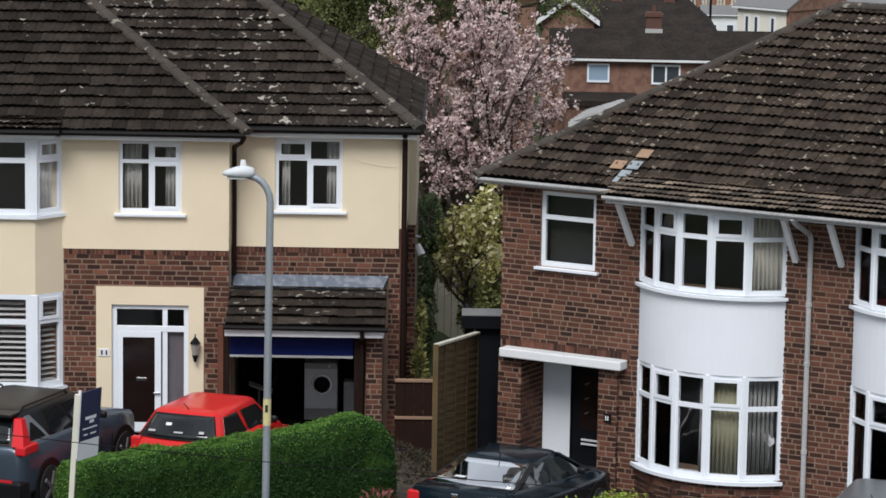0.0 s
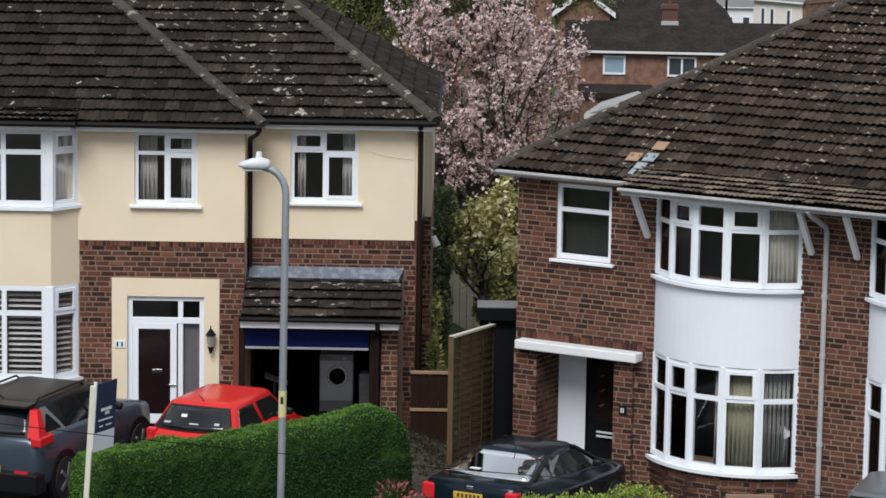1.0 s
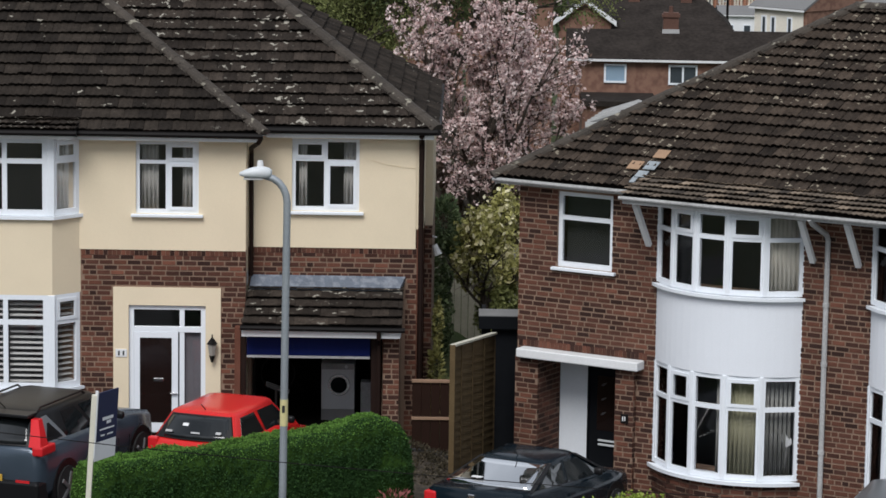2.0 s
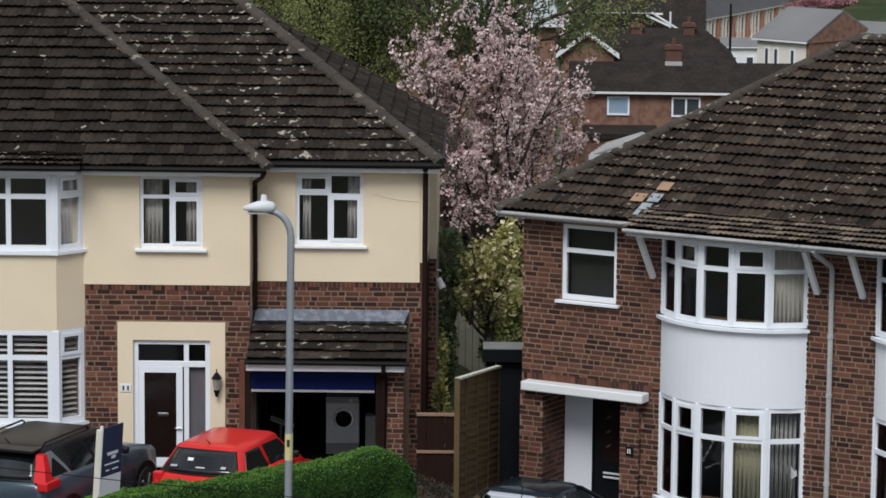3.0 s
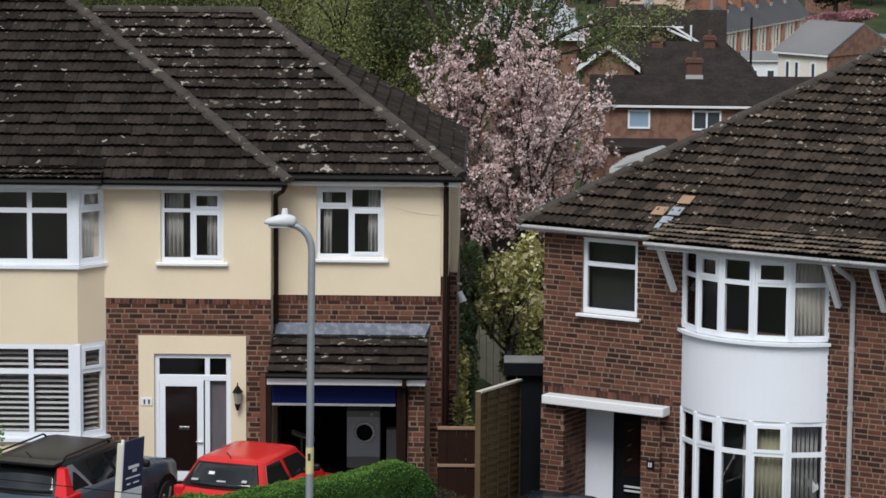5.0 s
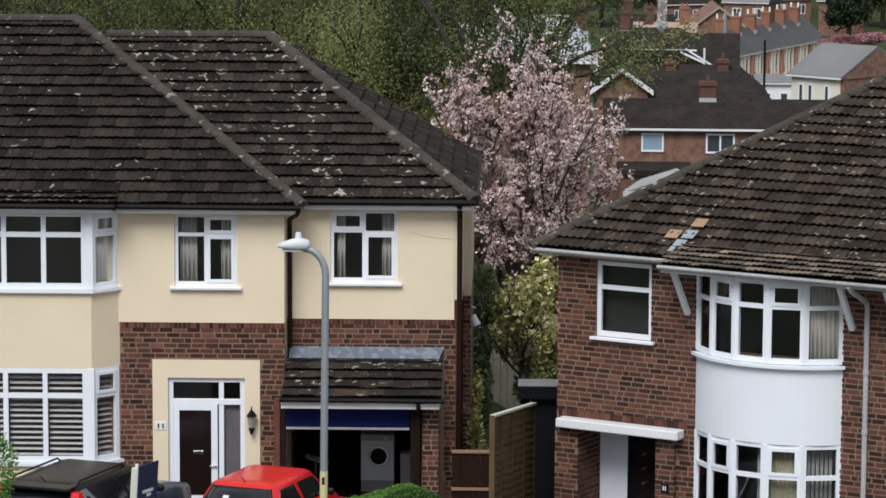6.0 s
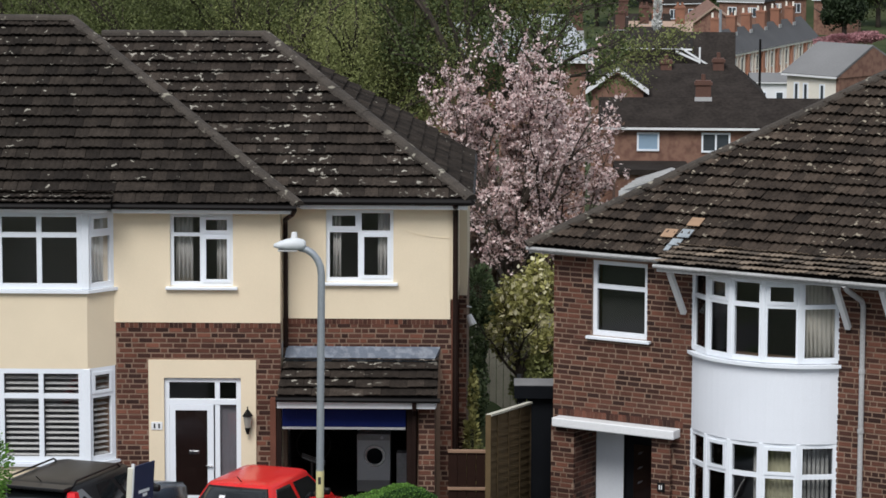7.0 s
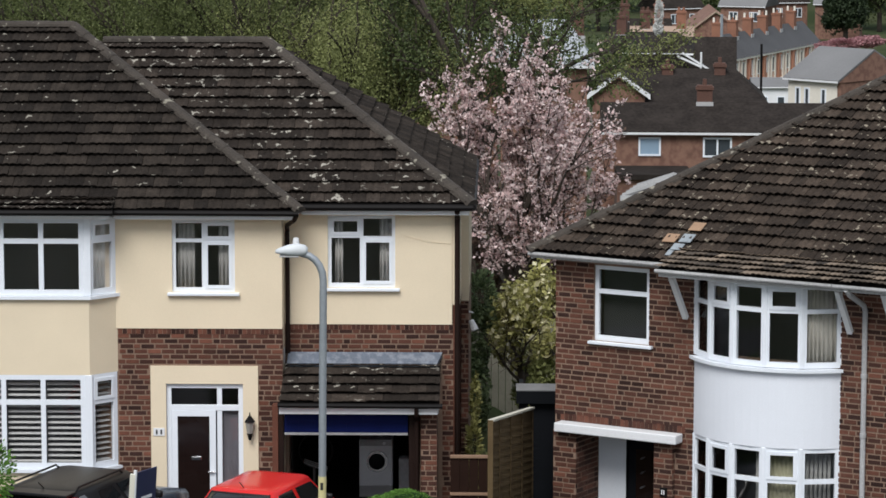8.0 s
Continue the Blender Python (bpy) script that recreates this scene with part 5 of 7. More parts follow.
def car(name, label, xf, paint, L, W, belt, roof, deck, cabin, roof_x, roof_paint=None, wheel_r=0.31, wheels=(0.75, 3.3), estate=False, rails=False, glass_in=0.10, glass_up=0.88, glass_bow=0.075, plate=0.62, rear_glass=None, clear=0.20, quarter=None):
    """A car along +x from its rear bumper. cabin: x of the glasshouse's foot, rear and front; roof_x: x of the roof's rear and front edge;
    deck: heights of the body's top at tail, cabin rear, cabin front and nose."""
    e = thing(name, xf @ Vector((L / 2, 0, 0)), label, "car")
    h = W / 2
    body = []
    for x, w, zb, zt in ((0.0, 0.82, clear + 0.16, deck[0] - 0.08), (0.05, 0.92, clear + 0.08, deck[0] - 0.02), (0.11, 0.965, clear + 0.03, deck[0]), (max(0.3, cabin[0] + 0.05), 0.99, clear, deck[1]), (L * 0.5, 1.0, clear, belt),
                         (cabin[1], 0.99, clear, deck[2]), (L - 0.75, 0.97, clear + 0.02, (deck[2] + deck[3]) / 2 + 0.03), (L - 0.2, 0.88, clear + 0.04, deck[3]), (L - 0.03, 0.76, clear + 0.12, deck[3] - 0.12)):
        y = h * w
        body.append([(x, s * yy, z) for s, yy, z in ((-1, y * 0.93, zb), (-1, y, zb + 0.12), (-1, y, (zb + zt) / 2 + 0.05), (-1, y * 0.97, zt - 0.07), (-1, y * 0.88, zt), (1, y * 0.88, zt), (1, y * 0.97, zt - 0.07), (1, y, (zb + zt) / 2 + 0.05), (1, y, zb + 0.12), (1, y * 0.93, zb))])
    bm = loft(body)
    bmesh.ops.bevel(bm, geom=[ed for ed in bm.edges if ed.calc_face_angle(0) > 0.5], offset=0.03, segments=2, affect="EDGES", profile=0.6)
    bo = part("body", bm, paint, e, xf=xf, smooth=True)
    wb, wr = h * 0.90, h * 0.70
    zb = belt - 0.03
    foot = [(cabin[0], deck[1] - 0.03), (cabin[1], deck[2] - 0.03)]

    def ring(k):
        x0 = foot[0][0] + (roof_x[0] - foot[0][0]) * k
        x1 = foot[1][0] + (roof_x[1] - foot[1][0]) * k
        y = wb + (wr - wb) * k
        z0, z1 = foot[0][1] + (roof - foot[0][1]) * k, foot[1][1] + (roof - foot[1][1]) * k
        zm = zb + (roof - zb) * k
        c = 0.10
        return [(x0, -y + c, z0), (x0 + c, -y, z0), ((x0 + x1) / 2, -y, zm), (x1 - c, -y, z1), (x1, -y + c, z1), (x1, y - c, z1), (x1 - c, y, z1), ((x0 + x1) / 2, y, zm), (x0 + c, y, z0), (x0, y - c, z0)]

    r1 = ring(0.93)
    xm = (roof_x[0] + roof_x[1]) / 2

    def dome(share, z):
        return [(xm + (x - xm) * (1 - (1 - share) * 0.55), y * share, z) for x, y, _ in r1]

    bm = loft([ring(0.0), ring(0.3), ring(0.6), ring(0.85), r1, dome(0.96, roof + 0.008), dome(0.86, roof + 0.028), dome(0.62, roof + 0.046), dome(0.3, roof + 0.056)])
    part("cabin", bm, roof_paint or paint, e, xf=xf, smooth=True)

    def on_side(s, x, k, out=0.008):
        y = wb + (wr - wb) * k + out
        x0 = foot[0][0] + (roof_x[0] - foot[0][0]) * k
        x1 = foot[1][0] + (roof_x[1] - foot[1][0]) * k
        z0, z1 = foot[0][1] + (roof - foot[0][1]) * k, foot[1][1] + (roof - foot[1][1]) * k
        xx = x0 + (x1 - x0) * x
        zm = zb + (roof - zb) * k
        z = z0 + (zm - z0) * x * 2 if x < 0.5 else zm + (z1 - zm) * (x - 0.5) * 2
        return (xx, s * y, z)

    for s in (-1, 1):
        if quarter:  # broad rear pillar round the last window, paled for the sky's reflection
            bm = bmesh.new()
            f = bm.faces.new([bm.verts.new(on_side(s, x, k, 0.006)) for x, k in ((0.01, 0.0), (0.31, 0.0), (0.27, 0.30), (0.13, 0.90), (0.05, 0.90))])
            g2 = bmesh.ops.extrude_face_region(bm, geom=[f])
            bmesh.ops.translate(bm, vec=(0, -s * 0.012, 0), verts=[v for v in g2["geom"] if isinstance(v, bmesh.types.BMVert)])
            pil = part("rear_pillar", bm, quarter, e, "grey rear pillar, paled for the sky's reflection", xf=xf)
            bm = bmesh.new()
            f = bm.faces.new([bm.verts.new(on_side(s, x, k, 0.012)) for x, k in ((0.085, 0.10), (0.265, 0.10), (0.235, 0.28), (0.14, 0.66), (0.115, 0.66))])
            g2 = bmesh.ops.extrude_face_region(bm, geom=[f])
            bmesh.ops.translate(bm, vec=(0, -s * 0.008, 0), verts=[v for v in g2["geom"] if isinstance(v, bmesh.types.BMVert)])
            part("quarter_window", bm, CAR_WINDOW, pil, xf=xf)
        for a, b in (((0.33, 0.60), (0.63, 0.92)) if quarter else ((0.10, 0.30), (0.33, 0.60), (0.63, 0.92)) if estate else ((0.10, 0.46), (0.50, 0.92))):
            bm = bmesh.new()
            lean = 0.02
            q = [on_side(s, a, 0.06), on_side(s, (a + b) / 2, 0.06), on_side(s, b, 0.06), on_side(s, b - lean, 0.86), on_side(s, (a + b) / 2, 0.86), on_side(s, a + lean, 0.86)]
            f = bm.faces.new([bm.verts.new(p) for p in q])
            g2 = bmesh.ops.extrude_face_region(bm, geom=[f])
            bmesh.ops.translate(bm, vec=(0, -s * 0.012, 0), verts=[v for v in g2["geom"] if isinstance(v, bmesh.types.BMVert)])
            part("side_window", bm, CAR_WINDOW, e, xf=xf)

    def on_end(front, y, k, out=0.008):
        i = 1 if front else 0
        x = foot[i][0] + (roof_x[i] - foot[i][0]) * k + (out if front else -out)
        z = foot[i][1] + (roof - foot[i][1]) * k + 0.005
        return (x, y * (wb + (wr - wb) * k - glass_in), z)

    def curved(front, wide, k0, k1, out, thick):
        """A pane bent round the cabin's end, bulging most in its middle."""
        ny, nk, sg = 10, 5, 1 if front else -1
        pts = [[on_end(front, wide * (2 * i / ny - 1), k0 + (k1 - k0) * m / nk, out + glass_bow * (1 - (2 * i / ny - 1) ** 2) * (1 - 0.35 * m / nk)) for i in range(ny + 1)] for m in range(nk + 1)]
        bm = bmesh.new()
        outer = [[bm.verts.new(p) for p in r] for r in pts]
        inner = [[bm.verts.new((p[0] - sg * thick, p[1], p[2])) for p in r] for r in pts]
        for m in range(nk):
            for i in range(ny):
                bm.faces.new((outer[m][i], outer[m][i + 1], outer[m + 1][i + 1], outer[m + 1][i]))
                bm.faces.new((inner[m][i], inner[m + 1][i], inner[m + 1][i + 1], inner[m][i + 1]))
        rim = [(0, i) for i in range(ny)] + [(m, ny) for m in range(nk)] + [(nk, i) for i in range(ny, 0, -1)] + [(m, 0) for m in range(nk, 0, -1)]
        for (m0, i0), (m1, i1) in zip(rim, rim[1:] + rim[:1]):
            bm.faces.new((outer[m0][i0], outer[m1][i1], inner[m1][i1], inner[m0][i0]))
        return bm

    for front in (False, True):
        gl = part("windscreen" if front else "rear_window", curved(front, 1, 0.06, glass_up, 0.008, 0.012), CAR_WINDOW if front or not rear_glass else rear_glass, e, xf=xf, smooth=True)
        part("window_seal", curved(front, 1.07, 0.015, min(0.985, glass_up + 0.06), 0.001, 0.085), TRIM, gl, xf=xf)
    for x in wheels:
        for s in (-1, 1):
            WM = xf @ Matrix.Translation((x, s * (h - 0.07), wheel_r)) @ Matrix.Rotation(radians(90), 4, "X")
            bm = bmesh.new()
            bmesh.ops.create_cone(bm, cap_ends=True, segments=32, radius1=wheel_r, radius2=wheel_r, depth=0.215)
            bmesh.ops.bevel(bm, geom=[ed for ed in bm.edges if ed.calc_face_angle(0) > 1], offset=0.03, segments=2, affect="EDGES")
            wh = part("wheel", bm, TYRE, e, "black tyre", WM, smooth=False)
            bm = bmesh.new()
            for k in range(5):
                sp = bmesh.new()
                box(sp, 0.03, wheel_r * 0.68, -0.03, 0.03, -0.012, 0.012)
                sp.transform(Matrix.Translation((0, 0, s * -0.118)) @ Matrix.Rotation(k * math.tau / 5, 4, "Z"))
                me = bpy.data.meshes.new("spoke_tmp")
                sp.to_mesh(me)
                sp.free()
                bm.from_mesh(me)
                bpy.data.meshes.remove(me)
            bmesh.ops.create_cone(bm, cap_ends=True, segments=20, radius1=0.06, radius2=0.06, depth=0.03, matrix=Matrix.Translation((0, 0, s * -0.115)))
            part("rim", bm, ALLOY, wh, "five-spoke alloy rim", WM)
            # black disc for arch trim and for the shade inside the wheel opening
            am = bmesh.new()
            bmesh.ops.create_cone(am, cap_ends=True, segments=28, radius1=wheel_r + 0.07, radius2=wheel_r + 0.07, depth=0.05, matrix=xf @ Matrix.Translation((x, s * (h - 0.014), wheel_r + 0.02)) @ Matrix.Rotation(radians(90), 4, "X"))
            part("wheel_arch", am, TRIM, e)
    if rails:
        for s in (-1, 1):
            part("roof_rail", tube([(roof_x[0] + 0.1, s * wr * 0.9, roof + 0.02), (roof_x[0] + 0.2, s * wr * 0.9, roof + 0.08), (roof_x[1] - 0.3, s * wr * 0.9, roof + 0.08), (roof_x[1] - 0.2, s * wr * 0.9, roof + 0.02)], 0.018, 6), TRIM, e, xf=xf)
    for s in (-1, 1):
        part("door_mirror", bx(cabin[1] - 0.62, cabin[1] - 0.52, s * h - 0.03 if s > 0 else -h - 0.12, s * h + 0.12 if s > 0 else -h + 0.03, belt - 0.01, belt + 0.11, 0.035), TRIM, e, xf=xf, smooth=True)
        part("door_handle", bx(L * 0.40, L * 0.40 + 0.18, s * (h + 0.012) - 0.015, s * (h + 0.012) + 0.015, belt - 0.17, belt - 0.135, 0.008), paint, e, xf=xf)
    for s in (-1, 1):
        for x in (L * 0.36, L * 0.62, cabin[1] - 0.12):
            y0, y1 = sorted((s * (h - 0.012), s * (h + 0.0025)))
            part("door_seam", bx(x, x + 0.014, y0, y1, clear + 0.14, (clear + belt) / 2 + 0.05), TRIM, e, xf=xf)
        y0, y1 = sorted((s * (h - 0.03), s * (h + 0.008)))
        part("side_sill", bx(wheels[0] + wheel_r + 0.08, wheels[1] - wheel_r - 0.08, y0, y1, clear - 0.01, clear + 0.11, 0.01), TRIM, e, xf=xf)
    part("rear_bumper", bx(-0.05, 0.22, -h * 0.86, h * 0.86, 0.30, 0.52, 0.06), paint, e, xf=xf, smooth=True)
    pl = part("number_plate", bx(-0.062, -0.045, -0.26, 0.26, plate, plate + 0.11, 0.004), AMBER_PLATE, e, "yellow plate with dark bars", xf)
    for k in range(6):
        part("plate_bar", bx(-0.0655, -0.0625, -0.21 + k * 0.072, -0.17 + k * 0.072, plate + 0.025, plate + 0.085), BAR_DARK, pl, xf=xf)
    part("aerial", tube([(roof_x[0] + 0.15, 0, roof + 0.02), (roof_x[0] - 0.05, 0, roof + 0.16)], 0.008, 5), TRIM, e, xf=xf)
    return e


HEAD = 70
RX = pose(-4.30, 49.80, -0.12, 0, 0, HEAD)
red = car("red_hatchback", "bright red small hatchback parked facing the front door", RX, RED_PAINT, 3.45, 1.64, 0.95, 1.34, (0.96, 0.99, 0.86, 0.64), (0.12, 2.62), (0.44, 1.98), wheels=(0.62, 2.85), wheel_r=0.29, rear_glass=HALF_WINDOW)
for s in (-1, 1):
    part("tail_light", bx(0.0, 0.12, s * 0.69 - 0.09, s * 0.69 + 0.09, 0.66, 0.98, 0.03), RED_LENS, red, xf=RX)
part("rear_wiper", bx(0.10, 0.12, -0.4, 0.1, 1.0, 1.02), TRIM, red, xf=RX)
# a sticker, and pale flat patches added for reflections in the glass
REAR = RX @ Matrix.Translation((0.045, 0, 0.99)) @ Matrix.Rotation(math.atan2(0.32, 0.36), 4, "Y").inverted()
for y, up, w, hh, mat, lab in ((0.20, 0.24, 0.10, 0.06, BOARD_WHITE, "white window sticker"), (-0.02, 0.10, 0.16, 0.03, GREY_TRIM, "pale patch added for a reflection in the rear glass"), (-0.42, 0.12, 0.09, 0.05, GREY_TRIM, "pale patch added for a reflection in the rear glass"), (0.45, 0.10, 0.12, 0.04, GREY_TRIM, "pale patch added for a reflection in the rear glass")):
    part("shelf_item", bx(up, up + hh, y - w / 2, y + w / 2, 0.014, 0.018), mat, red, lab, REAR)
GX = pose(-7.36, 48.42, -0.12, 0, 0, HEAD)
# quarter: body grey made paler, the sky's sheen put into the paint
suv = car("grey_suv", "dark grey compact SUV with a black roof parked on the drive", GX, GREY_PAINT, 4.4, 1.84, 1.16, 1.62, (1.18, 1.20, 1.12, 0.98), (0.10, 3.25), (0.42, 2.35), roof_paint=TRIM, wheel_r=0.385, clear=0.34, wheels=(0.86, 3.55), estate=True, rails=True, rear_glass=HALF_WINDOW, quarter=material("grey_paint_sky_sheen", (0.26, 0.28, 0.30), 0.3, metal=0.3, vary=0.06))
for s in (-1, 1):
    lower = part("tail_light", bx(-0.01, 0.46, s * 0.845 - 0.10, s * 0.845 + 0.09, 1.05, 1.20, 0.03), RED_LENS, suv, "red rear lamp wrapping round the corner", GX)
    rings = [[(x0, s * y0, z), (x1, s * y0, z), (x1, s * y1, z), (x0, s * y1, z)] for x0, x1, y0, y1, z in ((0.00, 0.26, 0.70, 0.91, 1.19), (0.12, 0.30, 0.67, 0.84, 1.37), (0.26, 0.38, 0.61, 0.74, 1.58))]
    part("upper_lens", loft(rings), RED_LENS, lower, xf=GX)
    part("reflector", bx(-0.065, -0.048, s * 0.62 - 0.12, s * 0.62 + 0.12, 0.62, 0.66), RED_LENS, suv, xf=GX)
part("rear_spoiler", bx(0.16, 0.55, -0.60, 0.60, 1.60, 1.65, 0.015), TRIM, suv, xf=GX)
part("lower_cladding", bx(-0.075, 0.30, -0.90, 0.90, 0.28, 0.64, 0.05), TRIM, suv, "black lower bumper", xf=GX)
EX = pose(0.24, 48.75, -0.80, 0, 0, 62)
green = car("dark_green_hatchback", "dark green older hatchback parked on the drive below the porch", EX, GREEN_PAINT, 4.4, 1.76, 0.99, 1.37, (1.14, 1.13, 0.96, 0.76), (0.48, 3.30), (1.50, 2.45), wheels=(0.85, 3.5), wheel_r=0.31, plate=0.88, rear_glass=BRIGHT_WINDOW, glass_in=0.02, glass_up=0.955, glass_bow=0.035)
for s in (-1, 1):
    part("tail_light", bx(-0.02, 0.16, s * 0.74 - 0.11, s * 0.74 + 0.11, 0.80, 1.06, 0.03), RED_LENS, green, xf=EX)
part("badge", bx(-0.01, 0.02, -0.06, 0.06, 1.03, 1.09, 0.01), CHROME, green, xf=EX)
part("tax_label", bx(0.60, 0.70, 0.15, 0.33, 1.215, 1.225), BOARD_WHITE, green, xf=EX)
VX = pose(6.45, 46.75, -0.95, 0, 0, HEAD)
silver = car("silver_hatchback", "silver grey hatchback parked by the neighbouring bay", VX, SILVER_PAINT, 4.1, 1.74, 0.96, 1.52, (0.98, 1.0, 0.98, 0.78), (0.2, 2.9), (0.6, 2.2), wheels=(0.75, 3.25))
for s in (-1, 1):
    part("tail_light", bx(0.0, 0.14, s * 0.72 - 0.09, s * 0.72 + 0.09, 0.66, 0.98, 0.03), RED_LENS, silver, xf=VX)


def shrub(name, label, blobs, mat, count, size, seed, stem=None, category="shrub", aspect=0.6):
    """A bush: stems, and leaves over several uneven clumps (x, y, z, rx, ry, rz)."""
    g = np.random.default_rng(seed)
    base = (blobs[0][0], blobs[0][1], stem if stem is not None else blobs[0][2] - blobs[0][5])
    e = thing(name, base, label, category)
    vol = np.array([b[3] * b[4] * b[5] for b in blobs]) ** (2 / 3)
    pts = []
    for b, c in zip(blobs, (count * vol / vol.sum()).astype(int)):
        d = g.normal(size=(c, 3))
        d /= np.linalg.norm(d, axis=1)[:, None]
        r = g.uniform(0.45, 1.0, c) ** 0.5
        lump = np.array([1 + 0.35 * noise.noise(Vector(tuple(q * 2.3)) + Vector(b[:3])) for q in d])
        pts.append(np.array(b[:3]) + d * (r * lump)[:, None] * np.array(b[3:]))
    bmt = bmesh.new()
    for i, b in enumerate(blobs):
        t2 = tube([(base[0] + 0.1 * i % 0.3, base[1], base[2]), ((base[0] + b[0]) / 2, (base[1] + b[1]) / 2, (base[2] + b[2]) / 2 + 0.1), b[:3]], 0.03, 6, 0.008)
        me = bpy.data.meshes.new("tmp")
        t2.to_mesh(me)
        t2.free()
        bmt.from_mesh(me)
        bpy.data.meshes.remove(me)
    part("stems", bmt, BARK, e)
    tagged(leaf_cloud("leaves", np.concatenate(pts), size, mat, e, seed=seed, aspect=aspect), kind="stuff")
    return e


shrub("lime_shrub", "yellow-green clipped shrub in the front garden", [(1.35, 46.6, 0.25, 0.55, 0.4, 0.42), (2.05, 46.7, 0.32, 0.55, 0.4, 0.42), (2.75, 46.8, 0.42, 0.5, 0.4, 0.46), (3.1, 46.9, 0.3, 0.3, 0.3, 0.38)], LIME_LEAF, 7000, 0.055, 31, -0.95)
shrub("red_shrub", "young red-leaved shrub beside the hedge", [(-0.95, 46.7, 0.55, 0.30, 0.3, 0.32), (-0.55, 46.6, 0.45, 0.28, 0.3, 0.32), (-0.75, 46.6, 0.2, 0.4, 0.3, 0.35)], RED_LEAF, 700, 0.085, 32, -0.25, aspect=0.35)
shrub("conifer_shrub", "tall green conifer at the edge of the drive", [(-7.66, 46, 2.25, 0.50, 0.45, 0.75), (-7.72, 46, 1.0, 0.50, 0.5, 1.1)], HEDGE_TOP, 5000, 0.06, 33, -0.12)
shrub("leaf_litter", "low weeds and dead leaves beside the side gate", [(-0.85, 53.3, -0.06, 0.45, 0.40, 0.16), (-0.55, 52.4, -0.08, 0.45, 0.45, 0.16), (-1.05, 51.9, -0.04, 0.40, 0.4, 0.20), (-0.30, 53.1, -0.12, 0.35, 0.4, 0.14), (-0.45, 51.4, -0.10, 0.45, 0.5, 0.12)], LITTER, 3600, 0.055, 35, -0.6)
low_fence = thing("low_fence", (4.55, 47.6, -0.95), "low weathered timber fence board", "fence")
part("board", bx(4.2, 4.95, 47.6, 47.64, 0.18, 0.50, 0.01), RAIL_WOOD, low_fence)
for x in (4.25, 4.85):
    part("post", bx(x, x + 0.07, 47.64, 47.71, -0.97, 0.45, 0.006), RAIL_WOOD, low_fence)


# trees
def grow(rng, start, direction, length, radius, depth, segs, tips, spread=0.55, lift=0.12, wob=0.12, kids=(3, 5), shrink=0.62):
    """Branches as lists of points with radii; tips collects the fine ends as (place, direction)."""
    pts = [Vector(start)]
    d = Vector(direction).normalized()
    n = 5
    for i in range(n):
        d = (d + Vector((rng.gauss(0, wob), rng.gauss(0, wob), rng.gauss(0, wob) + lift * 0.3))).normalized()
        pts.append(pts[-1] + d * (length / n))
    segs.append((pts, radius, radius * (0.5 if depth else 0.3)))
    if depth == 0:
        tips.append((pts, d))
        return
    for k in range(rng.randint(*kids)):
        at = rng.uniform(0.35, 1.0)
        i = min(n - 1, int(at * n))
        p = pts[i].lerp(pts[i + 1], at * n - i)
        side = Vector((rng.gauss(0, 1), rng.gauss(0, 1), rng.gauss(0, 0.6))).normalized()
        nd = (d + side * spread * rng.uniform(0.7, 1.5) + Vector((0, 0, lift))).normalized()
        grow(rng, p, nd, length * shrink * rng.uniform(0.75, 1.2), radius * 0.55, depth - 1, segs, tips, spread, lift, wob, kids, shrink)
    grow(rng, pts[-1], d, length * shrink, radius * 0.5, depth - 1, segs, tips, spread, lift, wob, kids, shrink)


def branch_mesh(segs, least=0.0):
    verts, faces = [], []
    for pts, r0, r1 in segs:
        if r0 < least:
            continue
        s = 7 if r0 > 0.06 else 4
        k0 = len(verts)
        for i, p in enumerate(pts):
            d = (pts[min(i + 1, len(pts) - 1)] - pts[max(i - 1, 0)]).normalized()
            a = d.orthogonal().normalized()
            b = d.cross(a)
            r = r0 + (r1 - r0) * i / (len(pts) - 1)
            verts += [tuple(p + r * (math.cos(j * math.tau / s) * a + math.sin(j * math.tau / s) * b)) for j in range(s)]
        for i in range(len(pts) - 1):
            for j in range(s):
                faces.append((k0 + i * s + j, k0 + i * s + (j + 1) % s, k0 + (i + 1) * s + (j + 1) % s, k0 + (i + 1) * s + j))
    return verts, faces


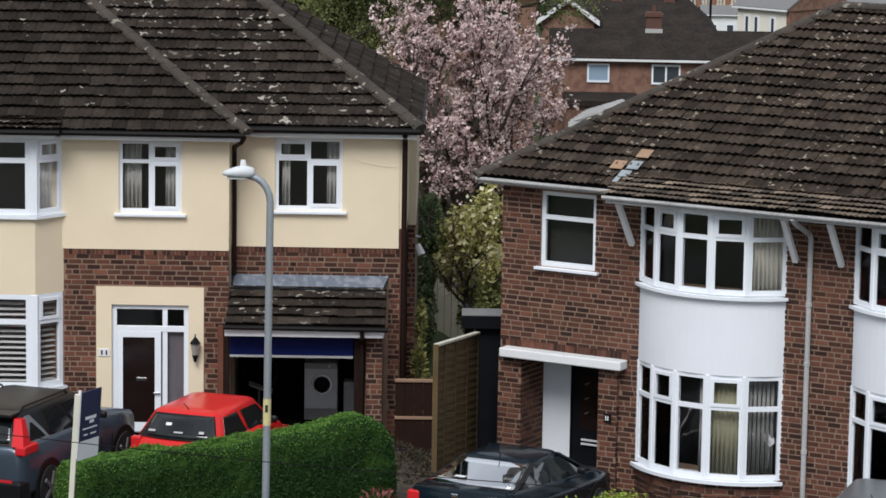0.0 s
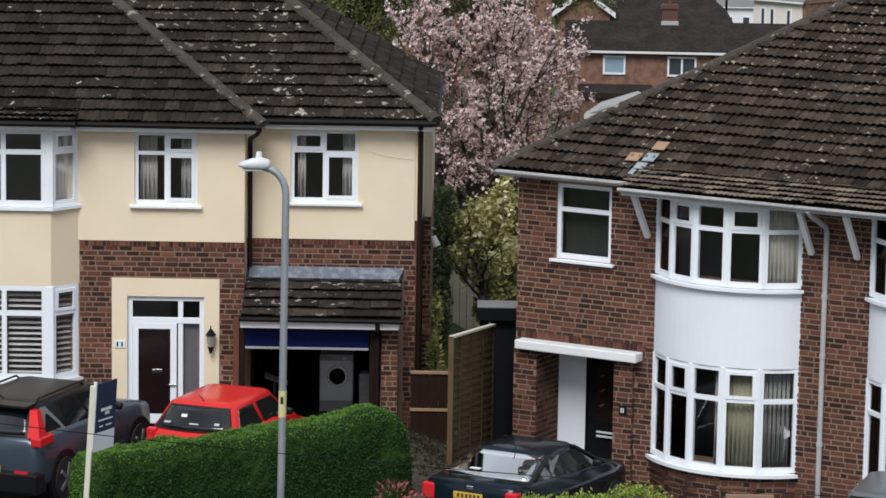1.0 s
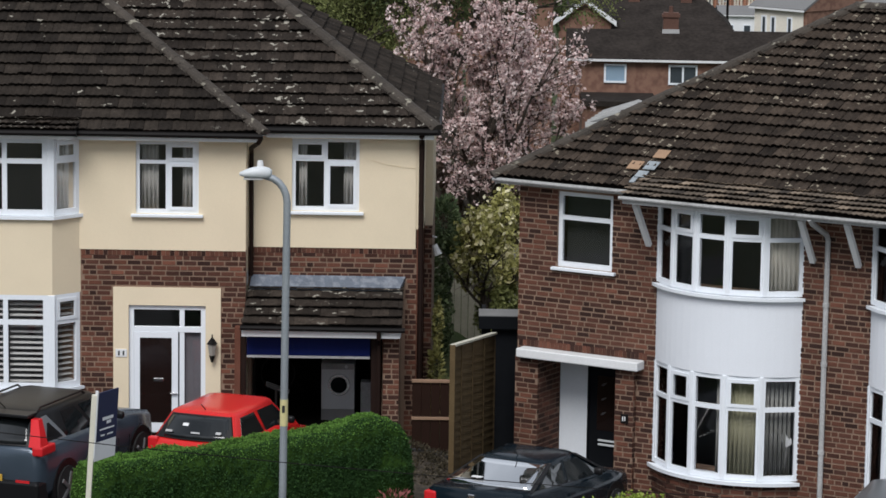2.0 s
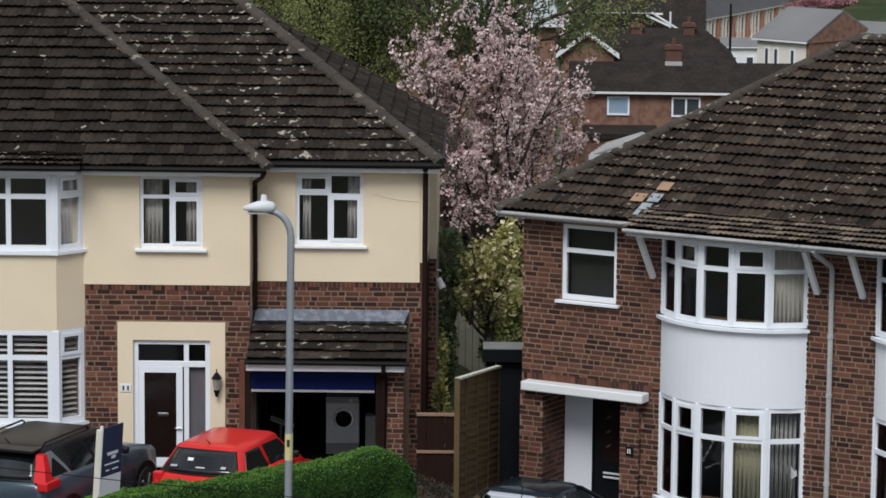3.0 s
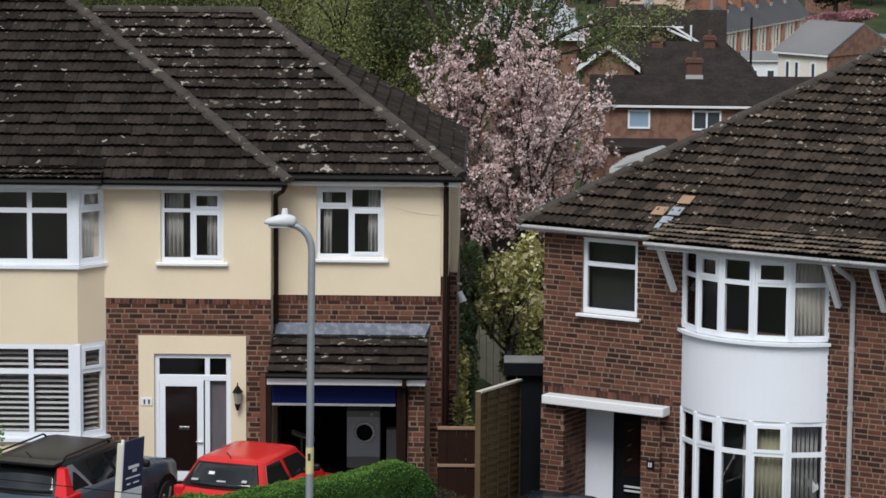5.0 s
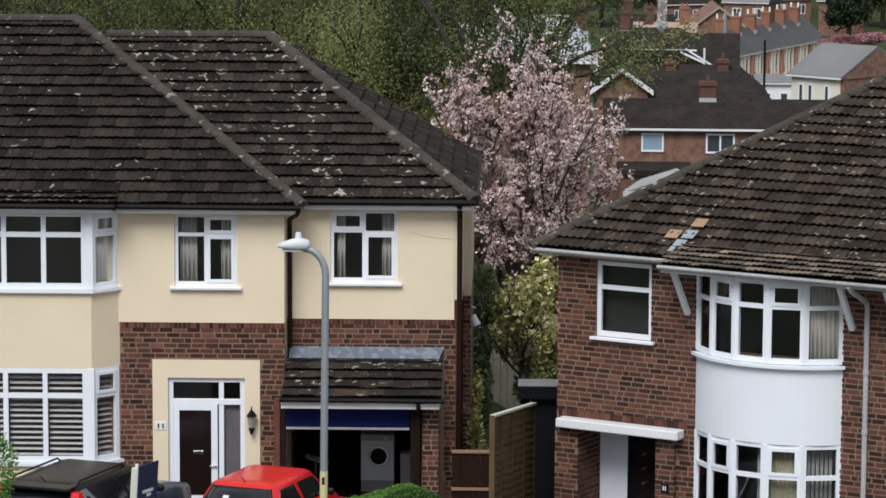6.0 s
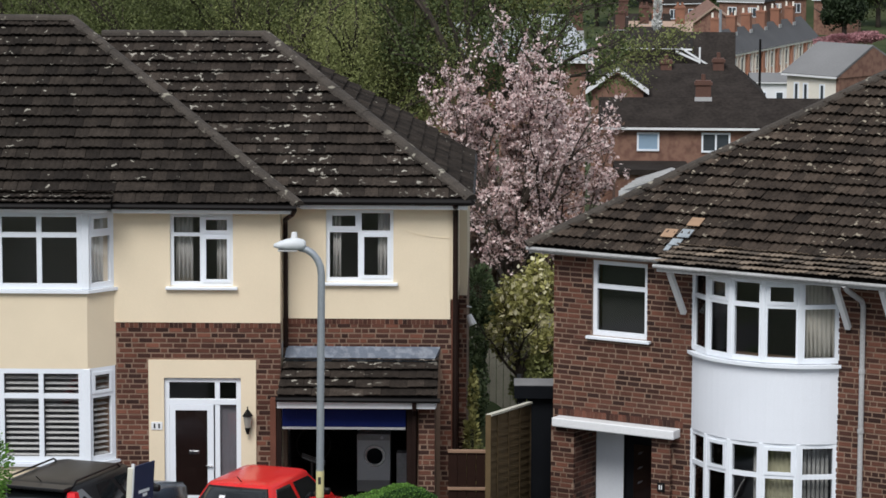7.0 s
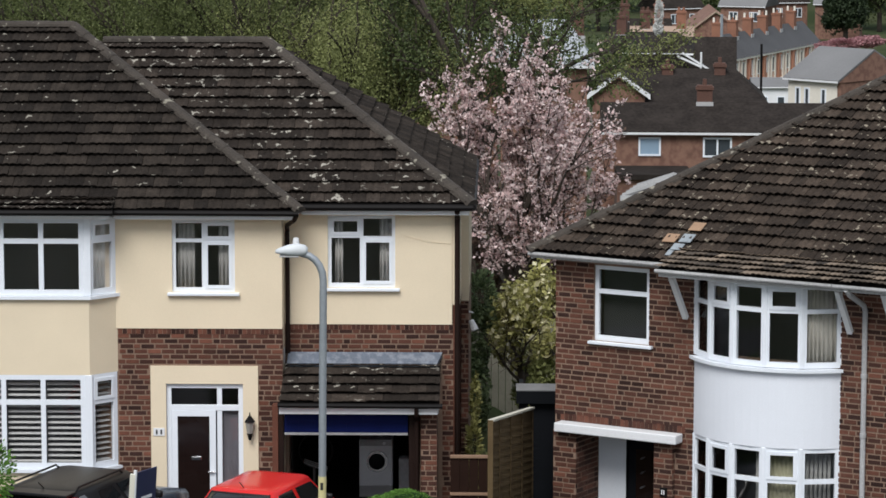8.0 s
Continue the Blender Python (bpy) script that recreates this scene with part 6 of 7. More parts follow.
def tree(name, label, base, trunk, radius, limbs, seed, leaf, leaf_size, per_tip, scatter, leaf_name="crown", depth=2, second=None, length=2.0, tilt=(0.35, 0.9), lift=0.12, spread=0.55,
         droop=0.0, kids=(3, 5), fit=None, along=True, wob=0.12, least=0.0, bunch=None, shoots=()):
    """Trunk with limbs and a crown of small leaves along the fine branches. fit: (centre, radii) that the crown is kept within."""
    rng = random.Random(seed)
    g = np.random.default_rng(seed)
    e = thing(name, base, label, "tree")
    segs, tips = [], []
    b = Vector(base)
    top = b + Vector((rng.gauss(0, 0.1), rng.gauss(0, 0.1), trunk))
    tr = [b - Vector((0, 0, 0.2)), b.lerp(top, 0.3), b.lerp(top, 0.7) + Vector((0.05, 0, 0)), top]
    for k in range(limbs):
        a = k * math.tau / limbs + rng.uniform(-0.3, 0.3)
        inc = rng.uniform(*tilt)
        d = Vector((math.cos(a) * math.sin(inc), math.sin(a) * math.sin(inc), math.cos(inc)))
        grow(rng, b.lerp(top, rng.uniform(0.7, 1.0)), d, length * rng.uniform(0.8, 1.2), radius * 0.55, depth, segs, tips, spread, lift, wob, kids)
    for foot, head in shoots:  # long upright sprays above the crown
        p0, p1 = Vector(foot), Vector(head)
        pts = [p0.lerp(p1, i / 5) + Vector((rng.gauss(0, 0.04), rng.gauss(0, 0.04), 0)) for i in range(6)]
        segs.append((pts, 0.018, 0.006))
        tips.append((pts, (p1 - p0).normalized()))
    part("trunk", tube(tr, radius, 10, radius * 0.7), BARK, e, smooth=True)
    v, f = branch_mesh(segs, least)
    tagged(raw("branchwork", v, f, BARK, e, "dark branching limbs"), kind="stuff")
    pos = []
    for pts, d in tips:
        n = per_tip
        s = g.uniform(0.0 if along else 0.6, 1.05, n)
        arr = np.array([tuple(p) for p in pts])
        i = np.clip((s * (len(pts) - 1)).astype(int), 0, len(pts) - 2)
        fr = s * (len(pts) - 1) - i
        p = arr[i] * (1 - fr)[:, None] + arr[i + 1] * fr[:, None]
        if bunch:  # flowers in tight bunches strung along the twig
            k = max(3, n // bunch[0])
            heart = g.integers(0, n, k)
            p = (p[heart] + g.normal(0, scatter, (k, 3)))[g.integers(0, k, n)] + g.normal(0, bunch[1], (n, 3))
        else:
            clump = g.normal(0, scatter, (max(2, n // 7), 3))
            p = p + clump[g.integers(0, len(clump), n)] + g.normal(0, scatter * 0.34, (n, 3))
        if droop:
            p[:, 2] -= np.abs(g.normal(0, droop, n))
        pos.append(p)
    pos = np.concatenate(pos)
    if fit:
        c, r = np.array(fit[0]), np.array(fit[1])
        q = np.linalg.norm((pos - c) / r, axis=1)
        wobble = np.array([1 + 0.22 * noise.noise(Vector(tuple(x * 0.9))) for x in pos])
        keep = q < wobble
        if shoots:
            keep[-per_tip * len(shoots):] = g.uniform(size=per_tip * len(shoots)) < 0.45
        pos = pos[keep]
    if second:
        pick = g.uniform(size=len(pos)) < second[1]
        tagged(leaf_cloud("young_leaves", pos[pick] + g.normal(0, 0.05, pos[pick].shape), second[2], second[0], e, seed=seed + 1), kind="stuff")
        pos = pos[~pick]
    tagged(leaf_cloud(leaf_name, pos, leaf_size, leaf, e, seed=seed, droop=droop * 0.4, aspect=0.6 if not droop else 0.4), kind="stuff")
    return e


CHERRY_SHOOTS = [((0.00 + dx, 68.3 + dy, zf), (dx * 1.15, 68.3 + dy, zt)) for dx, dy, zf, zt in (
    (0.02, 0.0, 6.9, 8.05), (0.10, 0.2, 6.8, 7.75), (-0.28, -0.2, 6.4, 7.28), (-1.0, 0.1, 5.9, 6.72), (-1.35, -0.3, 5.4, 6.15), (0.62, 0.3, 6.6, 7.42), (1.30, -0.1, 6.1, 6.95),
    (1.85, 0.2, 6.0, 7.05), (2.35, -0.2, 5.4, 6.1), (-0.62, 0.3, 6.3, 7.0), (0.98, -0.3, 6.5, 7.15))]
spray = random.Random(19)
for _ in range(18):
    foot = Vector((spray.uniform(1.2, 1.8), 68.3 + spray.uniform(-0.8, 0.5), spray.uniform(2.4, 4.3)))
    CHERRY_SHOOTS.append((foot, foot + Vector((spray.uniform(0.6, 1.1), spray.uniform(-0.3, 0.3), spray.uniform(0.2, 0.7)))))
for _ in range(12):
    foot = Vector((spray.uniform(-0.6, 1.0), 67.6 + spray.uniform(-0.5, 0.3), spray.uniform(2.0, 3.2)))
    CHERRY_SHOOTS.append((foot, foot + Vector((spray.uniform(-0.5, 0.5), spray.uniform(-0.3, 0.1), spray.uniform(0.4, 0.8)))))
tree("cherry_tree", "flowering cherry tree covered in pale pink blossom", (0.55, 68.3, -1.2), 3.0, 0.15, 16, 7, BLOSSOM, 0.085, 190, 0.09, "blossom", depth=2, second=(BLOSSOM_LEAF, 0.20, 0.085), length=2.5, tilt=(0.12, 1.35),
     spread=0.5, kids=(3, 4), fit=((0.72, 68.3, 4.70), (2.5, 2.5, 2.7)), lift=0.12, wob=0.15, bunch=(16, 0.046),
     shoots=CHERRY_SHOOTS)
tree("magnolia_tree", "small tree with olive young leaves and cream flowers", (0.62, 62.5, -1.0), 2.3, 0.07, 9, 12, MAGNOLIA_LEAF, 0.10, 60, 0.13, "leaves", depth=2, second=(MAGNOLIA_FLOWER, 0.10, 0.16), length=1.05, tilt=(0.1, 1.3), kids=(2, 4),
     fit=((0.75, 62.5, 2.45), (0.95, 0.9, 1.5)))
shrub("evergreen_shrub", "dark evergreen shrubs crowding the side passage", [(-0.34, 63.0, 2.5, 0.36, 0.5, 0.55), (-0.38, 63.2, 1.6, 0.28, 0.5, 0.8), (-0.40, 62.8, 0.5, 0.30, 0.4, 0.8), (-0.10, 63.1, 2.1, 0.25, 0.4, 0.40)], DARK_LEAF, 5200, 0.10, 41, -0.5)
shrub("ivy_bush", "mixed green climbers over the garden fence", [(0.75, 63.0, 0.55, 0.40, 0.4, 0.45), (0.95, 62.0, 1.0, 0.30, 0.4, 0.5), (0.75, 64.6, 0.9, 0.30, 0.3, 0.5), (0.40, 58.0, 0.25, 0.3, 0.4, 0.40), (-0.35, 57.5, -0.1, 0.35, 0.4, 0.6)], WILLOW_LEAF, 5200, 0.10, 42, -0.9)
shrub("passage_plant", "pale-leaved plants along the side passage", [(-0.40, 56.2, 0.75, 0.16, 0.3, 0.6), (-0.30, 56.0, 0.2, 0.25, 0.3, 0.45), (-0.38, 57.0, 1.5, 0.10, 0.3, 0.5)], MAGNOLIA_LEAF, 1500, 0.09, 43, -0.4)
shrub("garden_thicket", "dense bronze and purple twiggy shrubs under the cherry", [(-0.7, 71, 1.2, 1.0, 0.6, 1.5), (0.6, 71.5, 1.4, 1.2, 0.6, 1.5), (1.9, 71, 1.0, 1.0, 0.6, 1.3), (0.1, 70.6, 2.5, 1.3, 0.5, 0.9), (1.2, 70.8, 2.4, 1.0, 0.5, 0.8)], BLOSSOM_LEAF, 14000, 0.11, 44, -1.2)
for i, (x, y, s, h) in enumerate(((-14.5, 112, 51, 5.0), (-9.0, 110, 52, 5.5), (-4.6, 106, 53, 4.6))):
    tree("willow_tree", "tall willow with hazy yellow-green spring foliage", (x, y, -3.6), h, 0.35, 9, s, WILLOW_LEAF if i == 2 else OLIVE_LEAF, 0.10, 420, 0.40, "leaves", depth=2, length=4.0, tilt=(0.1, 1.2), droop=0.7, lift=0.1, kids=(3, 4))
tree("broadleaf_tree", "large dark tree coming into leaf with open limbs", (-0.6, 104, -3.2), 5.0, 0.32, 8, 61, WOOD_LEAF, 0.12, 110, 0.34, "leaves", depth=2, length=3.6, tilt=(0.2, 1.25), lift=0.06, kids=(3, 4))
tree("broadleaf_tree", "spreading tree with fresh light leaves and bare limbs", (1.6, 108, -3.4), 8.6, 0.11, 7, 64, WILLOW_LEAF, 0.10, 90, 0.26, "leaves", depth=2, length=2.5, tilt=(0.4, 1.15), lift=0.05, kids=(2, 4))
for i in range(7):
    tree("woodland_tree", "dark woodland tree behind the gardens", (-26 + i * 4.3, 136 + (i % 3) * 5, -5.5), 6.5, 0.35, 8, 70 + i, WOOD_LEAF, 0.26, 70, 0.6, "leaves", depth=2, length=4.2, tilt=(0.1, 1.3), lift=0.08, kids=(3, 4), least=0.08)


# houses beyond the gardens
def far_window(parent, xf, x0, x1, z0, z1, cols=1, pane=None, frame_mat=None):
    bm = bmesh.new()
    b = 0.09
    box(bm, x0, x1, -0.05, 0.05, z1 - b, z1)
    box(bm, x0, x1, -0.07, 0.05, z0, z0 + b)
    for k in range(cols + 1):
        x = x0 + (x1 - x0 - b) * k / cols
        box(bm, x, x + b, -0.05, 0.05, z0 + b, z1 - b)
    f = part("window", bm, frame_mat or UPVC, parent, xf=xf)
    part("pane", bx(x0 + 0.05, x1 - 0.05, -0.02, 0.0, z0 + 0.05, z1 - 0.05), pane or FAR_GLASS, f, xf=xf)


def chimney(parent, xf, x, y, z0, z1, w=0.9, d=0.55, pots=2, stack=None):
    stack = stack or FAR_STACK
    c = part("chimney", bx(x - w / 2, x + w / 2, y - d / 2, y + d / 2, z0, z1, 0.02), stack, parent, xf=xf)
    part("chimney_cap", bx(x - w / 2 - 0.06, x + w / 2 + 0.06, y - d / 2 - 0.06, y + d / 2 + 0.06, z1 - 0.22, z1 - 0.08), stack, c, xf=xf)
    part("flashing", bx(x - w / 2 - 0.04, x + w / 2 + 0.04, y - d / 2 - 0.10, y - d / 2 - 0.005, z0 + 0.05, z0 + 0.45), GREY_TRIM, c, xf=xf)
    for k in range(pots):
        px = x + (k - (pots - 1) / 2) * 0.4
        part("chimney_pot", tube([(px, y, z1 - 0.02), (px, y, z1 + 0.30)], 0.12, 8, 0.10), stack, c, xf=xf)


def far_house(name, label, xf, w, d, h, rise, wall, roof, gable=False, hip=(0, 0), axis_y=False, over=0.3, barge=None):
    """Walls w by d and h high, with a pitched roof along x; hip: how far the ridge's ends are drawn in; axis_y: ridge along y with a front gable."""
    e = thing(name, xf @ Vector((w / 2, 0, 0)), label, "house", "houses in the distance")
    part("wall", bx(0, w, 0, d, 0, h), wall, e, xf=xf)
    bm = bmesh.new()
    o = over
    if axis_y:
        q = [(-o, -o, h), (w + o, -o, h), (w + o, d + o, h), (-o, d + o, h), (w / 2, -o, h + rise), (w / 2, d + o, h + rise)]
        fc = [(0, 4, 5, 3), (1, 2, 5, 4)]
    else:
        q = [(-o, -o, h), (w + o, -o, h), (w + o, d + o, h), (-o, d + o, h), (-o + hip[0], d / 2, h + rise), (w + o - hip[1], d / 2, h + rise)]
        fc = [(0, 1, 5, 4), (2, 3, 4, 5), (0, 4, 3), (1, 2, 5)]
    vs = [bm.verts.new(p) for p in q]
    for f in fc:
        bm.faces.new([vs[i] for i in f])
    g = bmesh.ops.extrude_face_region(bm, geom=bm.faces[:])
    bmesh.ops.translate(bm, vec=(0, 0, 0.10), verts=[v for v in g["geom"] if isinstance(v, bmesh.types.BMVert)])
    part("roof", bm, roof, e, xf=xf)
    if axis_y:
        gb = bmesh.new()
        a = [gb.verts.new(p) for p in ((0, 0.0, h), (w, 0.0, h), (w / 2, 0.0, h + rise * w / (w + 2 * o)))]
        b = [gb.verts.new((p.co.x, 0.2, p.co.z)) for p in a]
        gb.faces.new(a)
        gb.faces.new(b[::-1])
        part("gable", gb, wall, e, xf=xf)
        for s in (0, 1):
            x0, x1 = (-o, w / 2) if s == 0 else (w + o, w / 2)
            bb = bmesh.new()
            p = [bb.verts.new(c) for c in ((x0, -o - 0.04, h - 0.16), (x1, -o - 0.04, h + rise - 0.10), (x1, -o - 0.04, h + rise + 0.14), (x0, -o - 0.04, h + 0.12))]
            r = [bb.verts.new((c.co.x, -o, c.co.z)) for c in p]
            bb.faces.new(p)
            bb.faces.new(r[::-1])
            for i in range(4):
                bb.faces.new((p[i], p[(i + 1) % 4], r[(i + 1) % 4], r[i]))
            part("barge_board", bb, barge or PAINT, e, xf=xf)
    else:
        part("fascia", bx(-o, w + o, -o - 0.03, -o, h - 0.06, h + 0.05), PAINT, e, xf=xf)
    return e


# red brick house with dark roof
XB = pose(5.2, 150, -7.9, 0, 0, -2)
hb = far_house("far_brick_house", "red brick house with a long dark roof beyond the gardens", XB, 12.5, 5.0, 5.25, 1.15, FAR_BRICK, FAR_TILE)
far_window(hb, XB, 1.55, 2.62, 4.15, 5.05, 1, BLUE_BLIND)
far_window(hb, XB, 4.62, 6.0, 4.1, 5.05, 2)
far_window(hb, XB, 8.6, 10.0, 4.1, 5.05, 2)
chimney(hb, XB, 4.75, 2.5, 6.1, 7.35, 0.75, 0.5, 1)
part("rear_extension", bx(5.6, 8.9, 146.2, 149.9, -7.9, -4.47), FAR_BRICK, hb)
part("flat_roof", bx(5.6, 9.1, 146.0, 149.95, -4.46, -4.22), FAR_TILE, hb, "dark flat roof of the rear extension")
# gabled house behind it
XC = pose(4.98, 164, -8.1, 0, 0, -3)
hc = far_house("far_gabled_house", "brick house with white barge boards and dark roof", XC, 2.7, 7.0, 6.0, 1.15, FAR_BRICK, FAR_TILE, axis_y=True)
XC2 = pose(7.0, 166.5, -8.5, 0, 0, -2)
hc2 = far_house("far_dark_roof_house", "long house with a dark hipped roof and two chimneys", XC2, 7.0, 7.0, 5.8, 1.5, FAR_BRICK, FAR_TILE, hip=(0, 1.6))
chimney(hc2, XC2, 2.05, 3.0, 6.5, 7.65, 0.6, 0.55, 1)
chimney(hc2, XC2, 4.85, 3.0, 6.5, 7.75, 0.6, 0.55, 1)
# dark hipped roofs further back
XH = pose(7.6, 185, -9.2, 0, 0, -4)
hh = far_house("far_hipped_house", "house with dark hipped roof and white gutter line", XH, 3.6, 6.0, 7.8, 1.0, FAR_BRICK, FAR_TILE, hip=(1.2, 1.0))
for (xa, za), (xb, zb), yy in (((3.25, 7.95), (5.05, 6.85), -0.45), ((2.95, 7.80), (4.35, 7.18), -0.9)):
    part("verge_board", prism([(xa, za - 0.13), (xb, zb - 0.13), (xb, zb), (xa, za)], yy, yy + 0.1), PAINT, hh, xf=XH)
part("lean_to_roof", prism([(0.2, 0.0), (5.1, 0.0), (5.1, 6.75), (3.25, 7.8), (0.2, 7.8)], -0.35, 2.0), FAR_TILE, hh, xf=XH)
part("flue", tube([(4.35, -0.6, 6.9), (4.35, -0.6, 7.95)], 0.06, 8), PAINT, hh, xf=XH)
XH2 = pose(11.1, 191, -9.0, 0, 0, -4)
hh2 = far_house("far_slate_house", "tall house with a dark slate roof", XH2, 3.1, 6.0, 5.9, 2.0, FAR_TILE, FAR_TILE)
# cream house with a grey roof
XD = pose(17.55, 190, -8.4, 0, 0, -44)
hd2 = far_house("far_cream_house", "cream rendered house with a grey tiled roof", XD, 3.7, 6.5, 5.15, 1.7, FAR_CREAM, FAR_SLATE, over=0.25)
for x in (0.55, 1.25, 2.5):
    far_window(hd2, XD, x, x + 0.4, 3.5, 4.7, 1)
gb = bmesh.new()
for dx in (0.0, 0.06):
    gb.faces.new([gb.verts.new(p) for p in ((3.96 + dx, -0.2, 5.12), (3.96 + dx, 6.7, 5.12), (3.96 + dx, 3.25, 6.8))])
part("gable", gb, FAR_BRICK, hd2, "red brick gable end", XD)
part("side_wall", bx(3.705, 3.95, 0.02, 6.48, 0, 5.1), FAR_BRICK, hd2, xf=XD)
XD2 = pose(21.8, 190.5, -8.8, 0, 0, -30)
hd3 = far_house("far_brick_wing", "brick wing with a grey roof beside the cream house", XD2, 5.0, 6.0, 4.9, 1.5, FAR_BRICK, FAR_SLATE)
# slate-roofed house behind the cherry
XS = pose(0.15, 128, -4.2, 0, 0, 0)
hs = far_house("slate_roof_house", "brick house with a pale slate hipped roof behind the cherry", XS, 3.5, 7.0, 6.4, 1.6, FAR_BRICK, FAR_PALE, hip=(1.1, 1.0))
far_window(hs, XS, 0.95, 1.5, 5.3, 6.15, 1)
chimney(hs, XS, 3.1, 3.2, 7.0, 8.6, 0.7, 0.6, 2)
XS2 = pose(-3.4, 131, -4.2, 0, 0, 0)
far_house("slate_roof_house", "pale slate-roofed house half hidden by trees", XS2, 3.4, 6.0, 6.2, 1.3, FAR_BRICK, FAR_PALE)
# conservatory roofs
XK = pose(4.0, 100, -2.95, 0, 0, -12)
cons = thing("glass_conservatory", (5, 100, -3.2), "low white framed conservatory roof", "conservatory")
part("wall", bx(0, 2.4, 0, 3.0, 0, 3.1), FAR_BRICK, cons, xf=XK)
part("roof_glass", prism([(0, 3.15), (2.4, 3.15), (1.2, 3.55)], 0, 3.0), FAR_SLATE, cons, xf=XK)
for k in range(5):
    for sgn in (0, 1):
        x0, x1 = (0, 1.2) if sgn == 0 else (2.4, 1.2)
        part("rafter_bar", prism([(x0, 3.16), (x1, 3.56), (x1, 3.64), (x0, 3.24)], 0.7 * k, 0.7 * k + 0.06), GREY_TRIM, cons, xf=XK)
for k in range(6):
    part("glazing_bar", bx(-0.02 + 0.47 * k, 0.05 + 0.47 * k, -0.06, 3.0, 3.06, 3.16), GREY_TRIM, cons, xf=XK)
part("eave_beam", bx(-0.05, 2.45, -0.08, -0.01, 3.0, 3.18), GREY_TRIM, cons, xf=XK)

# terrace running away down the hill
T0, T1 = Vector((24.66, 330, -17.9)), Vector((36.31, 356, -17.9))
t_dir = (T1 - T0).normalized()
XT = Matrix.Translation(T0) @ Matrix.Rotation(math.atan2(t_dir.y, t_dir.x), 4, "Z")
NTER = 6
TW = (T1 - T0).length / NTER


def terrace_house():
    e = thing("terraced_house", T0, "orange brick terraced house with slate roof and tall chimney", "house", "terrace on the hill")
    I = XT
    part("wall", bx(0, TW - 0.02, 0, 4.3, 0, 5.4), FAR_ORANGE, e, xf=I)
    part("ground_storey", bx(0.3, TW - 0.3, -0.35, 0.0, 0, 2.5, 0.05), FAR_CREAM, e, "pale painted bay", I)
    bm = prism([(-0.3, 5.4), (4.6, 5.4), (2.1, 7.8)], 0.0, TW)
    part("roof", bm, DARK_SLATE, e, xf=I @ Matrix.Rotation(radians(90), 4, "Z") @ Matrix.Scale(-1, 4, (0, 1, 0)))
    for k, w in ((-0.10, 0.30), (1.35, 0.16), (2.30, 0.16), (3.45, 0.16)):
        part("pilaster", bx(k, k + w, -0.22, 0.0, 0, 5.5), FAR_CREAM if w < 0.2 else FAR_ORANGE, e, xf=I)
    part("eave_band", bx(0.0, TW - 0.02, -0.26, -0.005, 5.2, 5.4), FAR_CREAM, e, xf=I)
    far_window(e, I, 1.1, 2.0, 3.3, 4.9, 1)
    far_window(e, I, 2.7, 3.6, 3.3, 4.9, 1)
    chimney(e, I, 0.3, 1.9, 7.0, 9.2, 0.75, 1.0, 1, FAR_POT)
    for k in (-0.4, 0.4):
        part("chimney_pot", tube([(0.3, 1.9 + k, 9.2), (0.3, 1.9 + k, 9.7)], 0.13, 8, 0.10), FAR_CREAM, e, xf=I)
    return e


first = terrace_house()
for k in range(1, NTER):
    copy_thing(first, Matrix.Translation(T0 + t_dir * TW * k))
# gable end and roofs in front of the terrace
XG = pose(18.85, 345, -17.9, 0, 0, 0)
far_house("far_red_gable_house", "red brick house with a steep gable below the terrace", XG, 10.0, 12.0, 5.65, 3.9, FAR_BRICK, FAR_BRICK, axis_y=True, barge=FAR_TAN)
for i, (x, y) in enumerate(((8.6, 255), (11.2, 262), (10.2, 272))):
    X = pose(x, y, -13, 0, 0, -10 + 6 * i)
    hx = far_house("far_red_roof_house", "distant red brick house with red roof", X, 4.8, 7.0, 5.6, 2.4, FAR_BRICK, FAR_TAN if i == 1 else FAR_TILE)
    chimney(hx, X, 1.0, 3.5, 7.4, 9.4, 0.8, 0.7, 2)
    chimney(hx, X, 4.0, 3.5, 7.4, 9.4, 0.8, 0.7, 2, FAR_POT)
# utility pole
up_ = part("utility_pole", tube([(14.2, 200, -10), (14.2, 200, 0.0)], 0.12, 8, 0.09), STEEL)
tagged(up_, "thin grey mast rising above the roofs", "pole")
post_l = part("far_post", tube([(18.0, 215, -10.3), (18.0, 215, -2.9)], 0.10, 8, 0.08), BLACK)
tagged(post_l, "dark post standing before the terrace", "post")
XW = pose(25.6, 313, -17.9, 0, 0, 0)
hw = far_house("far_white_house", "low white rendered house at the foot of the terrace", XW, 3.6, 5.0, 3.9, 0.7, BOARD_WHITE, FAR_SLATE)
far_window(hw, XW, 0.5, 1.3, 1.8, 3.0, 1)
far_window(hw, XW, 2.2, 3.0, 1.8, 3.0, 1)
tree("dark_conifer", "rounded dark evergreen on the far hillside", (46.3, 420, -18.0), 3.6, 0.4, 9, 81, DARK_CONIFER, 0.45, 150, 0.7, "leaves", depth=2, length=2.6, tilt=(0.05, 1.2), kids=(3, 4), least=0.1, fit=((46.3, 420, -13.4), (3.2, 3.0, 4.6)))
shrub("pink_blossom_tree", "distant pink blossom above the roofs", [(33.0, 300, -8.75, 1.9, 1.5, 0.5), (35.2, 301, -8.6, 1.7, 1.5, 0.55), (31.2, 300, -8.95, 1.2, 1.2, 0.35)], RED_BLOSSOM, 5000, 0.25, 82, -17, "tree")
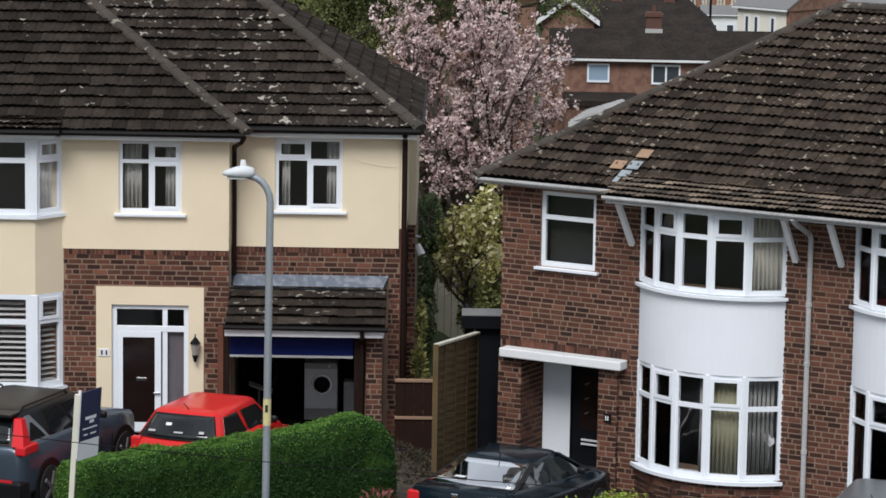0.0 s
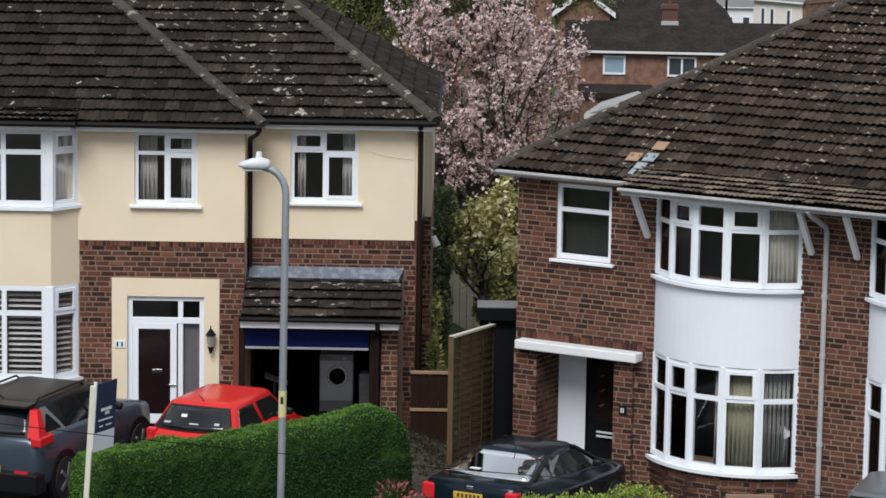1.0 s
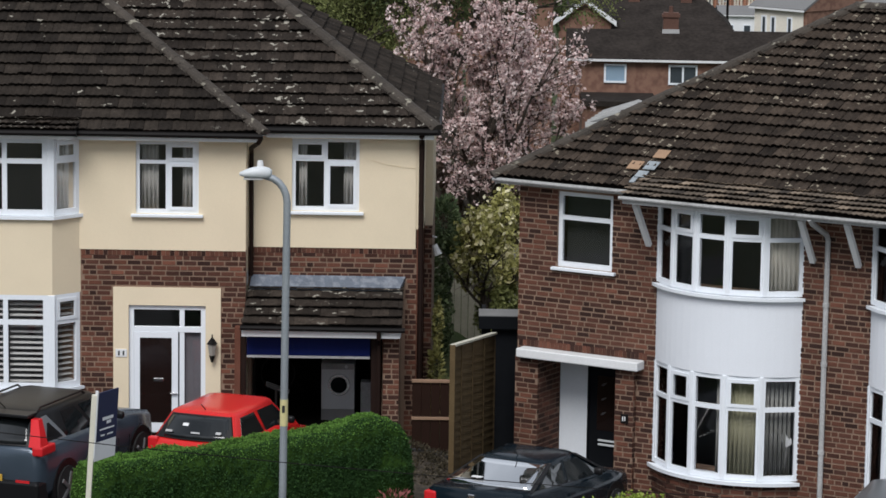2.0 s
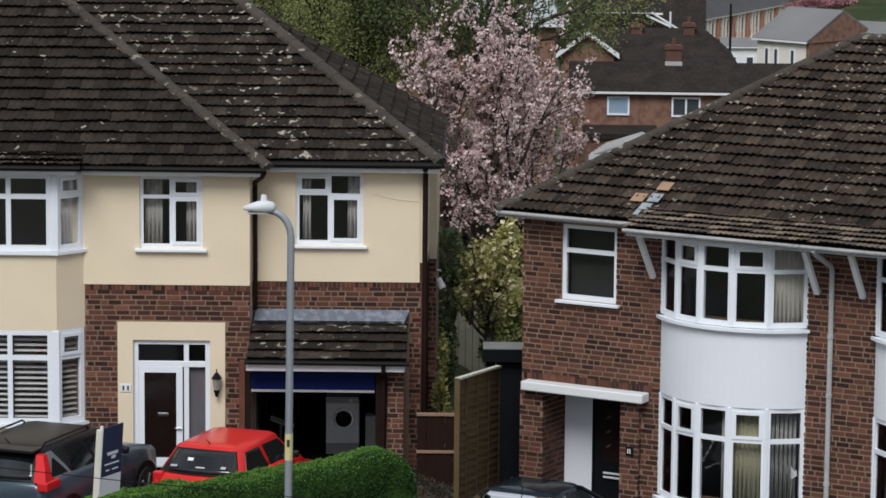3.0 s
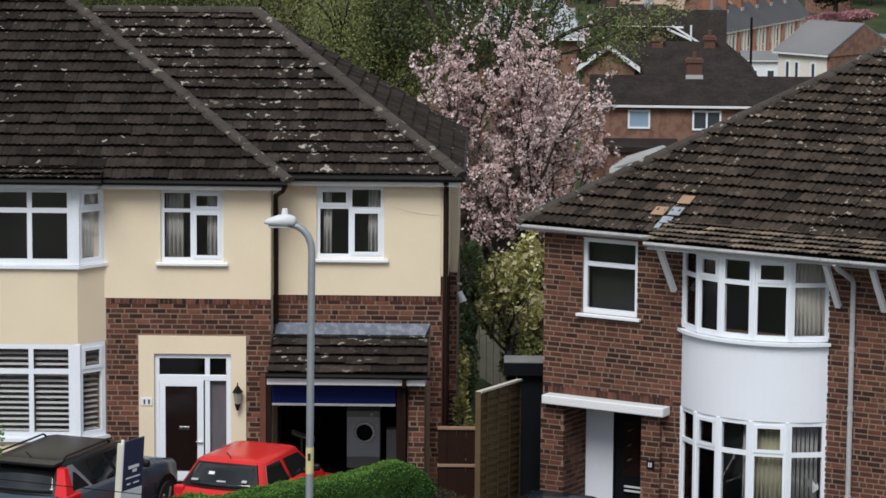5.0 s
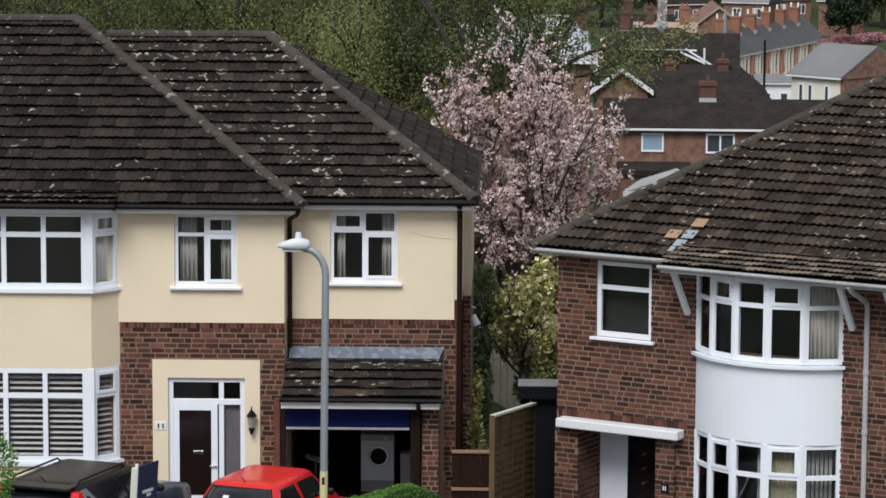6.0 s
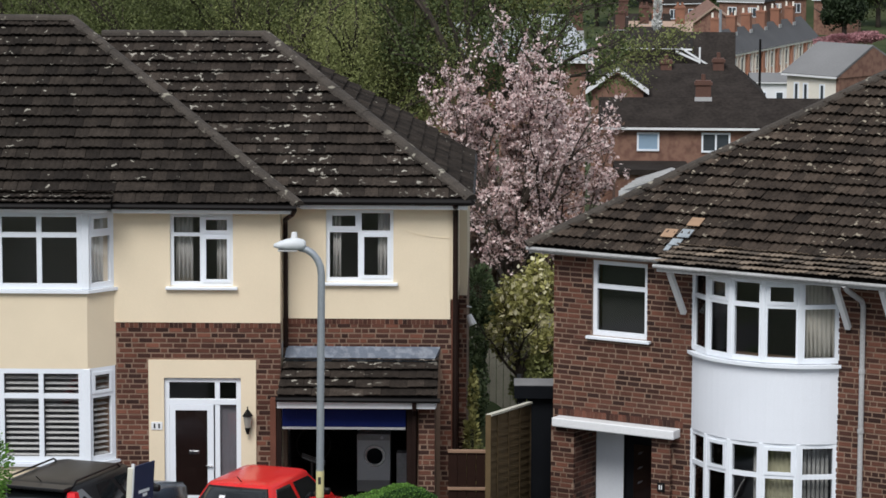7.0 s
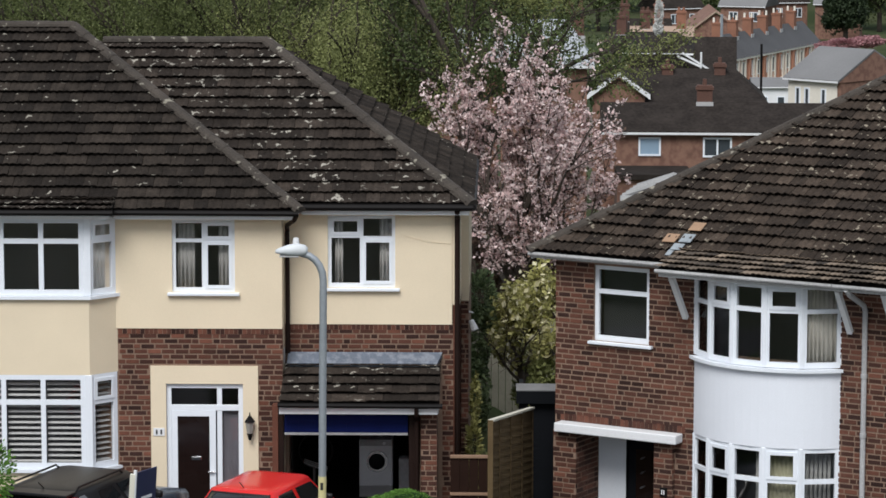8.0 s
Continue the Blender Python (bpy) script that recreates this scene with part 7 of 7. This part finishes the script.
for i in range(14):
    tree("hill_tree", "distant green tree on the hillside", (14 + i * 4.9, 440 + (i % 4) * 24, ground_z(20, 440 + (i % 4) * 24)), 4.0, 0.4, 8, 90 + i, WILLOW_LEAF if i > 8 else WOOD_LEAF, 0.40, 100, 1.1, "leaves", depth=2, length=4.0, tilt=(0.1, 1.3), kids=(3, 4), least=0.12)
for i, (x, y, turn) in enumerate(((30.0, 425, -20), (36.5, 430, 15), (43.0, 428, -10), (22.0, 420, 25))):
    X = pose(x, y, ground_z(x, y) - 0.2, 0, 0, turn)
    hx = far_house("far_hill_house", "small distant brick house on the hillside", X, 6.0, 6.5, 5.2, 2.4, FAR_BRICK, FAR_TILE if i % 2 else FAR_SLATE)
    chimney(hx, X, 1.0, 3.2, 7.0, 8.8, 0.8, 0.7, 2)
    far_window(hx, X, 1.2, 2.4, 3.2, 4.5, 2)
    far_window(hx, X, 4.0, 5.2, 3.2, 4.5, 2)
shrub("white_blossom_tree", "slim white flowering tree among the far roofs", [(9.30, 182, 1.15, 0.24, 0.3, 0.85), (9.26, 182, 0.30, 0.30, 0.3, 0.42)], leaf_material("white_blossom", (0.6, 0.6, 0.58), (0.85, 0.85, 0.83)), 2500, 0.11, 84, -9.5, "tree")


# bricks and tiles, piece by piece
def box_verts(s0, s1, z0, z1, vf):
    return [(s0, vf, z0), (s1, vf, z0), (s1, vf, z1), (s0, vf, z1), (s0, 0.004 + vf + 0.012, z0), (s1, 0.004 + vf + 0.012, z0), (s1, 0.004 + vf + 0.012, z1), (s0, 0.004 + vf + 0.012, z1)]


BOX_FACES = [(0, 1, 2, 3), (0, 4, 5, 1), (1, 5, 6, 2), (2, 6, 7, 3), (3, 7, 4, 0)]
brick_meshes = {}
budget = {}
for parent, xf, bricks, dark in BRICK_LATER:
    mats = BRICK_DARK if dark else BRICK
    left = budget.setdefault(parent.name, 300)
    single = [b for b in bricks if b[1] - b[0] > 0.2][:left]
    budget[parent.name] -= len(single)
    chosen = set(map(id, single))
    for s0, s1, z0, z1, vf in single:
        key = (round(s1 - s0, 3), round(z1 - z0, 3), dark)
        if key not in brick_meshes:
            me = bpy.data.meshes.new("brick")
            w, h = s1 - s0, z1 - z0
            me.from_pydata(box_verts(0, w, 0, h, 0), [], BOX_FACES)
            me.materials.append(mats["object"])
            brick_meshes[key] = me
        ob = new("brick", brick_meshes[key])
        under(ob, parent)
        ob.matrix_basis = xf @ Matrix.Translation((s0, vf, z0))
    verts, faces = [], []
    for b in bricks:
        if id(b) in chosen:
            continue
        k = len(verts)
        verts += [tuple(xf @ Vector(p)) for p in box_verts(*b)]
        faces += [tuple(k + i for i in f) for f in BOX_FACES]
    if verts:
        tagged(raw("brickwork", verts, faces, mats["island"], parent), kind="stuff")

TILE_FACES = [(i, i + 1, i + 6, i + 5) for i in range(4)] + [(10 + i, 11 + i, i + 1, i) for i in range(4)]
tile_budget = {}
for parent, xf, tiles, mats in TILE_LATER:
    left = tile_budget.setdefault(parent.name, 300)
    take = min(left, 110, len(tiles))
    tile_budget[parent.name] -= take
    verts, faces = [], []
    for n, corners in enumerate(tiles):
        pts = [xf @ p for p in corners]
        if n < take:
            o = pts[0].copy()
            me = bpy.data.meshes.new("tile")
            me.from_pydata([tuple(p - o) for p in pts], [], TILE_FACES)
            me.materials.append(mats["object"])
            ob = new("tile", me)
            under(ob, parent)
            ob.matrix_basis = Matrix.Translation(o)
        else:
            k = len(verts)
            verts += [tuple(p) for p in pts]
            faces += [tuple(k + i for i in f) for f in TILE_FACES]
    if verts:
        tagged(raw("tiling", verts, faces, mats["island"], parent), kind="stuff")
